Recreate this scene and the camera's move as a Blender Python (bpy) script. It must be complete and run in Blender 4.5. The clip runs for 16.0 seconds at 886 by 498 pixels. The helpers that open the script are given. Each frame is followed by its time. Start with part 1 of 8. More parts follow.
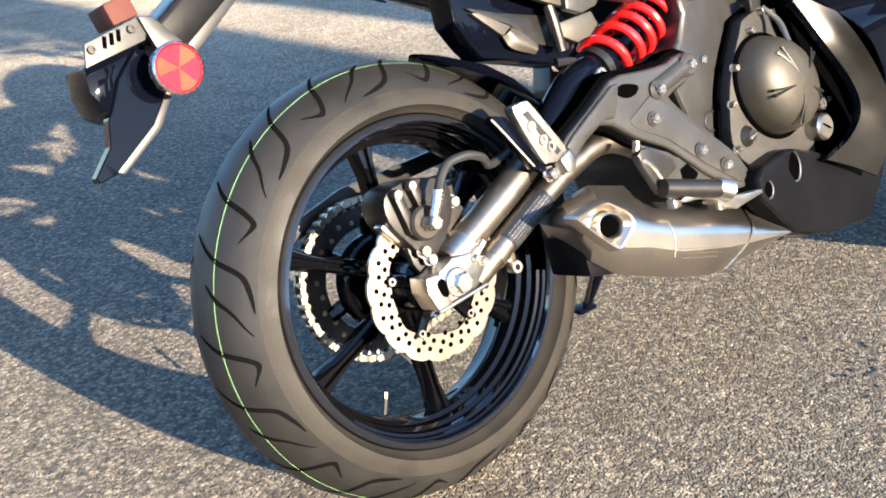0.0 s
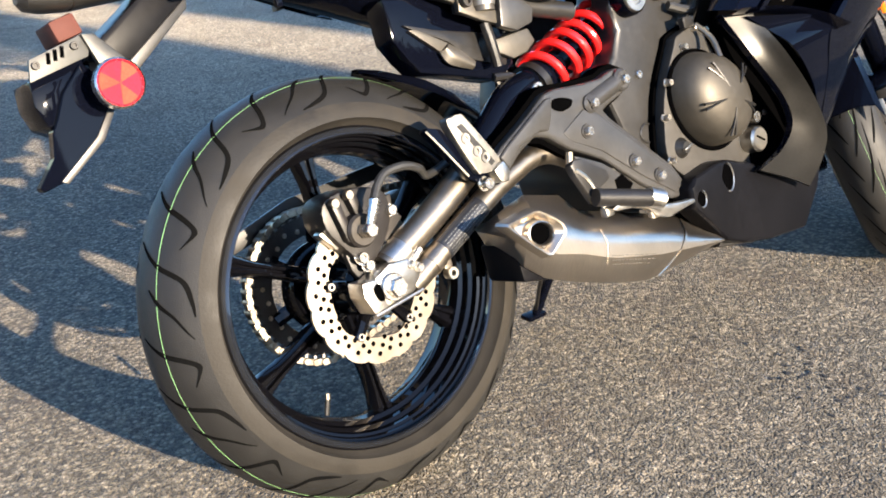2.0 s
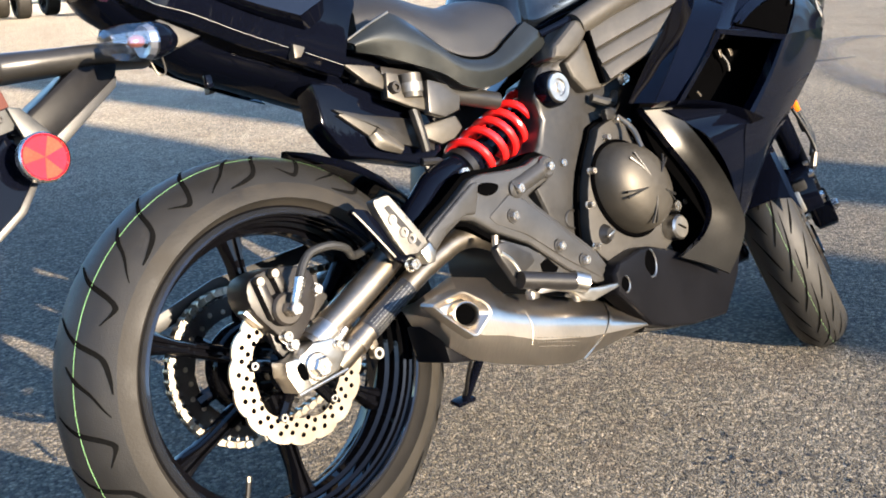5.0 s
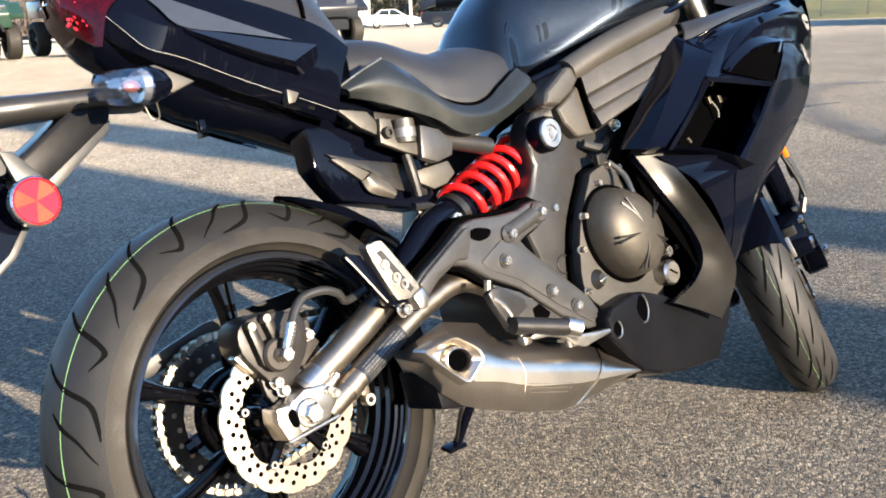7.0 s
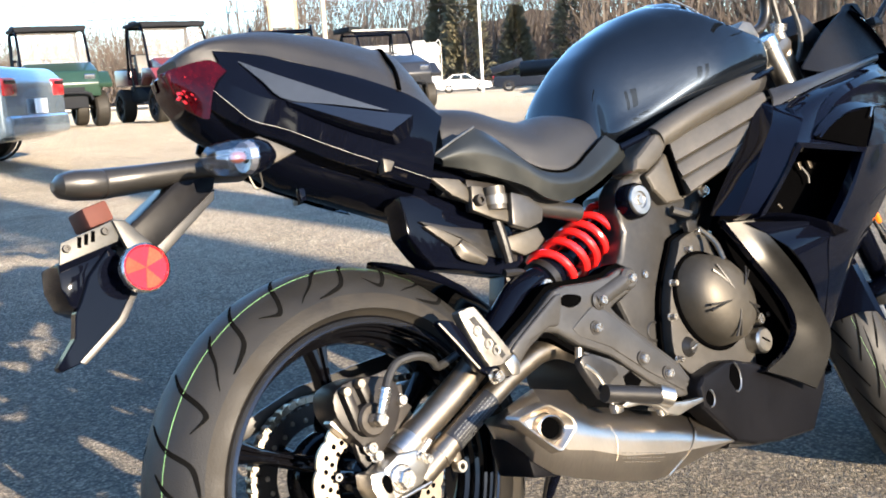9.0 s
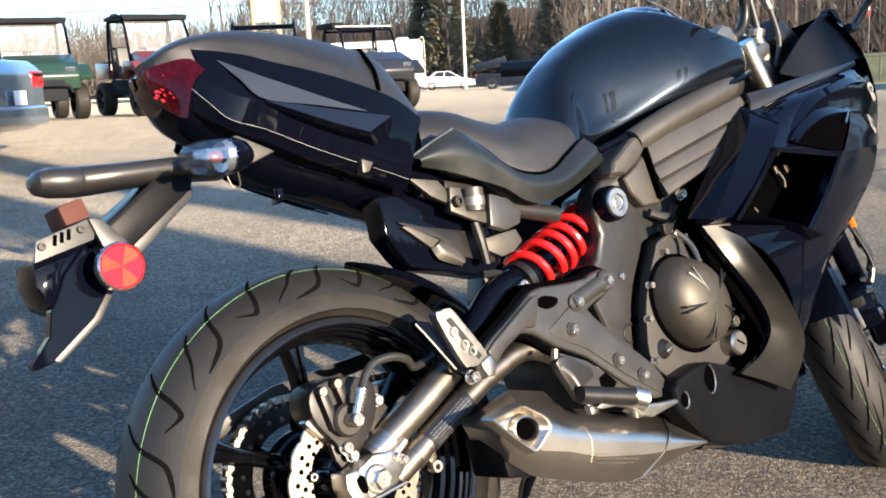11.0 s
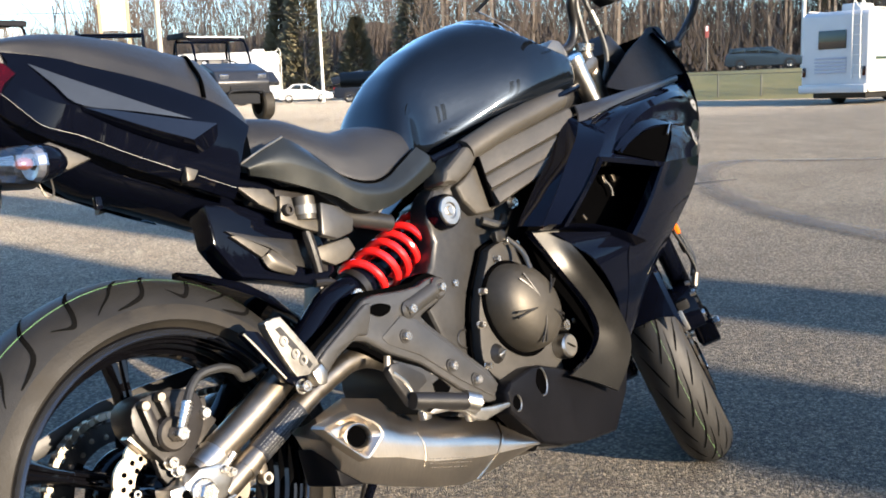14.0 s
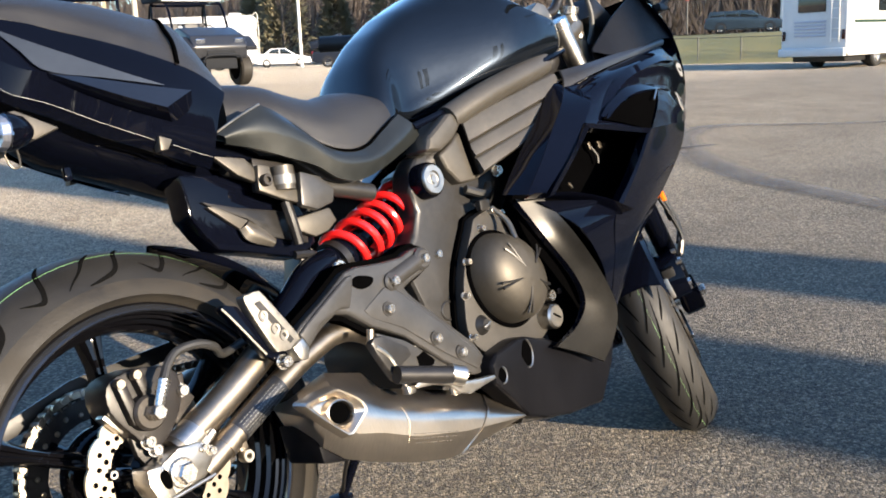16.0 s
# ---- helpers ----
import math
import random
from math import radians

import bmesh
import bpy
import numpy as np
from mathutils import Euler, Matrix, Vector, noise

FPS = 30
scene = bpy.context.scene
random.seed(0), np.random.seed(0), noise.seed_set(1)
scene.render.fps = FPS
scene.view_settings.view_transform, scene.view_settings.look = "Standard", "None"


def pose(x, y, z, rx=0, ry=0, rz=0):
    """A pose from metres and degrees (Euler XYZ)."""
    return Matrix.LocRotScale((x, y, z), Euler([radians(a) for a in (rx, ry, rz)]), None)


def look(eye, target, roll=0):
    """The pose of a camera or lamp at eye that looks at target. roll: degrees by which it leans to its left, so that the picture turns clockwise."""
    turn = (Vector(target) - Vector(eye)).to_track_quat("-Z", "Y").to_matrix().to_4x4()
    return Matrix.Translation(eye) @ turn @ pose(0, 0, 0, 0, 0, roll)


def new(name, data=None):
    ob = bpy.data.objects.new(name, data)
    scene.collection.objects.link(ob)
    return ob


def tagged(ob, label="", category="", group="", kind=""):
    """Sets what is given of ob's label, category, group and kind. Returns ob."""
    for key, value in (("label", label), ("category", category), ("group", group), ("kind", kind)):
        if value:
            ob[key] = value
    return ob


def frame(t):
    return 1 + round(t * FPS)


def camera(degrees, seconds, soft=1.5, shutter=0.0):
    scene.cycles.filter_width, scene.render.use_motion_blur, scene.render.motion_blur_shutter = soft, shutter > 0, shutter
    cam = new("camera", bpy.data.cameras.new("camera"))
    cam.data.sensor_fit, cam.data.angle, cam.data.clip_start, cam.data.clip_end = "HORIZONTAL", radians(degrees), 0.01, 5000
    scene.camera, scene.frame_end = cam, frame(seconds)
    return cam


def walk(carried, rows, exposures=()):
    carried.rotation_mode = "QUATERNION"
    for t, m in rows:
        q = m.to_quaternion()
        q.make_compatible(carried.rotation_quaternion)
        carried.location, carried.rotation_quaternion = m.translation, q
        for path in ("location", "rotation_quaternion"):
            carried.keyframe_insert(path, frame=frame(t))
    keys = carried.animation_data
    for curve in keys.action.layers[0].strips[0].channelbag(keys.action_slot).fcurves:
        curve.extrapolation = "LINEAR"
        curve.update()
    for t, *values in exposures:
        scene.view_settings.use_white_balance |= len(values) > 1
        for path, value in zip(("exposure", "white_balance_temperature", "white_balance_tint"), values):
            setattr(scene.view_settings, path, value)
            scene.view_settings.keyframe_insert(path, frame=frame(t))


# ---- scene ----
# ---------------------------------------------------------------- camera
cam = camera(49.1, 16.0, soft=1.8)
walk(cam, [
    (0.0, pose(-0.734, -0.975, 0.865, 67.89, 5.03, -39.74)),
    (0.5, pose(-0.733, -1.006, 0.877, 67.34, 4.75, -37.61)),
    (1.0, pose(-0.724, -1.041, 0.868, 68.47, 5.74, -37.59)),
    (1.5, pose(-0.725, -1.054, 0.866, 68.94, 5.81, -38.41)),
    (2.0, pose(-0.715, -1.066, 0.870, 68.69, 4.93, -40.39)),
    (2.5, pose(-0.707, -1.079, 0.869, 69.17, 4.06, -42.29)),
    (3.0, pose(-0.712, -1.093, 0.862, 69.81, 4.26, -41.98)),
    (3.5, pose(-0.715, -1.088, 0.859, 70.19, 3.73, -42.96)),
    (4.0, pose(-0.715, -1.095, 0.855, 71.70, 3.13, -43.15)),
    (6.3, pose(-0.708, -1.089, 0.852, 75.52, 3.12, -44.19)),
    (6.5, pose(-0.711, -1.089, 0.852, 75.62, 3.09, -44.52)),
    (7.0, pose(-0.713, -1.084, 0.857, 76.49, 2.92, -44.17)),
    (7.5, pose(-0.716, -1.087, 0.860, 77.33, 2.62, -44.59)),
    (8.0, pose(-0.714, -1.088, 0.859, 77.65, 2.83, -45.08)),
    (8.5, pose(-0.725, -1.081, 0.868, 79.66, 3.69, -42.25)),
    (9.0, pose(-0.743, -1.070, 0.868, 80.36, 3.46, -40.05)),
    (9.2, pose(-0.747, -1.069, 0.869, 80.04, 3.37, -39.82)),
    (11.3, pose(-0.737, -1.081, 0.874, 80.28, 2.36, -41.72)),
    (11.5, pose(-0.732, -1.085, 0.872, 80.48, 2.11, -42.51)),
    (12.0, pose(-0.726, -1.093, 0.873, 81.02, 1.82, -44.22)),
    (12.5, pose(-0.723, -1.110, 0.874, 81.53, 1.68, -46.25)),
    (13.0, pose(-0.721, -1.112, 0.868, 81.10, 2.03, -47.08)),
    (13.5, pose(-0.717, -1.118, 0.869, 81.09, 2.12, -48.03)),
    (14.0, pose(-0.714, -1.113, 0.865, 80.58, 2.07, -49.27)),
    (14.5, pose(-0.711, -1.109, 0.860, 80.07, 2.02, -49.51)),
    (15.0, pose(-0.707, -1.108, 0.859, 79.60, 2.10, -49.70)),
    (15.5, pose(-0.700, -1.106, 0.857, 79.16, 2.66, -49.18)),
    (16.0, pose(-0.686, -1.082, 0.866, 78.49, 2.15, -50.47)),
], exposures=[(0.0, 2.50), (1.0, 2.29), (2.5, 2.20), (4.2, 2.20), (7.0, 2.22), (9.2, 2.19), (11.3, 1.87), (16.0, 1.91)])

# ---------------------------------------------------------------- light
SUN_EL, SHADE_TURN = 13.3, -3.2      # degrees; shadows run towards +y, a little to -x
world = bpy.data.worlds.new("sky")
scene.world = world
world.use_nodes = True
wn = world.node_tree
sky = wn.nodes.new("ShaderNodeTexSky")
sky.sky_type = "NISHITA"
sky.sun_disc = False
sky.sun_elevation = radians(SUN_EL)
sky.sun_rotation = radians(180 - SHADE_TURN)
sky.air_density, sky.dust_density, sky.ozone_density = 1.0, 0.8, 4.4
wn.links.new(sky.outputs[0], wn.nodes["Background"].inputs[0])
wn.nodes["Background"].inputs[1].default_value = 0.150
sun = new("sun", bpy.data.lights.new("sun", "SUN"))
sun.data.energy, sun.data.angle, sun.data.color = 5.0, radians(0.55), (1.0, 0.83, 0.63)
sd = Vector((math.sin(radians(SHADE_TURN)) * math.cos(radians(SUN_EL)), math.cos(radians(SHADE_TURN)) * math.cos(radians(SUN_EL)), -math.sin(radians(SUN_EL))))
sun.matrix_world = look((0, -20, 8), Vector((0, -20, 8)) + sd)

# ---------------------------------------------------------------- materials


def mat(name, color, rough=0.5, metal=0.0, coat=0.0, vary=0.12, scale=40.0, bump=0.0, bump_scale=300.0, color2=None, big=0.0, spec=0.5, stretch=None, island=0.0):
    """Principled surface with two scales of variation in colour and roughness and fine relief."""
    m = bpy.data.materials.new(name)
    m.use_nodes = True
    nt = m.node_tree
    b = nt.nodes["Principled BSDF"]
    tc = nt.nodes.new("ShaderNodeTexCoord")
    mp = nt.nodes.new("ShaderNodeMapping")
    nt.links.new(tc.outputs["Object"], mp.inputs[0])
    if stretch:
        mp.inputs["Scale"].default_value = stretch
    n1 = nt.nodes.new("ShaderNodeTexNoise")
    n1.inputs["Scale"].default_value, n1.inputs["Detail"].default_value, n1.inputs["Roughness"].default_value = scale, 6, 0.65
    nt.links.new(mp.outputs[0], n1.inputs["Vector"])
    n2 = nt.nodes.new("ShaderNodeTexNoise")
    n2.inputs["Scale"].default_value, n2.inputs["Detail"].default_value = scale / 9, 3
    nt.links.new(tc.outputs["Object"], n2.inputs["Vector"])
    add = nt.nodes.new("ShaderNodeMath")
    add.operation = "ADD"
    nt.links.new(n1.outputs[0], add.inputs[0]), nt.links.new(n2.outputs[0], add.inputs[1])
    last = add.outputs[0]
    if island:
        oi = nt.nodes.new("ShaderNodeObjectInfo")
        mu = nt.nodes.new("ShaderNodeMath")
        mu.operation = "MULTIPLY_ADD"
        mu.inputs[1].default_value = island
        nt.links.new(oi.outputs["Random"], mu.inputs[0]), nt.links.new(last, mu.inputs[2])
        last = mu.outputs[0]
    mr = nt.nodes.new("ShaderNodeMapRange")
    mr.inputs[1].default_value, mr.inputs[2].default_value = 0.6, 1.4
    nt.links.new(last, mr.inputs[0])
    mix = nt.nodes.new("ShaderNodeMix")
    mix.data_type = "RGBA"
    c2 = color2 or tuple(c * (1 + 2.2 * vary) for c in color)
    c1 = color if color2 else tuple(c * (1 - vary) for c in color)
    mix.inputs[6].default_value, mix.inputs[7].default_value = (*c1, 1), (*c2, 1)
    nt.links.new(mr.outputs[0], mix.inputs[0])
    nt.links.new(mix.outputs[2], b.inputs["Base Color"])
    rr = nt.nodes.new("ShaderNodeMapRange")
    rr.inputs[1].default_value, rr.inputs[2].default_value = 0.6, 1.4
    rr.inputs[3].default_value, rr.inputs[4].default_value = max(0.02, rough * (1 - vary)), min(1, rough * (1 + vary))
    nt.links.new(last, rr.inputs[0]), nt.links.new(rr.outputs[0], b.inputs["Roughness"])
    b.inputs["Metallic"].default_value, b.inputs["Coat Weight"].default_value = metal, coat
    b.inputs["Coat Roughness"].default_value, b.inputs["Coat IOR"].default_value = 0.03, 1.45
    b.inputs["Specular IOR Level"].default_value = spec
    if bump:
        n3 = nt.nodes.new("ShaderNodeTexNoise")
        n3.inputs["Scale"].default_value, n3.inputs["Detail"].default_value = bump_scale, 4
        nt.links.new(mp.outputs[0], n3.inputs["Vector"])
        bp = nt.nodes.new("ShaderNodeBump")
        bp.inputs["Strength"].default_value, bp.inputs["Distance"].default_value = bump, 0.002
        nt.links.new(n3.outputs[0], bp.inputs["Height"]), nt.links.new(bp.outputs[0], b.inputs["Normal"])
    return m


def asphalt():
    """Old parking-lot asphalt: pale aggregate in dark binder, worn patches, oil stains."""
    m = bpy.data.materials.new("asphalt")
    m.use_nodes = True
    nt = m.node_tree
    L, N = nt.links.new, nt.nodes.new
    b = nt.nodes["Principled BSDF"]
    tc = N("ShaderNodeTexCoord")
    v = N("ShaderNodeTexVoronoi")
    v.inputs["Scale"].default_value = 125
    L(tc.outputs["Object"], v.inputs["Vector"])
    v2 = N("ShaderNodeTexVoronoi")
    v2.inputs["Scale"].default_value = 250
    L(tc.outputs["Object"], v2.inputs["Vector"])
    sep = N("ShaderNodeSeparateColor")
    L(v.outputs["Color"], sep.inputs[0])
    r = N("ShaderNodeValToRGB")
    e = r.color_ramp.elements
    e[0].position, e[0].color = 0.0, (0.12, 0.106, 0.083, 1)
    e[1].position, e[1].color = 1.0, (0.42, 0.355, 0.258, 1)
    k = e.new(0.45)
    k.color = (0.202, 0.174, 0.131, 1)
    L(sep.outputs[0], r.inputs[0])
    # dark joints between the stones
    jr = N("ShaderNodeMapRange")
    jr.inputs[1].default_value, jr.inputs[2].default_value, jr.inputs[3].default_value, jr.inputs[4].default_value = 0.25, 0.65, 1.0, 0.62
    L(v.outputs["Distance"], jr.inputs[0])
    mj = N("ShaderNodeMix")
    mj.data_type, mj.blend_type = "RGBA", "MULTIPLY"
    mj.inputs[0].default_value = 1
    L(r.outputs[0], mj.inputs[6]), L(jr.outputs[0], mj.inputs[7])
    big = N("ShaderNodeTexNoise")
    big.inputs["Scale"].default_value, big.inputs["Detail"].default_value = 1.3, 6
    L(tc.outputs["Object"], big.inputs["Vector"])
    br = N("ShaderNodeMapRange")
    br.inputs[1].default_value, br.inputs[2].default_value, br.inputs[3].default_value, br.inputs[4].default_value = 0.3, 0.7, 0.86, 1.16
    L(big.outputs[0], br.inputs[0])
    mb = N("ShaderNodeMix")
    mb.data_type, mb.blend_type = "RGBA", "MULTIPLY"
    mb.inputs[0].default_value = 1
    L(mj.outputs[2], mb.inputs[6]), L(br.outputs[0], mb.inputs[7])
    # lumps and hollows a finger wide
    mid = N("ShaderNodeTexNoise")
    mid.inputs["Scale"].default_value, mid.inputs["Detail"].default_value, mid.inputs["Roughness"].default_value = 58, 5, 0.7
    L(tc.outputs["Object"], mid.inputs["Vector"])
    mm = N("ShaderNodeMapRange")
    mm.inputs[1].default_value, mm.inputs[2].default_value, mm.inputs[3].default_value, mm.inputs[4].default_value = 0.3, 0.7, 0.68, 1.30
    L(mid.outputs[0], mm.inputs[0])
    mx_ = N("ShaderNodeMix")
    mx_.data_type, mx_.blend_type = "RGBA", "MULTIPLY"
    mx_.inputs[0].default_value = 1
    L(mb.outputs[2], mx_.inputs[6]), L(mm.outputs[0], mx_.inputs[7])
    mb = mx_
    # brown stains
    st = N("ShaderNodeTexNoise")
    st.inputs["Scale"].default_value, st.inputs["Detail"].default_value = 5.0, 4
    L(tc.outputs["Object"], st.inputs["Vector"])
    sr = N("ShaderNodeMapRange")
    sr.inputs[1].default_value, sr.inputs[2].default_value, sr.inputs[4].default_value = 0.55, 0.74, 0.40
    L(st.outputs[0], sr.inputs[0])
    ms = N("ShaderNodeMix")
    ms.data_type = "RGBA"
    ms.inputs[7].default_value = (0.09, 0.062, 0.043, 1)
    L(sr.outputs[0], ms.inputs[0]), L(mb.outputs[2], ms.inputs[6])
    # colour brightened with distance, standing in for sunlight scattered back from far asphalt
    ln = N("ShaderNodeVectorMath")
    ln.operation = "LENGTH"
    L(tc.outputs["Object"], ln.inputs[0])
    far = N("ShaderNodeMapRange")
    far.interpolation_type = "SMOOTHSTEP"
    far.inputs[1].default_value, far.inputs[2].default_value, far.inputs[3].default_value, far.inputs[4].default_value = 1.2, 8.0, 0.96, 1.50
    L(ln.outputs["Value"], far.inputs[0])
    distant = N("ShaderNodeMix")
    distant.data_type, distant.blend_type = "RGBA", "MULTIPLY"
    distant.inputs[0].default_value = 1
    L(ms.outputs[2], distant.inputs[6]), L(far.outputs[0], distant.inputs[7])
    # a paler round patch with a ragged edge beside the parked motorcycle
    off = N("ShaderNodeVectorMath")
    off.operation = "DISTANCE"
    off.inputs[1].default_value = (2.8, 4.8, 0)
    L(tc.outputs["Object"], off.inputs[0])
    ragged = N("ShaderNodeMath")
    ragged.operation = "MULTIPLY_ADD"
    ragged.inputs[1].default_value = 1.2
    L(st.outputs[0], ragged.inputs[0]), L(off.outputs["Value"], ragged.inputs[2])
    lighter = N("ShaderNodeMapRange")
    lighter.interpolation_type = "SMOOTHSTEP"
    lighter.inputs[1].default_value, lighter.inputs[2].default_value, lighter.inputs[3].default_value, lighter.inputs[4].default_value = 1.8, 4.4, 1.42, 1.0
    L(ragged.outputs[0], lighter.inputs[0])
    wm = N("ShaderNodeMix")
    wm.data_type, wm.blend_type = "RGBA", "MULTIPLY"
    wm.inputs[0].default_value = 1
    L(distant.outputs[2], wm.inputs[6]), L(lighter.outputs[0], wm.inputs[7])
    # brightened by y towards the parked vehicles: far sunlit glare put into the colour
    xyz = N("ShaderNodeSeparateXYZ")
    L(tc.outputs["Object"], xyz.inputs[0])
    far_glare = N("ShaderNodeMapRange")
    far_glare.interpolation_type = "SMOOTHSTEP"
    far_glare.inputs[1].default_value, far_glare.inputs[2].default_value, far_glare.inputs[3].default_value, far_glare.inputs[4].default_value = 6.0, 14.0, 1.0, 1.38
    L(xyz.outputs[1], far_glare.inputs[0])
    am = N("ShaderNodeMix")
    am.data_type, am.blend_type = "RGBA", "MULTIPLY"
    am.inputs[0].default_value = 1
    L(wm.outputs[2], am.inputs[6]), L(far_glare.outputs[0], am.inputs[7])
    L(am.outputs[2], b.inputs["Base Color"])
    b.inputs["Roughness"].default_value = 0.85
    b.inputs["Diffuse Roughness"].default_value = 1.0
    b.inputs["Specular IOR Level"].default_value = 0.3
    h = N("ShaderNodeMath")
    h.operation = "ADD"
    L(v.outputs["Distance"], h.inputs[0]), L(v2.outputs["Distance"], h.inputs[1])
    bp = N("ShaderNodeBump")
    bp.invert = True
    bp.inputs["Strength"].default_value, bp.inputs["Distance"].default_value = 1.0, 0.009
    hs = N("ShaderNodeMath")
    hs.operation = "MULTIPLY_ADD"
    hs.inputs[1].default_value = -1.6
    L(mid.outputs[0], hs.inputs[0]), L(h.outputs[0], hs.inputs[2])
    L(hs.outputs[0], bp.inputs["Height"]), L(bp.outputs[0], b.inputs["Normal"])
    return m


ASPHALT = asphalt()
RUBBER = mat("tyre_rubber", (0.0085, 0.0083, 0.0080), 0.55, vary=0.25, scale=25, bump=0.18, bump_scale=500, color2=(0.0155, 0.0146, 0.0130), spec=0.36)
SIDEWALL = mat("dusty_sidewall", (0.0115, 0.0104, 0.0088), 0.66, vary=0.35, scale=22, bump=0.16, bump_scale=260, color2=(0.027, 0.0235, 0.0185), spec=0.22)
GROOVE = mat("groove_rubber", (0.004, 0.004, 0.004), 0.95, spec=0.0)
GREEN = mat("green_tyre_paint", (0.16, 0.30, 0.12), 0.7, vary=0.3, scale=120)
GLOSS = mat("gloss_black_paint", (0.0014, 0.0018, 0.0040), 0.5, coat=1.0, vary=0.12, scale=60, spec=0.0)
GLOSS.node_tree.nodes["Principled BSDF"].inputs["Coat IOR"].default_value = 1.31
GLOSS.node_tree.nodes["Principled BSDF"].inputs["Coat Weight"].default_value = 0.55
# gloss black blade coloured blue-grey for the sky its upper face reflects
FIN_SHEEN = mat("blade_sky_sheen", (0.017, 0.019, 0.025), 0.30, metal=0.7, coat=1.0, vary=0.08, scale=800)
LENS_GLINT = mat("lens_glint_red", (0.45, 0.02, 0.03), 0.15, metal=0.4, coat=0.8)
METALLIC = mat("metallic_black_paint", (0.0056, 0.0074, 0.0105), 0.27, metal=0.6, coat=1.0, vary=0.15, scale=900, spec=0.0)
METALLIC.node_tree.nodes["Principled BSDF"].inputs["Coat Roughness"].default_value = 0.03
METALLIC.node_tree.nodes["Principled BSDF"].inputs["Specular Tint"].default_value = (0.03, 0.04, 0.06, 1)
GREY_PANEL = mat("grey_metallic_panel", (0.050, 0.056, 0.063), 0.36, metal=0.6, coat=0.8, vary=0.06, scale=800)
WHEEL_BLACK = mat("gloss_wheel_black", (0.0018, 0.0018, 0.0024), 0.55, coat=0.55, vary=0.15, scale=50, spec=0.0)
SATIN = mat("satin_black_casting", (0.0235, 0.0228, 0.022), 0.38, metal=0.55, vary=0.15, scale=90, bump=0.06, bump_scale=700)
PLASTIC = mat("textured_black_plastic", (0.0085, 0.0080, 0.0078), 0.38, vary=0.2, scale=80, bump=0.10, bump_scale=900, spec=0.36)
FRAME_PAINT = mat("satin_dark_frame_paint", (0.0295, 0.0285, 0.0275), 0.36, metal=0.5, vary=0.12, scale=120, bump=0.04, bump_scale=800)
VINYL = mat("seat_vinyl", (0.0115, 0.0110, 0.0108), 0.48, vary=0.15, scale=150, bump=0.25, bump_scale=900)
COVER = mat("clutch_cover_bronze_black", (0.052, 0.047, 0.039), 0.54, metal=0.70, vary=0.15, scale=120, bump=0.05, bump_scale=600)
STEEL = mat("brushed_stainless", (0.52, 0.462, 0.385), 0.31, metal=1.0, vary=0.14, scale=90, bump=0.02, bump_scale=110, stretch=(9.0, 0.7, 0.7))
PIPE_STEEL = mat("satin_pipe_metal", (0.24, 0.21, 0.17), 0.38, metal=1.0, vary=0.15, scale=60, bump=0.05, bump_scale=400)
ALU = mat("cast_aluminium", (0.43, 0.41, 0.37), 0.33, metal=1.0, vary=0.15, scale=70, bump=0.1, bump_scale=400)
DISC_STEEL = mat("brake_disc_steel", (0.27, 0.235, 0.19), 0.40, metal=1.0, vary=0.15, scale=50, bump=0.05, bump_scale=300)
CHROME = mat("zinc_bolt", (0.60, 0.57, 0.52), 0.27, metal=1.0, vary=0.2, scale=200)
CHAIN = mat("chain_steel", (0.32, 0.285, 0.235), 0.32, metal=1.0, vary=0.3, scale=300)
RED_SPRING = mat("red_spring_paint", (0.62, 0.012, 0.012), 0.25, coat=0.5, vary=0.12, scale=80)
# near-black used for openings and gaps, whose inner shade it stands for
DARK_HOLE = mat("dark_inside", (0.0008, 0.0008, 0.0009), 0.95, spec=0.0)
HOSE = mat("hose_rubber", (0.013, 0.013, 0.0125), 0.5, vary=0.2, scale=200)
RED_LENS = mat("red_lens", (0.004, 0.0003, 0.0008), 0.2, coat=0.5, vary=0.5, scale=110, spec=0.1, color2=(0.045, 0.0006, 0.0022), bump=0.4, bump_scale=160)
REFLECT_RED = mat("reflector_red", (0.40, 0.010, 0.022), 0.55, vary=0.3, scale=300, spec=0.06)
REFLECT_AMBER = mat("reflector_amber", (0.50, 0.030, 0.018), 0.55, vary=0.4, scale=300, spec=0.06)
AMBER = mat("amber_reflector", (0.8, 0.16, 0.01), 0.2, coat=0.8, vary=0.15)


def thin_sheet(name, gloss, rough=0.08):
    """Clear thin plastic: lets light straight through, with a little gloss on its face."""
    m = bpy.data.materials.new(name)
    m.use_nodes = True
    nt = m.node_tree
    clear, shine, mx = nt.nodes.new("ShaderNodeBsdfTransparent"), nt.nodes.new("ShaderNodeBsdfGlossy"), nt.nodes.new("ShaderNodeMixShader")
    shine.inputs["Roughness"].default_value = rough
    mx.inputs[0].default_value = gloss
    nt.links.new(clear.outputs[0], mx.inputs[1]), nt.links.new(shine.outputs[0], mx.inputs[2])
    nt.links.new(mx.outputs[0], nt.nodes["Material Output"].inputs["Surface"])
    return m


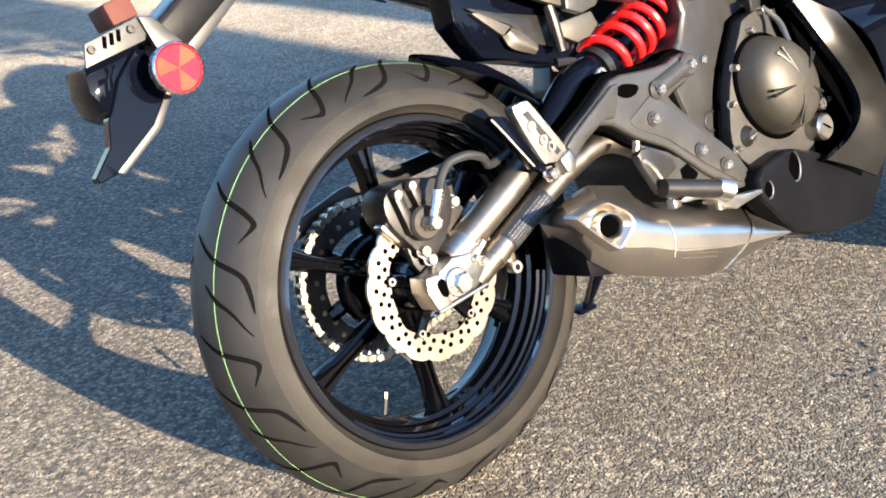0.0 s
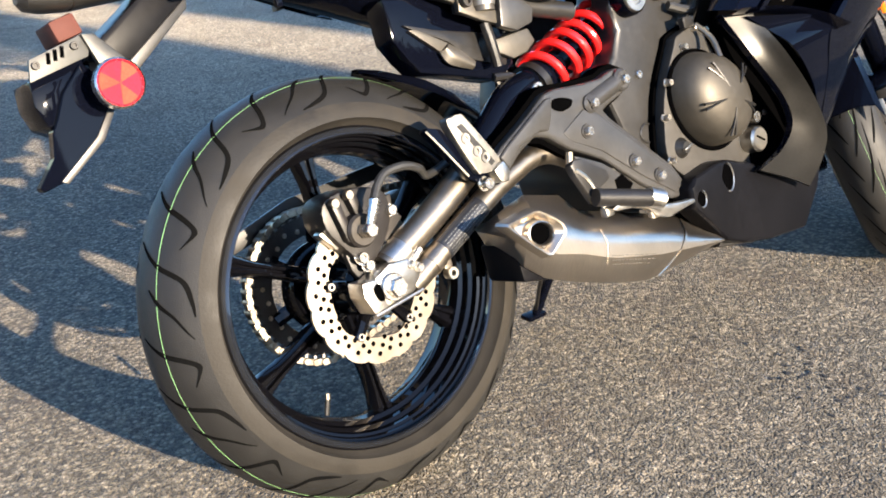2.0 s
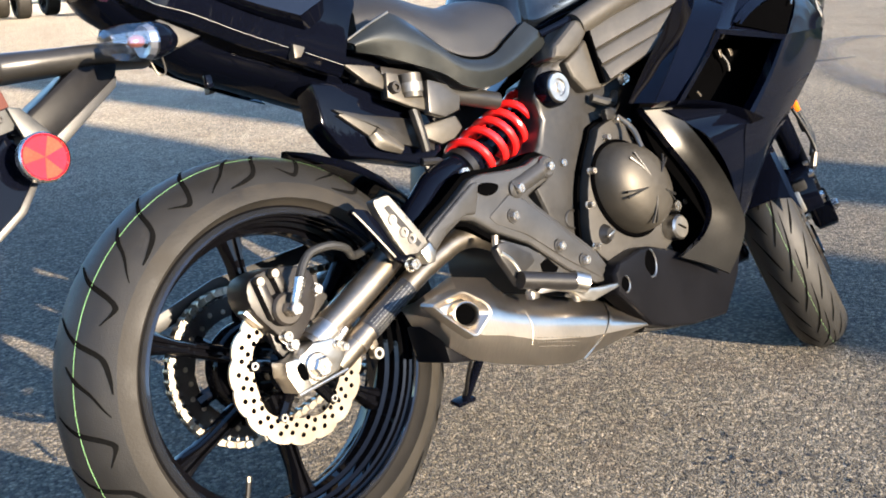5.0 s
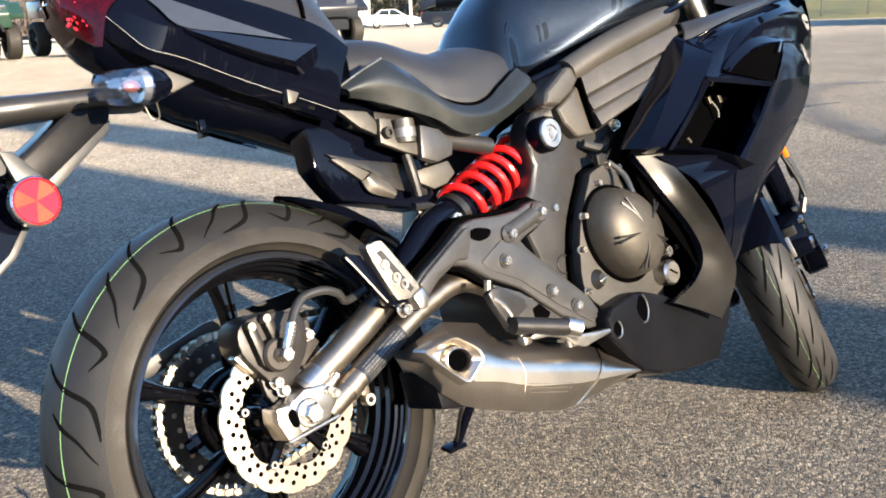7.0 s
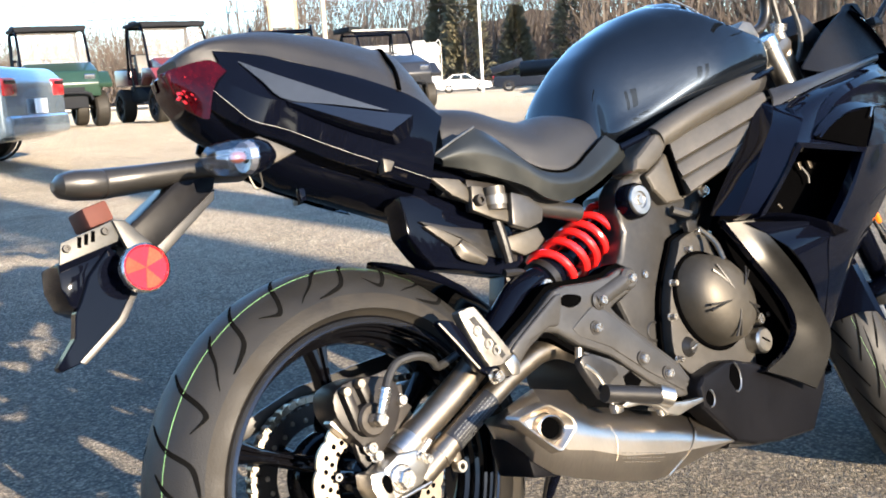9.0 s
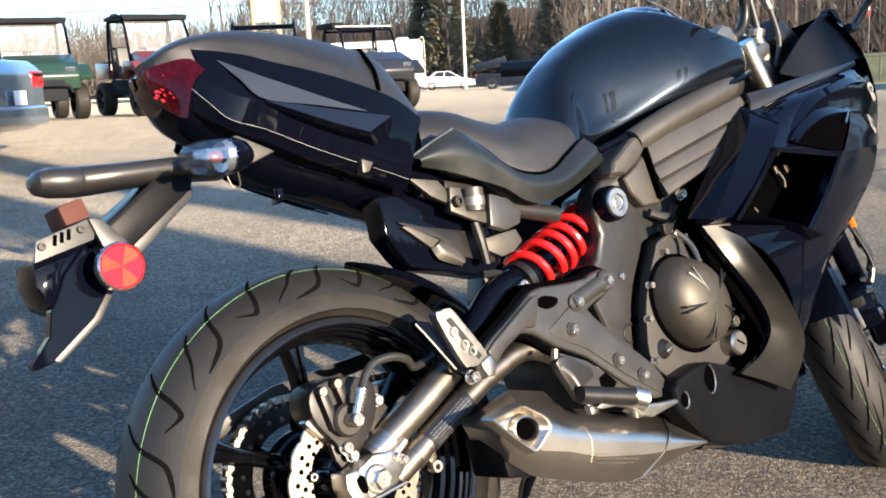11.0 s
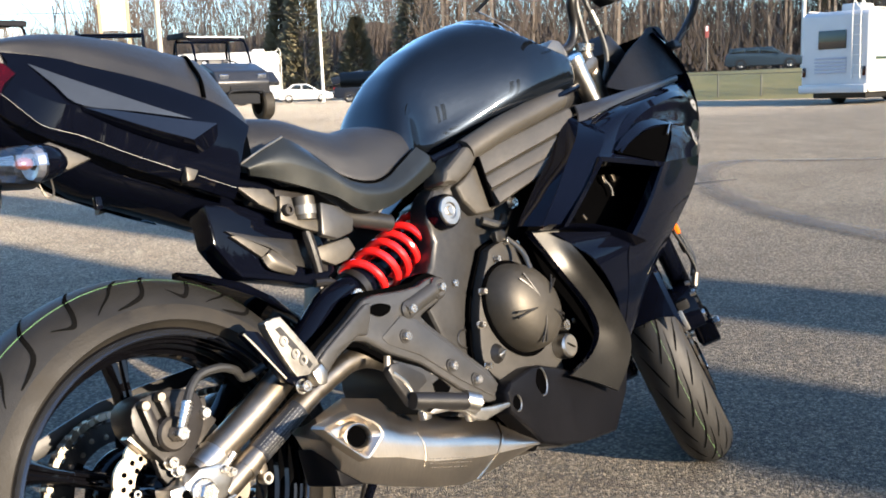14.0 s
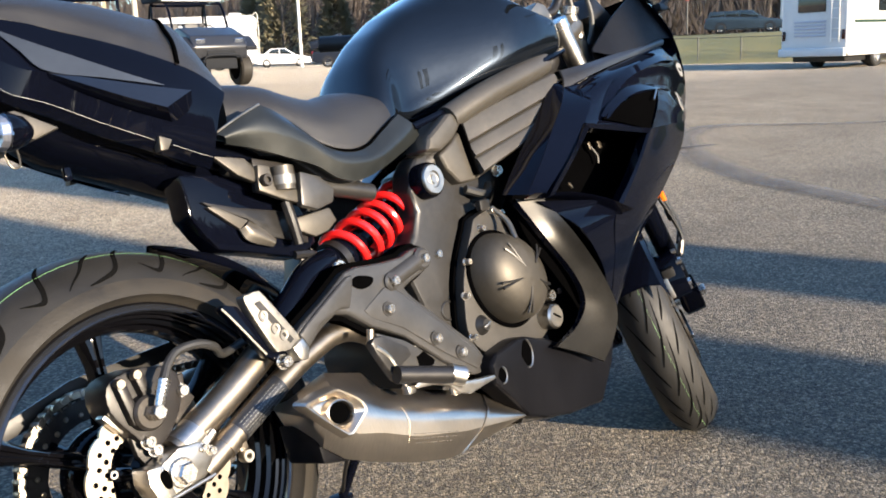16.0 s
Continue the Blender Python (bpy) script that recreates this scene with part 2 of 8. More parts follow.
SCREEN = thin_sheet("thin_clear_plastic", 0.05)
LENS_CLEAR = thin_sheet("clear_signal_lens", 0.24, 0.06)
BULB = mat("amber_bulb", (0.10, 0.028, 0.020), 0.3, coat=0.5, vary=0.2)
MIRRORLIKE = mat("lamp_reflector", (0.8, 0.8, 0.8), 0.12, metal=1.0)
SILVER_TRIM = mat("satin_grey_paint", (0.031, 0.030, 0.028), 0.36, metal=0.85, coat=0.0, vary=0.1, scale=200)
WHITE_LINE = mat("pale_pinstripe", (0.32, 0.315, 0.30), 0.4)
PLATE_PAINT = mat("satin_grey_plate_paint", (0.050, 0.0485, 0.0465), 0.34, metal=0.5, vary=0.12, scale=120, bump=0.05, bump_scale=800)
CAST_GREY = mat("cast_grey_guard", (0.20, 0.19, 0.17), 0.46, metal=0.9, vary=0.2, scale=120, bump=0.2, bump_scale=400)
CASTING = mat("satin_dark_casting_paint", (0.0295, 0.0285, 0.0275), 0.36, metal=0.5, vary=0.15, scale=120, bump=0.05, bump_scale=800)
CALIPER = mat("black_caliper_paint", (0.0085, 0.0072, 0.0066), 0.42, vary=0.2, scale=90, bump=0.08, bump_scale=600, spec=0.3)
CALIPER_FACE = mat("machined_caliper_face", (0.026, 0.0225, 0.019), 0.45, metal=0.5, vary=0.15, scale=120, bump=0.05)
COVER_BASE = mat("bronze_black_cover_base", (0.043, 0.0405, 0.037), 0.50, metal=0.65, vary=0.15, scale=120, bump=0.05, bump_scale=600)
FAIRING = mat("gloss_black_fairing_paint", (0.0016, 0.0020, 0.0048), 0.42, coat=1.0, vary=0.15, scale=900, spec=0.0)
FAIRING.node_tree.nodes["Principled BSDF"].inputs["Coat IOR"].default_value = 1.31
FAIRING.node_tree.nodes["Principled BSDF"].inputs["Coat Weight"].default_value = 0.7
SIDE_PAINT = mat("dark_grey_green_paint", (0.0135, 0.0150, 0.0145), 0.36, metal=0.35, coat=0.5, vary=0.12, scale=400, spec=0.2)
COCKPIT = mat("matt_black_cockpit_plastic", (0.0042, 0.0044, 0.0056), 0.6, vary=0.2, scale=80, bump=0.06, bump_scale=900, spec=0.12)
LIP = mat("polished_black_flange", (0.020, 0.023, 0.030), 0.22, metal=0.6, coat=1.0, vary=0.15, scale=60)
STICKER = mat("dark_sticker", (0.012, 0.013, 0.016), 0.3, vary=0.2)
PRINT = mat("grey_print", (0.10, 0.10, 0.095), 0.5)
LENS_FROST = mat("frosted_lens", (0.27, 0.29, 0.34), 0.36, metal=0.45, coat=1.0, vary=0.5, scale=120, color2=(0.06, 0.06, 0.07), bump=0.5, bump_scale=110)
BRACKET = mat("galvanised_bracket", (0.050, 0.050, 0.048), 0.48, metal=0.75, vary=0.2, scale=80, bump=0.05)
RIB = mat("bronze_frame_paint", (0.074, 0.067, 0.056), 0.44, metal=0.6, vary=0.12, scale=120, bump=0.04, bump_scale=800)
COWL = mat("semi_gloss_black_plastic", (0.0034, 0.0034, 0.0042), 0.34, vary=0.2, scale=80, bump=0.03, bump_scale=900, spec=0.09)

# ---------------------------------------------------------------- building helpers


def part(name, bm, material, parent=None, label="", sharp=32, smooth=True):
    """Links a bmesh as one mesh object under parent."""
    bmesh.ops.recalc_face_normals(bm, faces=bm.faces[:])
    me = bpy.data.meshes.new(name)
    bm.to_mesh(me)
    bm.free()
    me.materials.append(material)
    if smooth:
        me.polygons.foreach_set("use_smooth", [True] * len(me.polygons))
        me.set_sharp_from_angle(angle=radians(sharp))
    ob = new(name, me)
    if parent:
        ob.parent = parent
    if label:
        ob["label"] = label
    return ob


def empty(name, m=None, parent=None):
    ob = new(name)
    ob.empty_display_size = 0.1
    if m is not None:
        ob.matrix_basis = m
    if parent:
        ob.parent = parent
    return ob


def spline(pts, n):
    """n points along a smooth curve through pts."""
    p = [Vector(q) for q in pts]
    if len(p) == 2:
        return [p[0].lerp(p[1], i / (n - 1)) for i in range(n)]
    q = [2 * p[0] - p[1]] + p + [2 * p[-1] - p[-2]]
    out = []
    for i in range(n):
        s = i / (n - 1) * (len(p) - 1)
        k = min(int(s), len(p) - 2)
        t = s - k
        a, b, c, d = q[k:k + 4]
        out.append(0.5 * ((2 * b) + (c - a) * t + (2 * a - 5 * b + 4 * c - d) * t * t + (3 * b - a - 3 * c + d) * t ** 3))
    return out


def rings(bm, loops, close=True, caps=True):
    """Joins loops of points into a skin."""
    vs = [[bm.verts.new(p) for p in l] for l in loops]
    n = len(vs[0])
    for a, b in zip(vs, vs[1:]):
        for i in range(n if close else n - 1):
            j = (i + 1) % n
            bm.faces.new((a[i], a[j], b[j], b[i]))
    if caps and close:
        bm.faces.new(vs[0][::-1])
        bm.faces.new(vs[-1])
    return vs


def tube(pts, r, seg=12, n=0, bm=None, r2=None):
    """A round bar along a smooth curve."""
    bm = bm or bmesh.new()
    c = spline(pts, n or max(2, (len(pts) - 1) * 7 + 1)) if len(pts) > 2 or n else [Vector(q) for q in pts]
    side = None
    loops = []
    for i, p in enumerate(c):
        t = (c[min(i + 1, len(c) - 1)] - c[max(i - 1, 0)]).normalized()
        if side is None:
            side = t.orthogonal().normalized()
        side = (side - t * side.dot(t)).normalized()
        up = t.cross(side)
        rr = r if r2 is None else r + (r2 - r) * i / (len(c) - 1)
        loops.append([p + rr * (math.cos(a) * side + math.sin(a) * up) for a in (2 * math.pi * k / seg for k in range(seg))])
    rings(bm, loops)
    return bm


def lathe(profile, seg=72, centre=(0, 0, 0), bm=None, closed=False, a0=0.0, a1=360.0):
    """Turns (radius, y) pairs round an axis along y through centre."""
    bm = bm or bmesh.new()
    full = abs(a1 - a0) > 359.9
    loops = []
    for k in range(seg if full else seg + 1):
        a = radians(a0 + (a1 - a0) * k / seg)
        loops.append([Vector((centre[0] + r * math.cos(a), centre[1] + y, centre[2] + r * math.sin(a))) for r, y in profile])
    vs = [[bm.verts.new(p) for p in l] for l in loops]
    m = len(profile)
    for k in range(seg):
        a, b = vs[k], vs[(k + 1) % len(vs)]
        for i in range(m if closed else m - 1):
            j = (i + 1) % m
            bm.faces.new((a[i], b[i], b[j], a[j]))
    return bm


def prism(poly, y0, y1, bevel=0.004, seg=2, bm=None):
    """A plate: an (x, z) outline between two depths, with rounded edges."""
    bm2 = bmesh.new()
    a = [bm2.verts.new((x, y0, z)) for x, z in poly]
    b = [bm2.verts.new((x, y1, z)) for x, z in poly]
    n = len(poly)
    bm2.faces.new(a), bm2.faces.new(b[::-1])
    for i in range(n):
        j = (i + 1) % n
        bm2.faces.new((a[i], b[i], b[j], a[j]))
    bmesh.ops.recalc_face_normals(bm2, faces=bm2.faces[:])
    if bevel:
        bmesh.ops.bevel(bm2, geom=bm2.edges[:], offset=bevel, segments=seg, affect="EDGES", profile=0.6, clamp_overlap=True)
    if bm is None:
        return bm2
    join(bm, bm2)
    return bm


def join(bm, other):
    me = bpy.data.meshes.new("tmp")
    other.to_mesh(me)
    other.free()
    bm.from_mesh(me)
    bpy.data.meshes.remove(me)
    return bm


def smooth_poly(poly, n):
    """A rounded closed outline through the given corners."""
    p = [Vector((x, z, 0)) for x, z in poly]
    q = spline(p[-2:] + p + p[:3], n * (len(p) + 4) // len(p) * 1 + 1)
    m = len(p)
    out = []
    for i in range(n):
        s = i / n * m
        k = int(s)
        t = s - k
        a, b, c, d = p[(k - 1) % m], p[k % m], p[(k + 1) % m], p[(k + 2) % m]
        v = 0.5 * ((2 * b) + (c - a) * t + (2 * a - 5 * b + 4 * c - d) * t * t + (3 * b - a - 3 * c + d) * t ** 3)
        out.append((v.x, v.y))
    return out


def box(sx, sy, sz, m=None, bevel=0.003, seg=2, bm=None):
    b = bmesh.new()
    bmesh.ops.create_cube(b, size=1.0)
    bmesh.ops.scale(b, vec=(sx, sy, sz), verts=b.verts)
    if bevel:
        bmesh.ops.bevel(b, geom=b.edges[:], offset=bevel, segments=seg, affect="EDGES", profile=0.6, clamp_overlap=True)
    if m is not None:
        bmesh.ops.transform(b, matrix=m, verts=b.verts)
    if bm is None:
        return b
    return join(bm, b)


def patch(rails, thick=0.003, n=18, rows=0, hollow=True, lin=False):
    """A curved panel through rails of (x, y, z); thickness goes inward, towards y = 0."""
    bm = bmesh.new()
    rs = [spline(r, n) if not lin else [Vector(v) for v in r] for r in rails]
    m = len(rs[0])
    if rows and len(rs) > 2:
        cols = [spline([r[i] for r in rs], rows) for i in range(m)]
        rs = [[cols[i][k] for i in range(m)] for k in range(rows)]
    sgn = -1 if sum(v.y for r in rs for v in r) > 0 else 1
    top = [[bm.verts.new(v) for v in r] for r in rs]
    low = [[bm.verts.new(v + Vector((0, sgn * thick, 0))) for v in r] for r in rs]
    R = len(rs)
    for k in range(R - 1):
        for i in range(m - 1):
            bm.faces.new((top[k][i], top[k][i + 1], top[k + 1][i + 1], top[k + 1][i]))
            bm.faces.new((low[k][i], low[k + 1][i], low[k + 1][i + 1], low[k][i + 1]))
    rim = [(0, i) for i in range(m)] + [(k, m - 1) for k in range(1, R)] + [(R - 1, i) for i in range(m - 2, -1, -1)] + [(k, 0) for k in range(R - 2, 0, -1)]
    for (k, i), (k2, i2) in zip(rim, rim[1:] + rim[:1]):
        bm.faces.new((top[k][i], low[k][i], low[k2][i2], top[k2][i2]))
    return bm


def flip(rails):
    return [[(x, -y, z) for x, y, z in r] for r in rails]


def outset(poly, d):
    """The outline grown by d metres."""
    n = len(poly)
    area = sum(poly[i][0] * poly[(i + 1) % n][1] - poly[(i + 1) % n][0] * poly[i][1] for i in range(n))
    sg_ = 1 if area > 0 else -1
    out = []
    for i in range(n):
        (ax_, az_), (bx_, bz_), (cx_, cz_) = poly[i - 1], poly[i], poly[(i + 1) % n]
        e1, e2 = Vector((bx_ - ax_, bz_ - az_)).normalized(), Vector((cx_ - bx_, cz_ - bz_)).normalized()
        m_ = Vector((e1.y + e2.y, -e1.x - e2.x))
        m_ = m_.normalized() * min(2.0, 1 / max(0.4, m_.length / 2)) if m_.length > 0.05 else Vector((0, 0))
        out.append((bx_ + sg_ * d * m_.x, bz_ + sg_ * d * m_.y))
    return out


def bolt(x, y, z, r=0.006, h=0.006, bm=None):
    """Socket-head bolt facing -y."""
    return lathe([(0.0, -h * 0.45), (r * 0.45, -h * 0.45), (r * 0.5, -h), (r * 0.9, -h), (r, -h * 0.8), (r, 0.002), (r * 1.25, 0.002), (r * 1.25, 0.004), (0, 0.004)], 14, (x, y, z), bm)


# ---------------------------------------------------------------- ground
def sstep(v):
    v = max(0.0, min(1.0, v))
    return v * v * (3 - 2 * v)


def lot(x, y):
    """Height of the lot: flat by the motorcycle, rising gently to the parked vehicles."""
    return 0.12 * math.exp(-((x - 1.6) / 2.2) ** 2 - ((y - 11.2) / 2.2) ** 2) + 0.09 * sstep((y - 1) / 3.5) * (1 - sstep((y - 6) / 5)) + sstep((y - 3) / 14) * (0.10 + 0.24 * math.exp(-((x - 3) / 14) ** 2)) + 0.18 * math.exp(-((x - 7) / 6) ** 2 - ((y - 18) / 6) ** 2) - 0.048 * sstep((x + 0.1) / 1.4) * (1 - sstep((x - 2) / 6)) - 0.26 * sstep((x - 14) / 16) * (1 - sstep((y - 16) / 16)) * (1 - sstep((-8 - y) / 10))


def ground_sheet():
    bm = bmesh.new()
    near = [-0.6 + 0.2 * i for i in range(1, 15)]
    s = sorted({-900, -300, -120, -60, -30, -15, -8, -4, -2, -1, -0.6, 0, *near, 3, 4, 5, 6, 7, 8, 10, 12, 14, 16, 18, 20, 23, 26, 30, 35, 40, 50, 60, 80, 110, 160, 300, 900})
    vs = [[bm.verts.new((x, y, lot(x, y))) for x in s] for y in s]
    for j in range(len(s) - 1):
        for i in range(len(s) - 1):
            bm.faces.new((vs[j][i], vs[j][i + 1], vs[j + 1][i + 1], vs[j + 1][i]))
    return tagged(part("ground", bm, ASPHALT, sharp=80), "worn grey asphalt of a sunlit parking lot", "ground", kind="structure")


ground_sheet()

# ---------------------------------------------------------------- motorcycle
LEAN = Matrix.Translation((0, 0, 0.0025)) @ Matrix.Rotation(radians(-13.9), 4, "X")
bike = tagged(empty("motorcycle", LEAN), "black faired sport motorcycle leaning on its side stand", "motorcycle")


def add(name, bm, material, label="", parent=None, sharp=32):
    return part(name, bm, material, parent or bike, label, sharp)


# ---- rear wheel, axle at x 0, z 0.312
def wheel(name, cx, cz, R, half, rim_r, rim_half, spokes, first, disc_r, disc_y, parent, m=None, green=-0.042):
    w = empty(name, m, parent)
    c = (cx, 0, cz)
    cr = half * 1.06
    prof = []
    for i in range(13):
        a = radians(-64 + 128 * i / 12)
        prof.append((R - cr * (1 - math.cos(a)), cr * math.sin(a)))
    edge_r, edge_y = prof[0]
    side = [(rim_r - 0.004, -rim_half + 0.006), (rim_r + 0.002, -rim_half - 0.004), (rim_r + 0.007, -half * 0.90)]
    for a in (84, 80, 76, 72, 68, 64):
        r_a = R - cr * (1 - math.cos(radians(a)))
        if r_a > rim_r + 0.010:
            side.append((r_a, -cr * math.sin(radians(a))))
    tread = lathe(prof, 120, c)
    lathe([(edge_r, edge_y), (edge_r - 0.02, edge_y + 0.03), (edge_r - 0.02, -edge_y - 0.03), (edge_r, -edge_y)], 120, c, tread)
    add("tyre_tread", tread, RUBBER, "black rubber tread with curved grooves", w)
    sw = lathe(side, 120, c)
    lathe([(r, -y) for r, y in side], 120, c, sw)
    add("tyre_sidewall", sw, SIDEWALL, "dusty rubber sidewall", w)
    # raised lettering ring and mould lines on the sidewall
    ln = lathe([(rim_r + 0.010, -half * 0.90), (rim_r + 0.0115, -half * 0.915), (rim_r + 0.013, -half * 0.90)], 120, c)
    add("mould_line", ln, SIDEWALL, "", w)

    def on_tread(phi, y, lift=0.0006):
        y = max(-cr * 0.9, min(cr * 0.9, y))
        r = R - cr + math.sqrt(cr * cr - y * y)
        nr, ny = (r - (R - cr)) / cr, y / cr
        r, y = r + lift * nr, y + lift * ny
        return Vector((cx + r * math.cos(phi), y, cz + r * math.sin(phi)))

    def groove(path, width):
        bm = bmesh.new()
        pts = spline([(p, y, 0) for p, y in path], 16)
        prev = None
        for i, q in enumerate(pts):
            d = pts[min(i + 1, 15)] - pts[max(i - 1, 0)]
            d = Vector((d.x * R, d.y, 0)).normalized()
            wv = width * (min(1, 0.45 + 0.14 * i) if i < 6 else 1 - 0.86 * (i - 6) / 9)
            nx, ny = -d.y * wv / 2 / R, d.x * wv / 2
            e = bm.verts.new(on_tread(q.x + nx, q.y + ny)), bm.verts.new(on_tread(q.x - nx, q.y - ny))
            if prev:
                bm.faces.new((prev[0], prev[1], e[1], e[0]))
            prev = e
        return bm
    base = []
    for k in range(10 if spokes == 6 else 0):
        t = first + 36.0 * k
        base.append((t, [(-4.0, -0.002), (0.0, -0.031), (2.2, -0.0556), (4.3, -0.0680), (6.6, -0.0675), (10.0, -0.060)], 0.0072))
        base.append((t + 24.0, [(-3.7, -0.0235), (0.0, -0.0395), (3.4, -0.0572), (9.3, -0.0714)], 0.0056))
        base.append((t + 14.4, [(-5.5, 0.004), (0.0, -0.0336), (2.3, -0.0572), (4.4, -0.0676), (9.0, -0.0724), (13.0, -0.0740)], 0.0068))
        base.append((t + 18.0, [(-4.0, 0.012), (0.0, 0.035), (2.2, 0.0556), (4.3, 0.0680), (8.0, 0.066)], 0.0072))
        base.append((t + 32.4, [(-3.0, 0.016), (0.0, 0.0336), (2.3, 0.0572), (5.0, 0.0690), (11.0, 0.073)], 0.0068))
    return w, c, on_tread, groove, base


rw, RC, on_rear, groove_rear, base = wheel("rear_wheel", 0, 0.312, 0.313, 0.080, 0.232, 0.062, 6, 142, 0.11, -0.085, bike)
for t, path, wd in base:
    add("tread_groove", groove_rear([(radians(t + a), y) for a, y in path], wd), GROOVE, "", rw)


def stripe(on, y, wd, parent, turns=180):
    bm = bmesh.new()
    prev = None
    for k in range(turns + 1):
        p = 2 * math.pi * k / turns
        e = bm.verts.new(on(p, y - wd, 0.0004)), bm.verts.new(on(p, y + wd, 0.0004))
        if prev:
            bm.faces.new((prev[0], prev[1], e[1], e[0]))
        prev = e
    return add("tread_stripe", bm, GREEN, "thin green paint line round the tread", parent)


stripe(on_rear, -0.0365, 0.0007, rw)


def cast_wheel(w, c, rim_r, rim_half, legs, hub_r, hub_half):
    """Black cast rim with a flanged barrel, hub and spokes."""
    h = rim_half
    lip = [(0.000, -h), (0.002, -h - 0.003), (-0.002, -h - 0.006), (-0.007, -h - 0.0055), (-0.0095, -h - 0.002), (-0.0100, -h + 0.003), (-0.0135, -h + 0.005), (-0.0150, -h + 0.011),
           (-0.0190, -h + 0.013), (-0.0200, -h * 0.62), (-0.0255, -h * 0.56), (-0.0270, -h * 0.36), (-0.0330, -h * 0.30), (-0.0345, -h * 0.12)]
    prof = [(rim_r + a, b) for a, b in lip] + [(rim_r - 0.036, 0)] + [(rim_r + a, -b) for a, b in lip[::-1]] + [(rim_r - 0.008, h * 0.6), (rim_r - 0.022, 0), (rim_r - 0.008, -h * 0.6)]
    add("rim", lathe(prof, 120, c, closed=True), WHEEL_BLACK, "gloss black cast alloy rim", w)
    flange = lathe([(rim_r - 0.001, -h - 0.005), (rim_r - 0.0045, -h - 0.0095), (rim_r - 0.0095, -h - 0.0125), (rim_r - 0.0115, -h - 0.010), (rim_r - 0.010, -h + 0.002), (rim_r - 0.002, -h + 0.002)], 120, c, closed=True)
    add("rim_flange", flange, LIP, "polished black rim flange", w)
    hb = lathe([(0.012, -hub_half), (hub_r * 0.8, -hub_half), (hub_r, -hub_half + 0.008), (hub_r, -0.02), (hub_r * 1.25, -0.012), (hub_r * 1.25, 0.012), (hub_r, 0.02), (hub_r, hub_half - 0.008), (hub_r * 0.8, hub_half), (0.012, hub_half)], 48, c)
    add("hub", hb, WHEEL_BLACK, "", w)
    for a_in, a_out in legs:
        p0 = Vector((math.cos(radians(a_in)), 0, math.sin(radians(a_in)))) * hub_r * 0.9
        p1 = Vector((math.cos(radians(a_out)), 0, math.sin(radians(a_out)))) * (rim_r - 0.030)
        d = (p1 - p0).normalized()
        s = Vector((-d.z, 0, d.x))
        bm = bmesh.new()
        loops = []
        for i in range(9):
            f = i / 8
            wd = 0.0155 - 0.0050 * math.sin(f * 2.6) + (0.006 * max(0, f - 0.75) * 4)
            dp = 0.020 - 0.006 * f
            o = Vector(c) + p0.lerp(p1, f)
            loops.append([o + s * u * wd + Vector((0, v * dp, 0)) for u, v in ((-1, -0.45), (-0.62, -1), (-0.25, -1), (-0.14, -0.55), (0.14, -0.55), (0.25, -1), (0.62, -1), (1, -0.45), (1, 0.6), (0.6, 1), (-0.6, 1), (-1, 0.6))])
        rings(bm, loops)
        add("spoke", bm, WHEEL_BLACK, "", w)


cast_wheel(rw, RC, 0.232, 0.062, ((108, 95), (144, 153), (222, 208), (250, 271), (341, 327), (16, 33)), 0.042, 0.072)


def wave_disc(r, y, c, lobes, parent, inner=0.072, thick=0.005, holes=3):
    """Petal brake disc with rows of drilled holes."""
    bm = bmesh.new()
    n = lobes * 10
    out, inn = [], []
    for k in range(n):
        a = 2 * math.pi * k / n
        ro = r - 0.0045 * (1 - abs(math.sin(a * lobes / 2)) ** 0.6)
        ri = inner + 0.006 * (0.5 + 0.5 * math.cos(a * 5)) ** 2
        out.append((ro, a)), inn.append((ri, a))
    vs = []
    for yy in (y - thick / 2, y + thick / 2):
        vs.append([[bm.verts.new((c[0] + q * math.cos(a), yy, c[2] + q * math.sin(a))) for q, a in l] for l in (out, inn)])
    for k in range(n):
        j = (k + 1) % n
        for s in (0, 1):
            bm.faces.new((vs[s][0][k], vs[s][0][j], vs[s][1][j], vs[s][1][k]))
        for l in (0, 1):
            bm.faces.new((vs[0][l][k], vs[0][l][j], vs[1][l][j], vs[1][l][k]))
    d = add("brake_disc", bm, DISC_STEEL, "drilled petal steel brake disc", parent, 20)
    hb = bmesh.new()
    for k in range(lobes * 2):
        for i in range(holes if k % 2 else holes - 1):
            q = r - 0.010 - i * 0.0115 - (0.004 if k % 2 else 0.008)
            a = 2 * math.pi * (k + 0.35 * i) / (lobes * 2)
            lathe([(0.0, -thick / 2 - 0.0008), (0.0034, -thick / 2 - 0.0008), (0.0038, -thick / 2 - 0.0002)], 8, (c[0] + q * math.cos(a), y, c[2] + q * math.sin(a)), hb)
    add("disc_drilling", hb, DARK_HOLE, "", parent)
    for k in range(5):
        a = 2 * math.pi * k / 5 + 0.3
        add("disc_carrier", tube([(c[0] + 0.035 * math.cos(a), y, c[2] + 0.035 * math.sin(a)), (c[0] + (inner + 0.008) * math.cos(a), y, c[2] + (inner + 0.008) * math.sin(a))], 0.009, 8), WHEEL_BLACK, "", parent)
        add("disc_bolt", bolt(c[0] + (inner + 0.002) * math.cos(a), y - 0.004, c[2] + (inner + 0.002) * math.sin(a), 0.006, 0.005), CHROME, "", parent)
    return d


wave_disc(0.110, -0.075, RC, 16, rw)
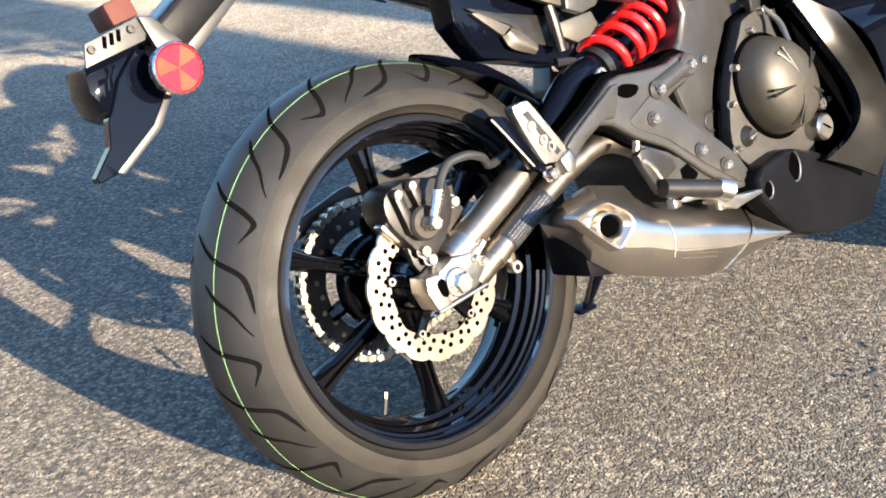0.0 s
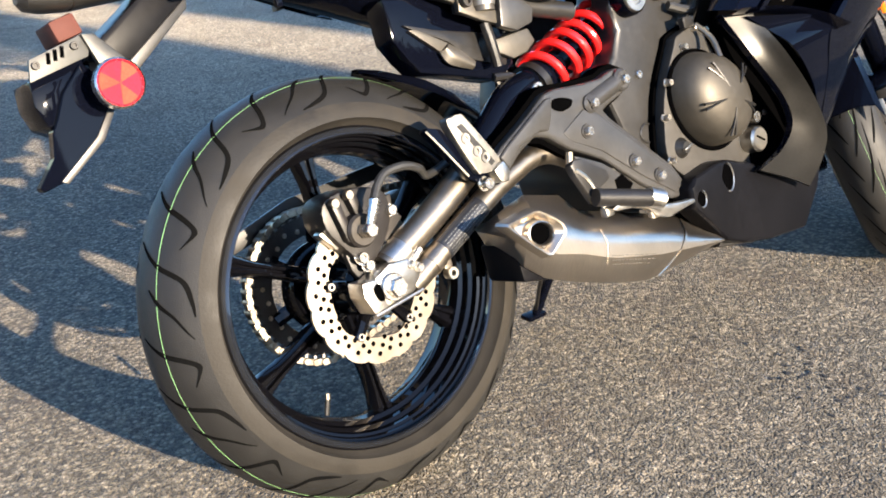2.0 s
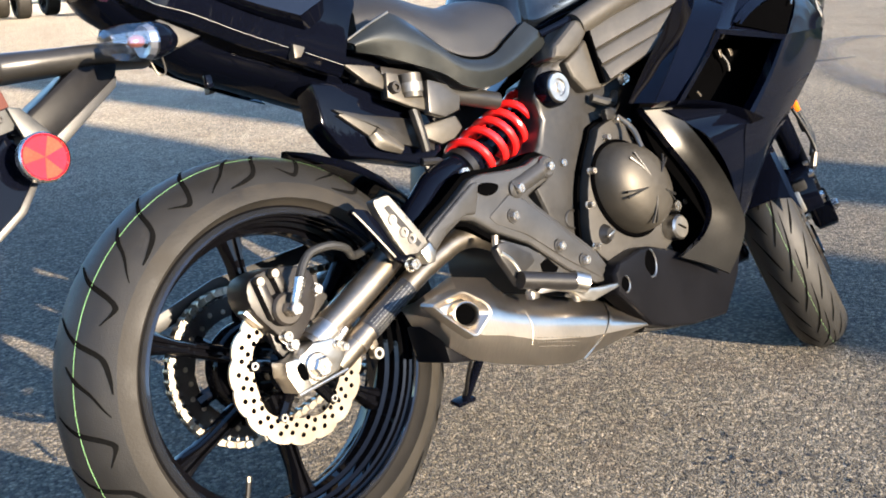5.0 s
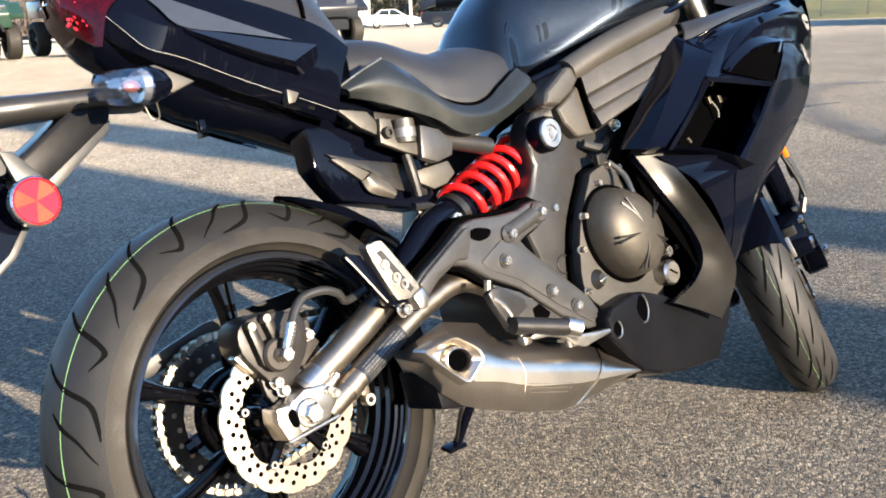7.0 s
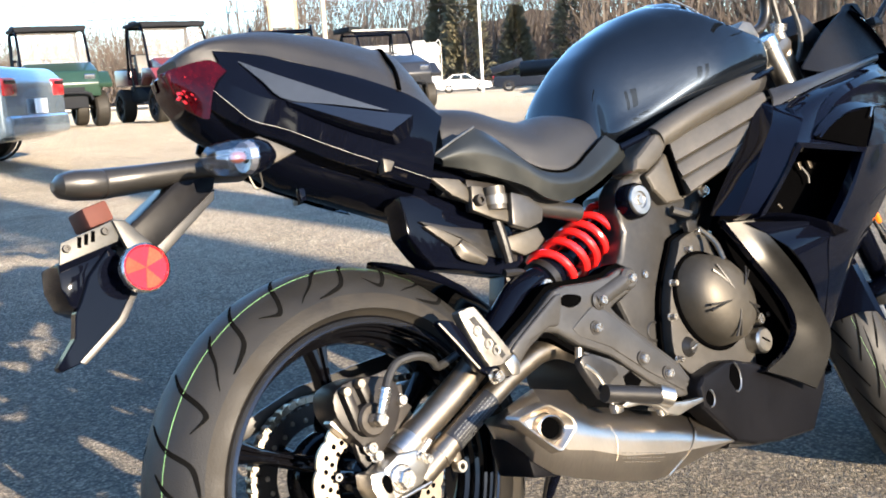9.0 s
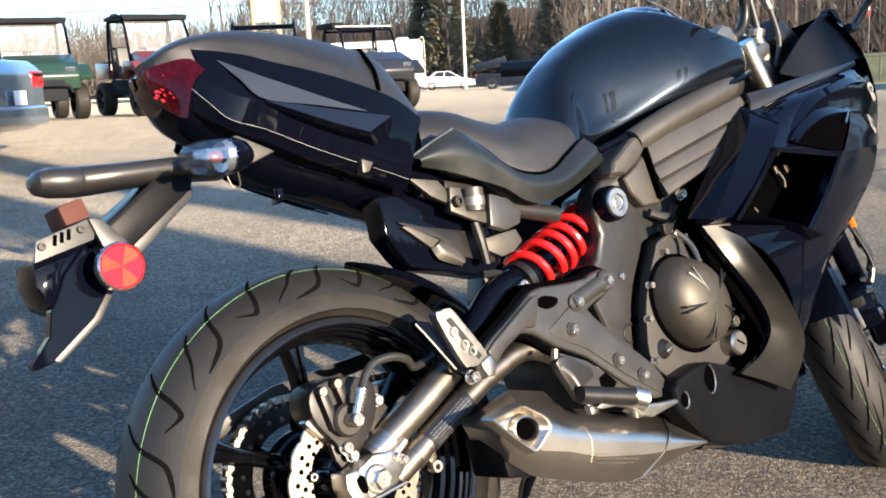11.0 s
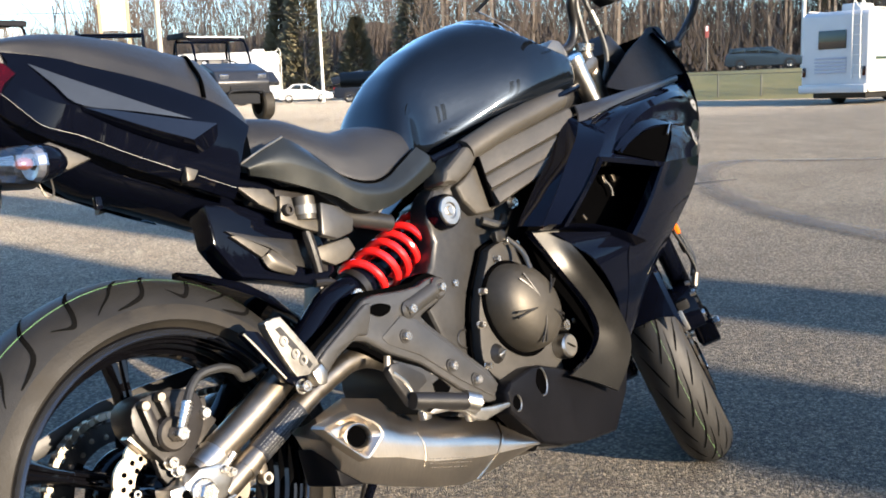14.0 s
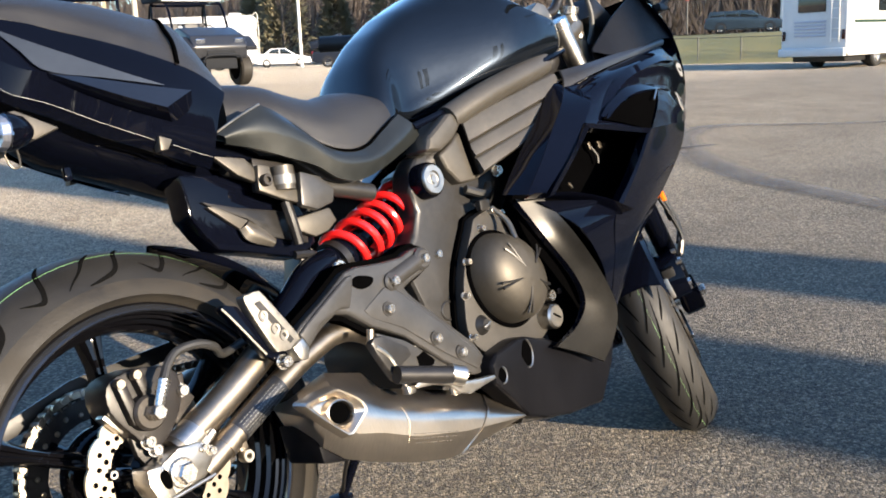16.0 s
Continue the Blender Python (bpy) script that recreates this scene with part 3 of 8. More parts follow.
# sprocket and chain on the far side
SPROCKET = mat("dull_sprocket_steel", (0.045, 0.043, 0.042), 0.4, metal=1.0, vary=0.2, scale=80)
sp = bmesh.new()
n = 46
for k in range(n):
    a0, a1 = 2 * math.pi * (k - 0.22) / n, 2 * math.pi * (k + 0.22) / n
    tube([(RC[0] + 0.106 * math.cos((a0 + a1) / 2), 0.085, RC[2] + 0.106 * math.sin((a0 + a1) / 2)), (RC[0] + 0.118 * math.cos((a0 + a1) / 2), 0.085, RC[2] + 0.118 * math.sin((a0 + a1) / 2))], 0.004, 6, bm=sp)
lathe([(0.080, 0.082), (0.110, 0.082), (0.110, 0.088), (0.088, 0.088)], 60, RC, sp, closed=True)
add("sprocket", sp, SPROCKET, "steel rear sprocket", rw)
for k in range(6):
    a = radians(20 + 60 * k)
    add("sprocket_arm", tube([(RC[0] + 0.05 * math.cos(a), 0.075, RC[2] + 0.05 * math.sin(a)), (RC[0] + 0.09 * math.cos(a), 0.085, RC[2] + 0.09 * math.sin(a))], 0.012, 8), WHEEL_BLACK, "", rw)
add("cush_drive", lathe([(0.0, 0.03), (0.066, 0.03), (0.072, 0.04), (0.072, 0.068), (0.062, 0.08), (0.0, 0.08)], 40, RC), WHEEL_BLACK, "", rw)
ch = bmesh.new()


def chain_run():
    pts = []
    for k in range(24):
        a = radians(95 + 170 * k / 23)
        pts.append((RC[0] + 0.121 * math.cos(a), RC[2] + 0.121 * math.sin(a)))
    top, low = pts[0], pts[-1]
    e = [(0.50 * i / 24 + top[0] * (1 - i / 24), top[1] + (0.405 - top[1]) * i / 24) for i in range(1, 32)]
    f = [(0.50 * i / 24 + low[0] * (1 - i / 24), low[1] + (0.315 - low[1]) * i / 24 - 0.008 * math.sin(i / 24 * 3)) for i in range(1, 32)]
    return e[::-1] + pts + f


cp = chain_run()
dist = [0]
for a, b in zip(cp, cp[1:]):
    dist.append(dist[-1] + math.dist(a, b))
k, d = 0, 0.0
links = []
while d < dist[-1]:
    links.append((float(np.interp(d, dist, [q[0] for q in cp])), float(np.interp(d, dist, [q[1] for q in cp]))))
    d += 0.0159
for i, ((x0, z0), (x1, z1)) in enumerate(zip(links, links[1:])):
    o = 0.0075 if i % 2 else 0.0045
    for s in (-1, 1):
        a = math.atan2(z1 - z0, x1 - x0)
        box(0.0185, 0.002, 0.011, Matrix.Translation(((x0 + x1) / 2, 0.085 + s * o, (z0 + z1) / 2)) @ Matrix.Rotation(-a, 4, "Y"), 0.004, 1, ch)
    tube([(x0, 0.0735, z0), (x0, 0.096, z0)], 0.0052, 8, bm=ch)
add("drive_chain", ch, CHAIN, "steel roller chain")
# bright domes stand in for sunlit ground showing through the sprocket's holes
for k in range(26):
    a = radians(360.0 / 26 * k)
    add("sprocket_hole_dot", lathe([(0.0, -0.0016), (0.0030, -0.0012), (0.0042, 0.0005)], 10, (RC[0] + (0.096 - 0.006 * (k % 2)) * math.cos(a), 0.0815, RC[2] + (0.096 - 0.006 * (k % 2)) * math.sin(a))), CHAIN, "", rw)
add("valve_stem", tube([(-0.098, -0.02, 0.148), (-0.091, -0.022, 0.170)], 0.0040, 8), SATIN, "", rw)
add("valve_cap", tube([(-0.091, -0.022, 0.170), (-0.0885, -0.022, 0.178)], 0.0046, 8), PIPE_STEEL, "", rw)
ETCH = mat("etched_mark", (0.18, 0.16, 0.135), 0.42, metal=1.0)

# ---- swingarm and rear suspension
def two_bar(name, pts, r, material, label=""):
    return add(name, tube(pts, r, 20), material, label)


two_bar("swingarm_upper_tube", [(0.006, -0.108, 0.340), (0.128, -0.108, 0.399), (0.20, -0.108, 0.440)], 0.0225, PIPE_STEEL, "bronze-grey swingarm tube")
two_bar("swingarm_upper_front", [(0.195, -0.108, 0.437), (0.255, -0.106, 0.486), (0.31, -0.10, 0.522), (0.375, -0.085, 0.535)], 0.0225, GLOSS, "black swingarm tube")
two_bar("swingarm_lower_tube", [(0.030, -0.122, 0.304), (0.099, -0.122, 0.337), (0.135, -0.122, 0.355), (0.192, -0.122, 0.382), (0.231, -0.122, 0.399), (0.271, -0.122, 0.413), (0.311, -0.122, 0.4235), (0.358, -0.122, 0.418), (0.43, -0.11, 0.385)], 0.0180, PIPE_STEEL, "bent bronze-grey swingarm tube")
two_bar("swingarm_left_tube", [(0.0, 0.115, 0.312), (0.25, 0.115, 0.40), (0.52, 0.10, 0.40)], 0.024, PIPE_STEEL)
two_bar("swingarm_cross", [(0.40, -0.11, 0.46), (0.42, 0.11, 0.46)], 0.03, SATIN)
add("tube_collar", tube([(0.014, -0.108, 0.342), (0.042, -0.108, 0.3555)], 0.0245, 20), ALU, "bright weld collar")
add("tube_collar", tube([(0.072, -0.122, 0.323), (0.088, -0.122, 0.3315)], 0.0195, 20), PIPE_STEEL)
# label wrapped on the lower tube
lab = bmesh.new()
d = Vector((0.093, 0, 0.045)).normalized()
u = Vector((-d.z, 0, d.x))
loops = []
for i in range(2):
    o = Vector((0.098, -0.122, 0.3365)) + d * (0.098 * i)
    loops.append([o + 0.0187 * (math.cos(a) * Vector((0, -1, 0)) + math.sin(a) * u) for a in (radians(-75 + 15 * k) for k in range(11))])
rings(lab, loops, close=False, caps=False)
sticker = add("warning_label", lab, STICKER, "dark warning sticker with small unreadable print")
pr = bmesh.new()
rl = random.Random(11)
for k in range(7):
    run = 0.006
    while run < 0.088:
        ln_ = rl.uniform(0.002, 0.006)
        loops = []
        for f in (0.0, 1.0):
            o = Vector((0.098, -0.122, 0.3365)) + d * (run + ln_ * f)
            loops.append([o + 0.0190 * (math.cos(a) * Vector((0, -1, 0)) + math.sin(a) * u) for a in (radians(-52 + 15 * k), radians(-48 + 15 * k))])
        rings(pr, loops, close=False, caps=False)
        run += ln_ + rl.uniform(0.001, 0.003)
add("label_print", pr, PRINT, "", sticker)
# axle block
ab = prism([(-0.045, 0.332), (-0.029, 0.339), (-0.006, 0.350), (0.030, 0.347), (0.044, 0.322), (0.030, 0.303), (0.013, 0.291), (-0.030, 0.287)], -0.140, -0.098, 0.006)
blk = add("axle_block", ab, ALU, "bright cast axle block")
add("adjuster_cap", prism([(-0.058, 0.338), (-0.034, 0.337), (-0.026, 0.294), (-0.050, 0.291), (-0.060, 0.318)], -0.1455, -0.105, 0.003), ALU, "", blk)
add("adjuster_slot", prism(smooth_poly([(-0.044, 0.326), (-0.039, 0.308), (-0.030, 0.308), (-0.033, 0.330)], 16), -0.1470, -0.1445, 0), DARK_HOLE, "", blk)
add("axle_washer", lathe([(0.0, -0.146), (0.0185, -0.146), (0.020, -0.144), (0.020, -0.138), (0, -0.138)], 28, (-0.010, 0, 0.318)), CHROME, "", blk)
add("axle_nut", lathe([(0.0, -0.160), (0.0125, -0.160), (0.0150, -0.157), (0.0150, -0.145), (0, -0.145)], 6, (-0.010, 0, 0.318)), CHROME, "zinc hexagon nut", blk)
add("axle_shaft", tube([(-0.008, -0.13, 0.316), (0.0, 0.14, 0.312)], 0.0115, 16), CHROME)
add("adjuster_bar", tube([(-0.051, -0.147, 0.290), (0.034, -0.147, 0.300)], 0.0024, 8), ALU, "", blk)
add("adjuster_bolt", tube([(0.030, -0.128, 0.332), (0.058, -0.128, 0.352)], 0.006, 8), CHROME, "", blk)
for dx, dz in ((0.030, 0.338), (0.040, 0.331)):
    add("adjuster_nut", bolt(dx, -0.142, dz, 0.0055, 0.006), CHROME, "", blk)
add("spool_tab", prism([(0.088, 0.335), (0.104, 0.342), (0.106, 0.312), (0.092, 0.308)], -0.132, -0.126, 0.002), PIPE_STEEL, "", blk)
add("spool_ring", lathe([(0.0045, -0.140), (0.0085, -0.140), (0.0092, -0.138), (0.0092, -0.126), (0.0045, -0.126)], 24, (0.098, 0, 0.303), closed=True), ALU, "pale threaded spool boss", blk)
# rear brake caliper above the axle
cal = add("rear_caliper", prism(smooth_poly([(-0.070, 0.418), (-0.066, 0.452), (-0.030, 0.462), (0.012, 0.456), (0.036, 0.440), (0.034, 0.405), (0.012, 0.372), (-0.020, 0.352), (-0.046, 0.380)], 30), -0.112, -0.055, 0.008), CALIPER, "black brake caliper")
for dx, dz, hh, tilt in ((-0.049, 0.424, 0.062, -12), (-0.024, 0.441, 0.034, -14)):
    add("caliper_rib", box(0.015, 0.024, hh, Matrix.Translation((dx, -0.114, dz)) @ Matrix.Rotation(radians(tilt), 4, "Y"), 0.005), CALIPER, "", cal)
    add("pin_head", lathe([(0.0, -0.006), (0.006, -0.006), (0.007, -0.003), (0.007, 0.004), (0, 0.004)], 12, (dx - 0.006, -0.121, dz + hh * 0.42)), PIPE_STEEL, "", cal)
add("piston_boss", lathe([(0.0, -0.132), (0.020, -0.132), (0.0235, -0.128), (0.0235, -0.10), (0, -0.10)], 34, (-0.026, 0, 0.404)), CALIPER_FACE, "brown-grey machined piston boss", cal)
add("banjo_bolt", lathe([(0.0, -0.154), (0.009, -0.154), (0.011, -0.150), (0.011, -0.130), (0, -0.130)], 6, (-0.026, 0, 0.404)), CHROME, "", cal)
add("banjo_fitting", tube([(-0.026, -0.146, 0.404), (-0.018, -0.148, 0.422), (-0.008, -0.148, 0.442)], 0.0058, 10, r2=0.0085), CHROME, "crimped bright hose end", cal)
for k in range(4):
    add("crimp_ring", tube([(-0.016 + 0.0025 * k, -0.148, 0.427 + 0.0045 * k), (-0.0153 + 0.0025 * k, -0.148, 0.4285 + 0.0045 * k)], 0.0092, 12), CHROME, "", cal)
add("caliper_tab", prism([(0.014, 0.405), (0.034, 0.436), (0.050, 0.437), (0.047, 0.416), (0.060, 0.400), (0.022, 0.372)], -0.104, -0.092, 0.003), CALIPER_FACE, "", cal)
for x, z, r in ((0.036, 0.416, 0.0075), (-0.029, 0.366, 0.008), (-0.022, 0.353, 0.0075)):
    add("caliper_bolt", bolt(x, -0.113, z, r, 0.007), CHROME, "", cal)
add("caliper_mount", prism([(-0.044, 0.378), (0.000, 0.372), (0.030, 0.345), (0.010, 0.300), (-0.022, 0.318), (-0.040, 0.350)], -0.098, -0.085, 0.004), CALIPER, "", cal)
add("pad_edge", box(0.006, 0.020, 0.034, Matrix.Translation((-0.062, -0.088, 0.400)) @ Matrix.Rotation(radians(-38), 4, "Y"), 0.001), ALU, "", cal)
add("brake_hose", tube([(-0.008, -0.148, 0.442), (0.006, -0.144, 0.459), (0.026, -0.140, 0.471), (0.060, -0.138, 0.472), (0.088, -0.132, 0.462), (0.118, -0.11, 0.446), (0.20, -0.085, 0.46)], 0.0062, 10, n=40), HOSE, "black rubber brake hose")
# chain guard bars behind the wheel
add("chain_guard", prism([(-0.16, 0.405), (0.0, 0.452), (0.30, 0.475), (0.30, 0.450), (0.02, 0.425), (-0.15, 0.385)], 0.108, 0.116, 0.002), PLASTIC, "black plastic chain guard")
# rear hugger over the tyre
hug = []
for k, a in enumerate((70, 64, 56, 47, 38, 30)):
    r = 0.323 + 0.003 * k
    w = (0.02, 0.062, 0.084, 0.090, 0.092, 0.092)[k]
    hug.append([(r * math.cos(radians(a)) + dz * 0.3, y, 0.312 + r * math.sin(radians(a)) - dz) for y, dz in ((-w, 0.034 * w / 0.09), (-w * 0.8, 0.009), (-w * 0.35, 0.0), (w * 0.35, 0.0), (w * 0.8, 0.009), (w, 0.034 * w / 0.09))])
bm = bmesh.new()
for lift in (0.0, 0.003):
    rings(bm, [[Vector(v) + Vector((0, 0, lift)) for v in l] for l in hug], close=False, caps=False)
add("rear_hugger", bm, GLOSS, "black plastic hugger over the tyre")
# shock with red coil
A, B = Vector((0.366, -0.080, 0.522)), Vector((0.641, -0.080, 0.628))
ax = (B - A).normalized()
s1 = ax.orthogonal().normalized()
s2 = ax.cross(s1)
shock = add("shock_body", tube([A - ax * 0.005, A + ax * 0.29], 0.021, 24), GLOSS, "black shock absorber body")
for i, (f, r, L, mt) in enumerate(((0.018, 0.036, 0.014, PLASTIC), (0.036, 0.032, 0.012, GLOSS), (0.236, 0.036, 0.008, CHROME), (0.243, 0.034, 0.034, PLASTIC))):
    add("spring_collar", tube([A + ax * f, A + ax * (f + L)], r, 28), mt, "", shock)
pts = []
turns, n = 5.6, 130
for k in range(n + 1):
    a = 2 * math.pi * turns * k / n
    e = k / n
    pitch = 0.040 + 0.198 * (e + 0.035 * math.sin(2 * math.pi * e))
    pts.append(A + ax * pitch + 0.0385 * (math.cos(a) * s1 + math.sin(a) * s2))
add("coil_spring", tube(pts, 0.0072, 10, n=len(pts) * 2), RED_SPRING, "bright red coil spring", shock)
add("shock_lower_mount", tube([(0.366, -0.105, 0.521), (0.366, -0.05, 0.521)], 0.0245, 24), ALU, "", shock)
add("shock_bolt", bolt(0.366, -0.106, 0.521, 0.0125, 0.009), CHROME, "", shock)
add("shock_clevis", prism([(0.305, 0.520), (0.345, 0.545), (0.378, 0.542), (0.388, 0.515), (0.36, 0.497), (0.31, 0.498)], -0.098, -0.062, 0.005), PIPE_STEEL, "", shock)

# ---- frame, pivot plate and engine
arm_outline = [(0.198, 0.448), (0.218, 0.460), (0.270, 0.486), (0.320, 0.515), (0.344, 0.5185), (0.403, 0.514), (0.450, 0.514), (0.470, 0.521), (0.492, 0.5235), (0.510, 0.515), (0.517, 0.500), (0.508, 0.488), (0.486, 0.479), (0.454, 0.470), (0.440, 0.464),
               (0.451, 0.450), (0.517, 0.388), (0.566, 0.342), (0.583, 0.312), (0.578, 0.296), (0.562, 0.287), (0.543, 0.289), (0.482, 0.331), (0.412, 0.390), (0.349, 0.422), (0.308, 0.451), (0.283, 0.457), (0.248, 0.442), (0.212, 0.417)]


def flared(bm):
    """The pivot plate stands further out towards its foot."""
    for v in bm.verts:
        v.co.y -= 0.10 * max(0.0, 0.43 - v.co.z)
    return bm


pv = add("pivot_plate", flared(prism(arm_outline, -0.172, -0.146, 0.006, 3)), PLATE_PAINT, "satin dark frame pivot plate with bolts")
add("plate_arm", prism([(0.202, 0.4455), (0.220, 0.457), (0.316, 0.508), (0.330, 0.508), (0.322, 0.484), (0.310, 0.460), (0.290, 0.463), (0.246, 0.449), (0.214, 0.424)], -0.1775, -0.168, 0.008, 3), PLATE_PAINT, "", pv)
add("plate_rib", flared(prism([(0.338, 0.450), (0.392, 0.476), (0.425, 0.462), (0.512, 0.382), (0.566, 0.326), (0.571, 0.304), (0.554, 0.297), (0.486, 0.344), (0.412, 0.404), (0.350, 0.434)], -0.1745, -0.168, 0.006, 3)), PLATE_PAINT, "", pv)
add("boss_bar", tube([(0.404, -0.168, 0.480), (0.490, -0.168, 0.503)], 0.0150, 18), PLATE_PAINT, "", pv)
add("boss", lathe([(0.0, -0.181), (0.014, -0.181), (0.0185, -0.177), (0.0195, -0.150), (0, -0.150)], 28, (0.490, 0, 0.503)), PLATE_PAINT, "", pv)
add("boss", lathe([(0.0, -0.179), (0.011, -0.179), (0.0150, -0.176), (0.0160, -0.150), (0, -0.150)], 28, (0.410, 0, 0.481)), PLATE_PAINT, "", pv)
# near-black sheet whose rim stands in for the shadow gap round the plate
add("plate_gap_shade", prism(outset(arm_outline, 0.008), -0.154, -0.126, 0), DARK_HOLE, "", pv)
for x, z, y in ((0.388, 0.441, -0.1785), (0.411, 0.481, -0.1805), (0.489, 0.503, -0.1825), (0.474, 0.371, -0.1845), (0.523, 0.335, -0.1880)):
    add("plate_bolt", bolt(x, y, z, 0.0075, 0.007), CHROME, "", pv)
    add("bolt_seat", lathe([(0.0, -0.0012), (0.0115, -0.0012), (0.0125, 0.003), (0, 0.003)], 24, (x, y + 0.003, z)), CASTING, "", pv)
add("plate_recess", prism(smooth_poly([(0.325, 0.498), (0.343, 0.504), (0.372, 0.496), (0.368, 0.486), (0.349, 0.482), (0.332, 0.488)], 24), -0.1735, -0.1715, 0), DARK_HOLE, "", pv)
add("lower_plate", prism([(0.352, 0.412), (0.412, 0.385), (0.480, 0.336), (0.540, 0.290), (0.528, 0.276), (0.470, 0.300), (0.420, 0.318), (0.388, 0.340)], -0.172, -0.158, 0.004), PLATE_PAINT, "", pv)
add("lower_plate_cut", prism([(0.430, 0.352), (0.448, 0.357), (0.470, 0.336), (0.452, 0.322), (0.432, 0.330)], -0.1735, -0.171, 0), DARK_HOLE, "", pv)
cast = prism([(0.540, 0.650), (0.565, 0.672), (0.640, 0.690), (0.725, 0.625), (0.715, 0.570), (0.655, 0.535), (0.625, 0.470), (0.605, 0.400), (0.610, 0.320), (0.560, 0.30), (0.500, 0.42), (0.470, 0.505), (0.514, 0.540), (0.536, 0.580), (0.530, 0.616)], -0.148, -0.10, 0.010, 3)
main = add("frame_casting", cast, CASTING, "satin dark side frame casting")
add("frame_casting", prism([(0.50, 0.645), (0.64, 0.69), (0.725, 0.62), (0.61, 0.32), (0.54, 0.30), (0.455, 0.50)], 0.10, 0.148, 0.01), FRAME_PAINT)
add("casting_emblem", lathe([(0.014, -0.1495), (0.016, -0.151), (0.018, -0.1495)], 30, (0.556, 0, 0.402)), FRAME_PAINT, "", main)
add("casting_bolt", bolt(0.563, -0.149, 0.501, 0.007, 0.005), CHROME, "", main)
add("frame_cap_ring", lathe([(0.0270, -0.168), (0.0285, -0.172), (0.0310, -0.166), (0.032, -0.145), (0.0270, -0.145)], 36, (0.566, 0, 0.628)), GLOSS, "", main)
add("frame_cap", lathe([(0.0, -0.176), (0.007, -0.176), (0.009, -0.172), (0.013, -0.172), (0.015, -0.175), (0.0245, -0.175), (0.027, -0.171), (0.027, -0.15), (0, -0.15)], 36, (0.566, 0, 0.628)), ALU, "round bright frame end cap", main)
add("frame_tube", tube([(0.58, -0.12, 0.65), (0.75, -0.15, 0.72), (1.05, -0.12, 0.82), (1.18, -0.04, 0.86)], 0.028, 16), FRAME_PAINT, "main frame tube")
add("frame_tube", tube([(0.58, 0.12, 0.65), (0.75, 0.15, 0.72), (1.05, 0.12, 0.82), (1.18, 0.04, 0.86)], 0.028, 16), FRAME_PAINT)
# air-box side cover with three ribs under a round spar
add("frame_spar", tube([(0.655, -0.158, 0.728), (0.76, -0.168, 0.762), (0.88, -0.170, 0.792), (0.965, -0.166, 0.812), (1.00, -0.150, 0.822)], 0.024, 16), RIB, "satin bronze-grey frame spar")
for i, (xl, zl0, zl1, xr, zr0, zr1) in enumerate(((0.672, 0.721, 0.680, 0.975, 0.790, 0.756), (0.678, 0.677, 0.652, 0.985, 0.753, 0.724), (0.684, 0.649, 0.622, 0.935, 0.714, 0.690))):
    top = [(xl + (xr - xl) * f, -0.172 - 0.022 * f - 0.006 * i, zl0 + (zr0 - zl0) * f) for f in (0, 0.5, 1)]
    bot = [(xl + 0.006 + (xr - xl - 0.03 * (i == 2)) * f, -0.176 - 0.022 * f - 0.006 * i, zl1 + (zr1 - zl1) * f) for f in (0, 0.5, 1)]
    ins = lambda r, d, k: [(x, y + d, z + k) for x, y, z in r]
    add("side_cover_rib", patch([ins(top, 0.020, 0.004), ins(top, 0.003, 0.0005), ins(top, 0.0, -0.003), ins(bot, 0.0, 0.003), ins(bot, 0.004, -0.0005), ins(bot, 0.020, -0.004)], 0.01, 12), RIB, "satin bronze-grey ribbed side cover" if i == 0 else "", sharp=50)
add("side_cover_joint", prism([(0.560, 0.676), (0.575, 0.700), (0.640, 0.738), (0.662, 0.735), (0.667, 0.712), (0.640, 0.690), (0.600, 0.672)], -0.178, -0.12, 0.012, 3), RIB, "bronze-grey cast joint cover")
add("side_cover_joint", prism([(0.600, 0.668), (0.640, 0.686), (0.668, 0.705), (0.682, 0.640), (0.690, 0.612), (0.640, 0.612), (0.612, 0.640)], -0.170, -0.12, 0.008, 3), RIB)
add("joint_gap", box(0.006, 0.02, 0.095, Matrix.Translation((0.6735, -0.172, 0.668)) @ Matrix.Rotation(radians(-10), 4, "Y"), 0.001), DARK_HOLE)
# engine block and clutch cover
eng = add("engine_block", prism([(0.50, 0.34), (0.52, 0.50), (0.62, 0.56), (0.80, 0.66), (0.98, 0.66), (1.00, 0.52), (0.90, 0.40), (0.88, 0.25), (0.70, 0.20), (0.52, 0.24)], -0.135, 0.14, 0.012), PLASTIC, "dark engine block")
base_poly = smooth_poly([(0.632, 0.530), (0.594, 0.475), (0.572, 0.420), (0.566, 0.345), (0.640, 0.290), (0.760, 0.262), (0.858, 0.290), (0.872, 0.350), (0.858, 0.420), (0.798, 0.508), (0.716, 0.554), (0.650, 0.548)], 48)
add("clutch_cover_base", prism(base_poly, -0.178, -0.13, 0.008, 3), COVER_BASE, "black engine side cover", eng)
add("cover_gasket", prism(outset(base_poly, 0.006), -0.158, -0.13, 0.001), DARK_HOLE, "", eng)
dome = bmesh.new()
cx, cz = 0.684, 0.428
loops = []
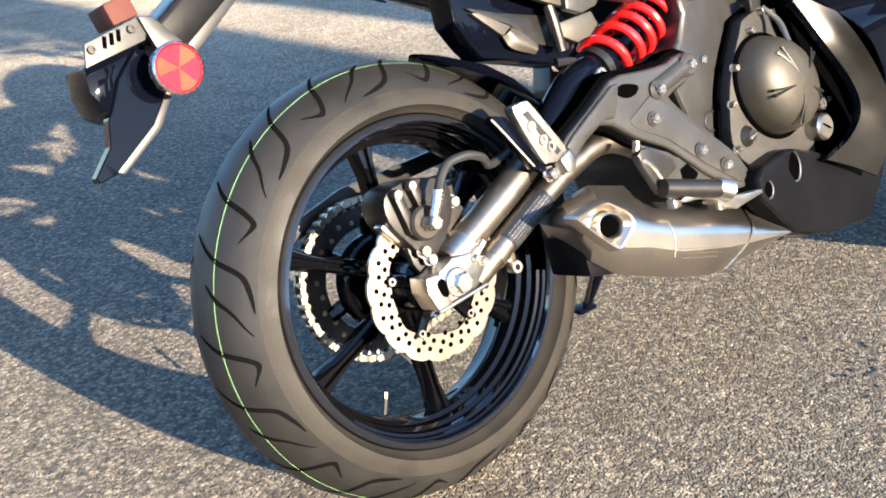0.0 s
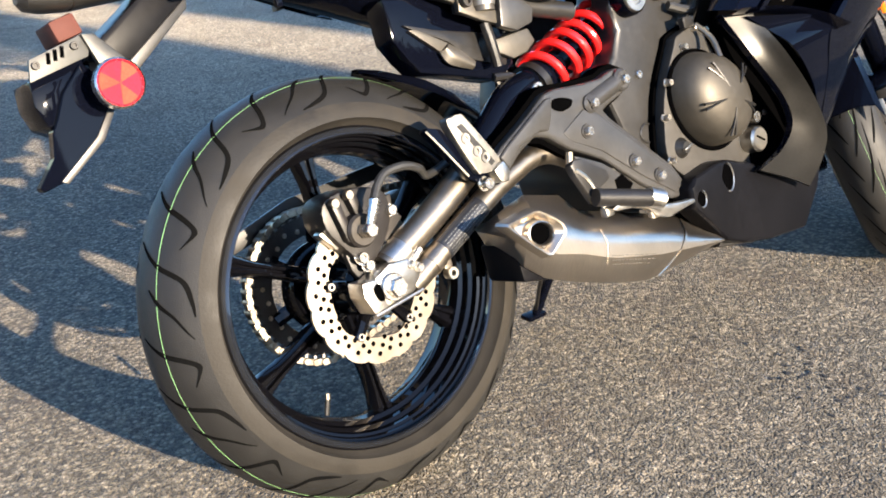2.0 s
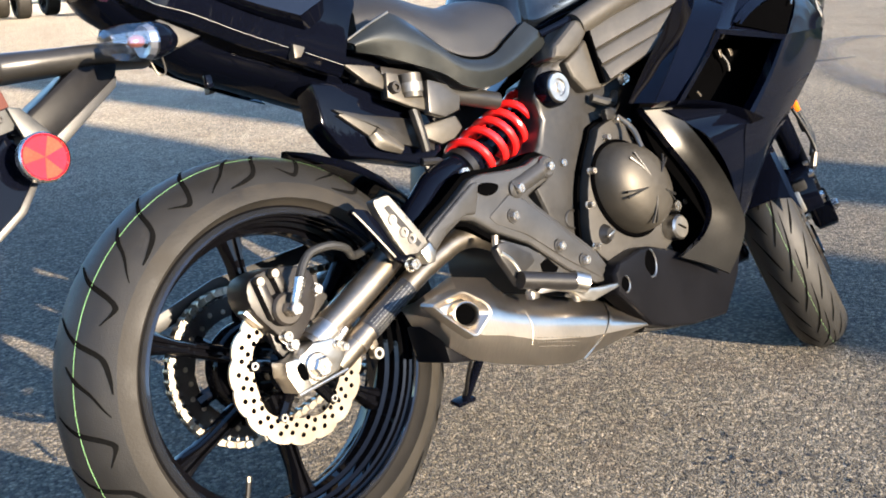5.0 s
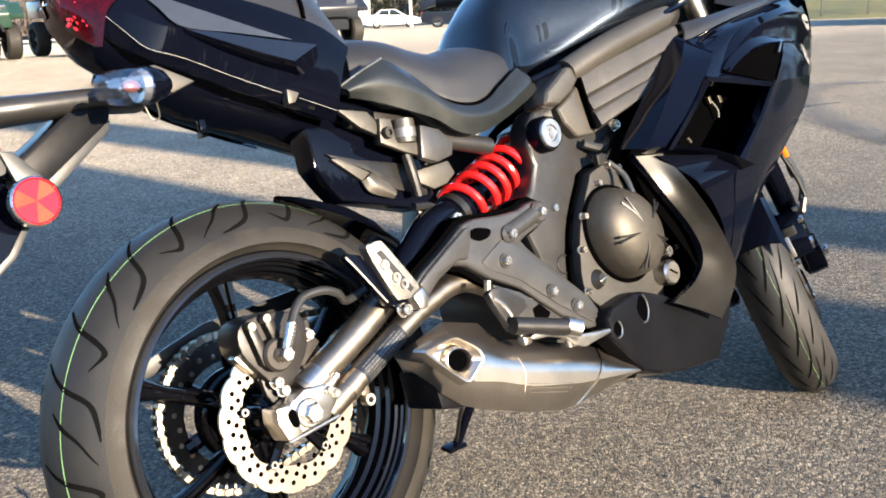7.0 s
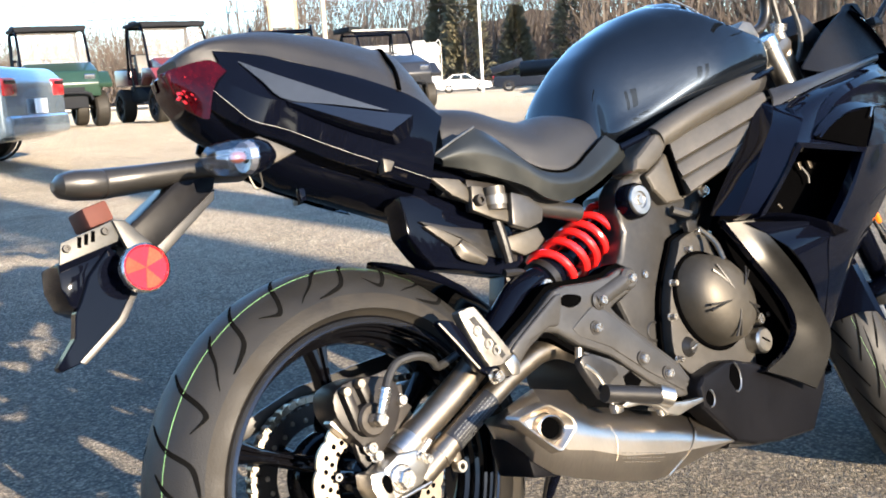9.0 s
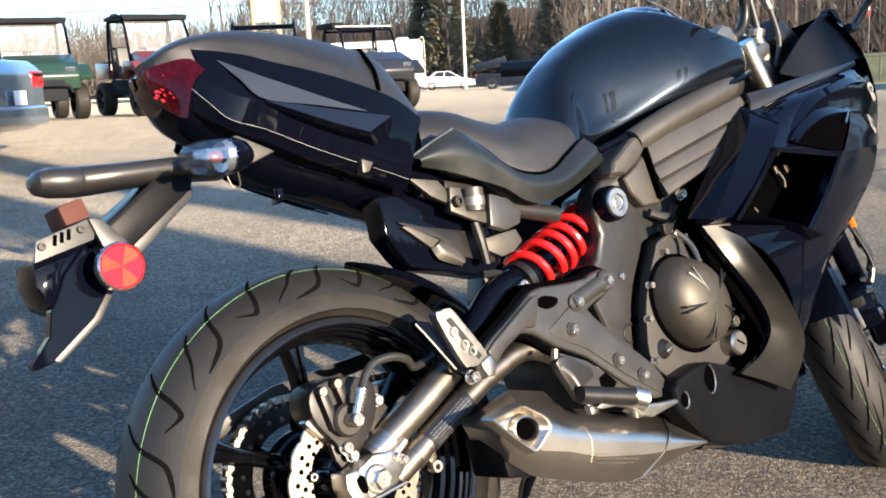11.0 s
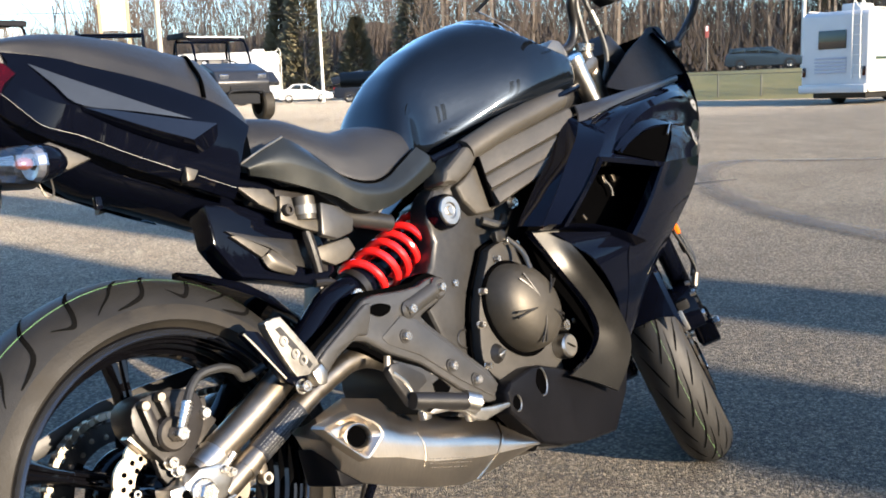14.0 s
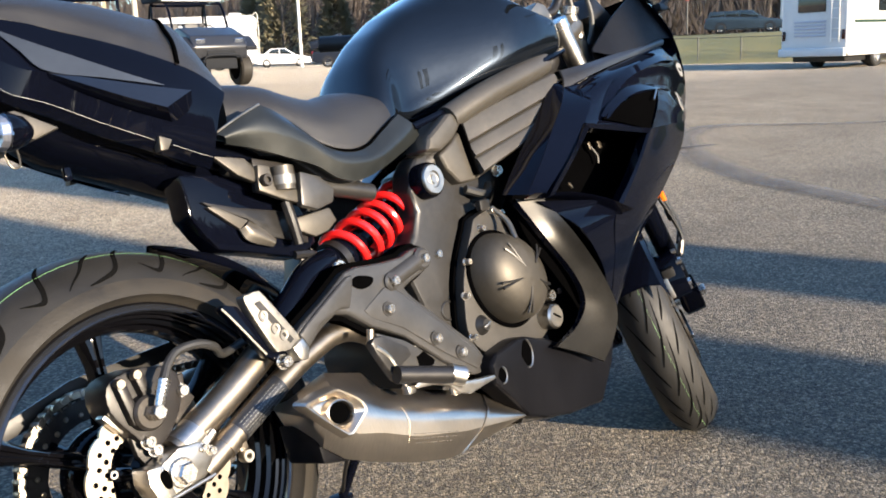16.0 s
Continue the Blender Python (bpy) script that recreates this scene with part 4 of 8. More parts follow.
for k, (s, y) in enumerate(((1.06, -0.176), (1.03, -0.190), (0.985, -0.205), (0.93, -0.216), (0.82, -0.226), (0.66, -0.234), (0.45, -0.240), (0.22, -0.243), (0.02, -0.244))):
    loops.append([Vector((cx + s * 0.083 * math.cos(a) - 0.010 * s * math.sin(a), y, cz + s * (0.082 if math.sin(a) > 0 else 0.080) * math.sin(a) - s * 0.008 * math.cos(a))) for a in (2 * math.pi * i / 48 for i in range(48))])
rings(dome, loops)
ring = [(cx + 1.085 * 0.083 * math.cos(a) - 0.0108 * math.sin(a), -0.1795, cz + 1.085 * 0.081 * math.sin(a) - 0.0087 * math.cos(a)) for a in (2 * math.pi * i / 40 for i in range(41))]
add("dome_groove", tube(ring, 0.0042, 6, n=81), DARK_HOLE, "", eng)
dm = add("clutch_dome", dome, COVER, "bronze-black domed clutch cover", eng)
for a, r0, r1, sp_ in ((118, 0.022, 0.074, 12), (184, 0.024, 0.070, 9), (262, 0.022, 0.072, 9), (40, 0.030, 0.072, 9), (330, 0.030, 0.072, 9)):
    for sgn in (-1, 1):
        q = []
        for f in (0.0, 0.35, 0.7, 1.0):
            rr = r0 + (r1 - r0) * f
            th = radians(a + sgn * sp_ * (0.1 + 0.9 * f) * 0.5)
            q.append((cx + rr * math.cos(th), -0.2440 + 0.20 * (rr / 0.09) ** 2 * 0.10, cz + rr * math.sin(th) * 0.92))
        add("clutch_slash", tube(q, 0.0012, 6, n=9, r2=0.0026), SATIN, "", dm)
for x, z in ((0.652, 0.526), (0.595, 0.476), (0.572, 0.421), (0.567, 0.349), (0.690, 0.552), (0.715, 0.545), (0.838, 0.372)):
    add("cover_bolt", bolt(x, -0.180, z, 0.0055, 0.009), CHROME, "", eng)
add("oil_filler_cap", lathe([(0.0, -0.205), (0.020, -0.205), (0.0235, -0.201), (0.024, -0.17), (0, -0.17)], 28, (0.786, 0, 0.333)), ALU, "bright oil filler cap", eng)
add("cap_slot", box(0.024, 0.003, 0.003, Matrix.Translation((0.786, -0.2058, 0.334)) @ Matrix.Rotation(radians(30), 4, "Y"), 0.0008), DARK_HOLE, "", eng)
add("sight_plug", lathe([(0.0, -0.190), (0.010, -0.190), (0.012, -0.186), (0.016, -0.182), (0.018, -0.178), (0, -0.178)], 24, (0.600, 0, 0.363)), SATIN, "", eng)
add("plug_slot", box(0.022, 0.006, 0.004, Matrix.Translation((0.600, -0.191, 0.363)) @ Matrix.Rotation(radians(-15), 4, "Y"), 0.001), ALU, "", eng)
add("small_cap", lathe([(0.0, -0.202), (0.010, -0.202), (0.011, -0.17), (0, -0.17)], 16, (0.792, 0, 0.372)), CHROME, "", eng)
add("clutch_arm", tube([(0.690, -0.185, 0.558), (0.700, -0.205, 0.530), (0.692, -0.222, 0.495)], 0.0048, 10), PIPE_STEEL, "", eng)
add("cable_bracket", box(0.03, 0.012, 0.02, Matrix.Translation((0.675, -0.18, 0.565)), 0.003), SATIN, "", eng)
add("engine_pipe", tube([(0.66, -0.16, 0.60), (0.70, -0.17, 0.585), (0.74, -0.15, 0.60)], 0.008, 8), HOSE, "", eng)
add("cylinder_head", prism([(0.70, 0.56), (0.74, 0.66), (0.92, 0.72), (1.0, 0.62), (0.92, 0.52)], -0.12, 0.12, 0.01), PLASTIC, "", eng)
for i in range(6):
    z = 0.575 + 0.016 * i
    add("cooling_fin", box(0.22, 0.25, 0.004, Matrix.Translation((0.83 + 0.012 * i, 0, z)) @ Matrix.Rotation(radians(-18), 4, "Y"), 0.001), SATIN, "", eng)
add("coolant_fitting", tube([(0.705, -0.155, 0.628), (0.74, -0.165, 0.640)], 0.012, 14), ALU, "", eng)
add("coolant_bolt", bolt(0.752, -0.168, 0.622, 0.009, 0.008), CHROME, "", eng)

# ---- exhaust
M0, M1 = Vector((0.150, -0.150, 0.335)), Vector((0.665, -0.165, 0.188))
mx = (M1 - M0).normalized()
CAN_TOP = ((0.194, 0.362), (0.251, 0.377), (0.323, 0.357), (0.356, 0.322), (0.428, 0.301), (0.549, 0.261), (0.594, 0.244))
CAN_RIDGE = ((0.138, 0.359), (0.199, 0.363), (0.246, 0.328), (0.287, 0.310), (0.357, 0.286), (0.472, 0.250), (0.516, 0.234))
CAN_LOW = ((0.138, 0.352), (0.172, 0.318), (0.223, 0.281), (0.274, 0.267), (0.341, 0.238), (0.444, 0.214), (0.488, 0.209))
CAN_BOTTOM = ((0.161, 0.336), (0.181, 0.286), (0.218, 0.256), (0.266, 0.235), (0.354, 0.203), (0.425, 0.184), (0.461, 0.182))


def bent(a, b, c, n):
    """n points on a rounded corner at b between a and c."""
    return [a * (1 - u) ** 2 + b * 2 * u * (1 - u) + c * u * u for u in (i / (n - 1) for i in range(n))]


def can_section(t, r, l, b, grow=0.0):
    """One ring of the muffler: sloping deck, rounded ridge, upright face, rounded lower edge, flat underside."""
    T, R_, L_, B_ = Vector((t[0], -0.150, t[1] + grow)), Vector((r[0], -0.223 - grow, r[1] + grow)), Vector((l[0], -0.223 - grow, l[1])), Vector((b[0], -0.196, b[1] - grow))
    ring = [Vector((t[0] + 0.012, -0.110, t[1] - 0.012)), T]
    ring += bent(T.lerp(R_, 0.62), R_, R_.lerp(L_, 0.42), 6)
    ring += bent(R_.lerp(L_, 0.80), L_.lerp(B_, 0.25), B_, 5)
    ring += [Vector((b[0] + 0.012, -0.120, b[1] + 0.006)), Vector(((t[0] + b[0]) / 2, -0.104, (t[1] + b[1]) / 2))]
    return ring


def mixed(u, a, b):
    return [(p[0] + (q[0] - p[0]) * u, p[1] + (q[1] - p[1]) * u) for p, q in zip(a, b)]


STATIONS = list(zip(CAN_TOP, CAN_RIDGE, CAN_LOW, CAN_BOTTOM))
NOSE = ((0.664, 0.197), (0.612, 0.199), (0.610, 0.194), (0.622, 0.187))
bm = bmesh.new()
loops = []
for a, b in zip(STATIONS, STATIONS[1:]):
    for u in (0.0, 0.5):
        loops.append(can_section(*mixed(u, a, b)))
loops.append(can_section(*mixed(0.94, STATIONS[-2], STATIONS[-1])))
rings(bm, loops)
ex = add("muffler_can", bm, STEEL, "brushed stainless steel underslung muffler", sharp=24)
bm = bmesh.new()
rings(bm, [can_section(*mixed(u, STATIONS[-2], STATIONS[-1]), g) for u, g in ((0.95, -0.003), (0.955, 0.0022), (1.08, 0.0022), (1.085, 0.0))])
add("muffler_clamp", bm, STEEL, "polished band round the can", ex, 24)
bm = bmesh.new()
rings(bm, [can_section(*mixed(u, STATIONS[-1], NOSE), g) for u, g in ((0.03, -0.001), (0.3, 0.0), (0.6, 0.0), (0.9, 0.0), (1.0, -0.002))])
add("muffler_front_cone", bm, STEEL, "", ex, 24)
add("weld_line", tube([(0.322, -0.2235, 0.300), (0.330, -0.2238, 0.280), (0.328, -0.2238, 0.262), (0.322, -0.2220, 0.246)], 0.0004, 6, n=14), PIPE_STEEL, "", ex)
# diamond outlet frame and pipe
oc = Vector((0.196, -0.2310, 0.331))
dia = [(-0.059, 0.027), (-0.056, 0.030), (-0.030, 0.033), (-0.004, 0.0345), (0.006, 0.0325), (0.036, 0.012), (0.046, 0.002), (0.050, -0.008), (0.048, -0.014), (0.030, -0.026), (0.013, -0.036), (0.004, -0.034), (-0.014, -0.018), (-0.036, 0.003), (-0.052, 0.019)]
bm = bmesh.new()
loops = []
for sc, yy in ((1.14, 0.014), (1.05, 0.002), (0.98, -0.0025), (0.90, -0.0020), (0.84, 0.001), (0.68, 0.0065)):
    loops.append([oc + Vector((x * sc, yy, z * sc)) for x, z in dia])
rings(bm, loops, caps=False)
add("outlet_frame", bm, STEEL, "", ex, 24)
OVAL = Matrix.Translation(oc) @ Matrix.Rotation(radians(17), 4, "Y") @ Matrix.Diagonal((1.0, 1.0, 0.70, 1)) @ Matrix.Translation(-oc)
for nm, prof_, mt, lb in (("outlet_pipe", [(0.0225, 0.0066), (0.0225, -0.0015), (0.0240, -0.0040), (0.0262, -0.0030), (0.0290, 0.008)], STEEL, ""), ("outlet_bore", [(0.0226, 0.0064), (0.0, 0.0064)], DARK_HOLE, "dark exhaust outlet")):
    ob_ = lathe(prof_, 40, oc)
    bmesh.ops.transform(ob_, matrix=OVAL, verts=ob_.verts)
    add(nm, ob_, mt, lb, ex)
rp = random.Random(4)
for k in range(3):
    u0 = 0.47
    while u0 < 0.66 - 0.02 * k:
        wd = rp.uniform(0.003, 0.009)
        o = M0 + (M1 - M0) * u0
        add("muffler_print", box(wd, 0.0006, 0.0011, Matrix.Translation(Vector((o.x - 0.055, -0.2228, o.z - 0.012 - 0.0070 * k))) @ Matrix.Rotation(radians(16), 4, "Y"), 0), ETCH, "", ex)
        u0 += (wd + rp.uniform(0.002, 0.004)) / 0.535
add("exhaust_shield", prism([(0.176, 0.322), (0.214, 0.284), (0.262, 0.264), (0.228, 0.250), (0.180, 0.262)], -0.192, -0.112, 0.006), COWL, "dark lower exhaust shield")
add("link_pipe", tube([(0.62, -0.13, 0.20), (0.75, -0.08, 0.17), (0.95, 0.0, 0.20)], 0.028, 14), PIPE_STEEL)

# ---- rider foot peg, brake pedal, heel guards
hg = add("heel_guard", prism(smooth_poly([(0.126, 0.511), (0.136, 0.520), (0.150, 0.521), (0.160, 0.513), (0.204, 0.446), (0.206, 0.436), (0.196, 0.430), (0.168, 0.431), (0.156, 0.440)], 44), -0.172, -0.154, 0.004, 3), CAST_GREY, "grey cast passenger peg with drilled pads")
for dx, dz in ((0.150, 0.486), (0.166, 0.464), (0.178, 0.452)):
    add("guard_pad", lathe([(0.0, 0.003), (0.0035, 0.003), (0.004, -0.0016), (0.0075, -0.002), (0.0085, 0.002)], 18, (dx, -0.172, dz)), CAST_GREY, "", hg)
add("guard_groove", prism([(0.140, 0.506), (0.150, 0.508), (0.194, 0.442), (0.186, 0.438)], -0.1728, -0.1715, 0), CASTING, "", hg)
add("guard_bracket", prism([(0.092, 0.510), (0.100, 0.514), (0.120, 0.508), (0.170, 0.436), (0.190, 0.424), (0.178, 0.412), (0.150, 0.428)], -0.160, -0.146, 0.0015), GLOSS, "black passenger peg bracket")
add("bracket_edge", tube([(0.094, -0.1608, 0.510), (0.110, -0.1608, 0.489), (0.150, -0.1608, 0.432)], 0.0018, 6), ALU)
add("guard_block", prism([(0.184, 0.431), (0.204, 0.441), (0.214, 0.424), (0.207, 0.408), (0.192, 0.410)], -0.180, -0.150, 0.004), ALU, "bright peg pivot block")
add("guard_bolt", bolt(0.176, -0.162, 0.414, 0.009, 0.010), CHROME)
peg = add("foot_peg", tube([(0.338, -0.212, 0.346), (0.445, -0.232, 0.315)], 0.0140, 16), PLASTIC, "black rubber foot peg")
add("peg_end", tube([(0.436, -0.228, 0.320), (0.458, -0.236, 0.309)], 0.0165, 14), ALU, "", peg)
add("peg_bracket", prism([(0.312, 0.402), (0.320, 0.409), (0.340, 0.408), (0.386, 0.378), (0.390, 0.364), (0.366, 0.355), (0.362, 0.336), (0.346, 0.334), (0.318, 0.386)], -0.202, -0.186, 0.003), CASTING, "satin dark foot peg bracket")
add("peg_bracket_bolt", tube([(0.322, -0.19, 0.405), (0.325, -0.192, 0.422)], 0.006, 10), PIPE_STEEL)
add("pedal_arm", prism([(0.358, 0.322), (0.372, 0.326), (0.412, 0.319), (0.444, 0.314), (0.474, 0.296), (0.509, 0.290), (0.550, 0.286), (0.552, 0.279), (0.511, 0.276), (0.481, 0.273), (0.455, 0.284), (0.438, 0.300), (0.406, 0.311), (0.366, 0.316)], -0.225, -0.208, 0.003), ALU, "bright brake pedal")
add("pedal_pivot", tube([(0.448, -0.222, 0.318), (0.462, -0.212, 0.285)], 0.012, 12), ALU)
add("pedal_rod", tube([(0.366, -0.20, 0.318), (0.345, -0.20, 0.370), (0.320, -0.20, 0.395)], 0.004, 8), ALU)
add("pedal_link", box(0.018, 0.016, 0.016, Matrix.Translation((0.366, -0.203, 0.316)), 0.004), ALU)
add("master_cylinder", tube([(0.430, -0.155, 0.335), (0.455, -0.155, 0.400)], 0.014, 12), SATIN)
# side stand on the far side
add("side_stand", tube([(0.580, 0.11, 0.24), (0.563, 0.17, 0.15), (0.544, 0.222, 0.066)], 0.0095, 10), GLOSS, "black side stand")
add("stand_foot", box(0.048, 0.030, 0.010, Matrix.Translation((0.540, 0.228, 0.062)) @ Matrix.Rotation(radians(14), 4, "X"), 0.004), GLOSS)

add("stand_spring", tube([(0.520, 0.115, 0.21), (0.520, 0.165, 0.135), (0.540, 0.215, 0.075)], 0.004, 8), PLASTIC)

# ---- tank
bm = bmesh.new()
TX = [0.545, 0.560, 0.588, 0.640, 0.712, 0.800, 0.890, 0.960, 1.030, 1.056, 1.075, 1.092]
TZ = [0.770, 0.815, 0.868, 0.918, 0.962, 1.000, 1.024, 1.032, 1.020, 0.978, 0.930, 0.880]
TL = [0.715, 0.715, 0.720, 0.730, 0.747, 0.772, 0.792, 0.806, 0.818, 0.823, 0.826, 0.830]
TW = [0.070, 0.095, 0.118, 0.138, 0.154, 0.170, 0.186, 0.192, 0.186, 0.174, 0.156, 0.130]
loops = []
fine = 54
for k in range(fine):
    x = TX[0] + (TX[-1] - TX[0]) * (k / (fine - 1))
    zt, zl, w = (float(np.interp(x, TX, c)) for c in (TZ, TL, TW))
    zc = zl + 0.26 * (zt - zl)
    knee = 0.055 * sstep((x - 0.55) / 0.10) * (1 - sstep((x - 0.66) / 0.24))
    half = []
    cap = float(np.interp(x, (0.78, 0.87, 0.904, 0.954, 1.03, 1.084, 1.12), (1.06, 0.992, 0.958, 0.922, 0.900, 0.876, 0.85)))
    for i in range(35):
        a = radians(-38 + 128 * i / 34)
        if a >= 0:
            half.append((w * math.cos(a) ** 0.80 - knee * math.cos(a) ** 1.5, zc + (zt - zc) * math.sin(a) ** 0.95))
        else:
            half.append((w * math.cos(a) ** 0.80 - knee * (1 + 0.35 * a / radians(38)), zc + (zc - zl) * math.sin(a) / math.sin(radians(38))))
    # the crown narrows to a ridge between two lower shoulders towards the front
    half = [(y, z - max(0.0, z - cap) * (0.90 + 0.10 * math.cos(y * 20)) * sstep((y - 0.046) / 0.036)) for y, z in half]
    loops.append([Vector((x, -y, z)) for y, z in half] + [Vector((x, y, z)) for y, z in half[-2::-1]])
rings(bm, loops)
for _ in range(4):
    bmesh.ops.smooth_vert(bm, verts=bm.verts, factor=0.5, use_axis_x=True, use_axis_y=True, use_axis_z=True)
add("fuel_tank", bm, METALLIC, "glossy dark metallic fuel tank", sharp=60)
add("tank_seam", tube([(0.575, -0.146, 0.724), (0.70, -0.163, 0.754), (0.85, -0.180, 0.790), (0.98, -0.184, 0.822), (1.06, -0.170, 0.840)], 0.0062, 10), GLOSS, "gloss black tank edge trim")
add("filler_surround", patch([[(0.995, -0.040, 1.016), (1.045, -0.045, 0.980), (1.085, -0.050, 0.925)], [(1.005, 0.0, 1.030), (1.060, 0.0, 0.990), (1.105, 0.0, 0.925)], [(0.995, 0.040, 1.016), (1.045, 0.045, 0.980), (1.085, 0.050, 0.925)]], 0.004, 10, 8), GLOSS)
add("steering_head", prism([(1.08, 0.78), (1.06, 0.86), (1.16, 0.90), (1.24, 0.88), (1.30, 0.74), (1.16, 0.72)], -0.07, 0.07, 0.01), PLASTIC, "dark steering head")

# ---- seats
seat_rails = [
    [(0.235, -0.085, 0.770), (0.300, -0.126, 0.758), (0.362, -0.140, 0.714), (0.412, -0.143, 0.700), (0.460, -0.140, 0.706), (0.505, -0.134, 0.728), (0.550, -0.126, 0.748)],
    [(0.240, -0.080, 0.805), (0.305, -0.112, 0.795), (0.365, -0.128, 0.765), (0.412, -0.130, 0.756), (0.460, -0.126, 0.764), (0.510, -0.116, 0.778), (0.556, -0.105, 0.780)],
    [(0.250, -0.055, 0.836), (0.315, -0.070, 0.828), (0.370, -0.082, 0.806), (0.415, -0.088, 0.795), (0.462, -0.085, 0.803), (0.515, -0.070, 0.806), (0.565, -0.060, 0.800)],
    [(0.255, 0.0, 0.845), (0.320, 0.0, 0.836), (0.372, 0.0, 0.814), (0.418, 0.0, 0.802), (0.464, 0.0, 0.808), (0.520, 0.0, 0.812), (0.570, 0.0, 0.806)]]
full = seat_rails + [[(x, -y, z) for x, y, z in r] for r in seat_rails[-2::-1]]


def skin(rails, n=24, rows=26, base=None):
    bm = bmesh.new()
    rs = [spline(r, n) for r in rails]
    cols = [spline([r[i] for r in rs], rows) for i in range(n)]
    loops = [[cols[i][k] for k in range(rows)] for i in range(n)]
    if base is not None:
        loops = [l + [Vector((l[-1].x, l[-1].y * 0.9, l[-1].z - base)), Vector((l[0].x, l[0].y * 0.9, l[0].z - base))] for l in loops]
        rings(bm, loops)
    else:
        rings(bm, loops, close=False, caps=False)
    return bm


add("rider_seat", skin(full, 26, 28, 0.05), VINYL, "black vinyl rider seat")
add("seat_seam", tube([(0.236, -0.088, 0.769), (0.300, -0.130, 0.757), (0.362, -0.1445, 0.713), (0.412, -0.148, 0.699), (0.460, -0.145, 0.705), (0.505, -0.139, 0.727), (0.552, -0.130, 0.748)], 0.0028, 8), DARK_HOLE)
side = [
    [(0.175, -0.128, 0.752), (0.215, -0.134, 0.770), (0.258, -0.138, 0.786), (0.312, -0.138, 0.757), (0.364, -0.146, 0.713), (0.413, -0.148, 0.699), (0.460, -0.146, 0.705), (0.552, -0.140, 0.750)],
    [(0.185, -0.136, 0.745), (0.225, -0.144, 0.752), (0.270, -0.150, 0.752), (0.322, -0.153, 0.728), (0.370, -0.157, 0.692), (0.418, -0.160, 0.680), (0.475, -0.159, 0.686), (0.575, -0.148, 0.728)],
    [(0.190, -0.130, 0.735), (0.235, -0.138, 0.722), (0.285, -0.146, 0.702), (0.335, -0.150, 0.682), (0.372, -0.152, 0.658), (0.420, -0.154, 0.650), (0.490, -0.152, 0.668), (0.592, -0.142, 0.706)]]
for s in (1, -1):
    add("seat_side_cover", patch([[(x, s * y, z) for x, y, z in r] for r in side], 0.006, 28, 10), SIDE_PAINT, "dark grey-green painted side cover below the seat" if s > 0 else "")
add("cover_stripe", tube([(0.178, -0.130, 0.754), (0.215, -0.1365, 0.771), (0.257, -0.140, 0.787)], 0.0016, 6), ALU)
pr_ = [
    [(-0.155, -0.034, 0.932), (-0.136, -0.048, 0.937), (-0.112, -0.060, 0.943), (-0.075, -0.074, 0.936), (-0.041, -0.086, 0.925), (-0.013, -0.094, 0.915), (0.062, -0.112, 0.888), (0.134, -0.127, 0.857), (0.174, -0.128, 0.838), (0.208, -0.124, 0.808)],
    [(-0.155, -0.030, 0.939), (-0.141, -0.045, 0.947), (-0.108, -0.056, 0.957), (-0.067, -0.066, 0.957), (-0.031, -0.076, 0.951), (0.007, -0.084, 0.942), (0.078, -0.098, 0.918), (0.149, -0.108, 0.888), (0.190, -0.106, 0.868), (0.226, -0.100, 0.828)],
    [(-0.160, -0.018, 0.940), (-0.144, -0.022, 0.951), (-0.110, -0.030, 0.966), (-0.067, -0.036, 0.973), (-0.031, -0.042, 0.974), (0.007, -0.047, 0.971), (0.080, -0.052, 0.960), (0.150, -0.055, 0.942), (0.200, -0.052, 0.928), (0.244, -0.046, 0.872)],
    [(-0.161, 0.0, 0.941), (-0.145, 0.0, 0.952), (-0.110, 0.0, 0.968), (-0.067, 0.0, 0.976), (-0.031, 0.0, 0.978), (0.007, 0.0, 0.975), (0.080, 0.0, 0.965), (0.150, 0.0, 0.947), (0.204, 0.0, 0.932), (0.250, 0.0, 0.876)]]
add("passenger_seat", skin(pr_ + [[(x, -y, z) for x, y, z in r] for r in pr_[-2::-1]], 34, 28, 0.02), VINYL, "black vinyl passenger seat")
half_strap = [(0.140, -0.1285, 0.856), (0.152, -0.112, 0.888), (0.162, -0.085, 0.916), (0.176, -0.055, 0.937), (0.180, -0.025, 0.941)]
add("seat_strap", tube(half_strap + [(0.181, 0.0, 0.9415)] + [(x, -y, z) for x, y, z in half_strap[::-1]], 0.0036, 6, n=44), DARK_HOLE)

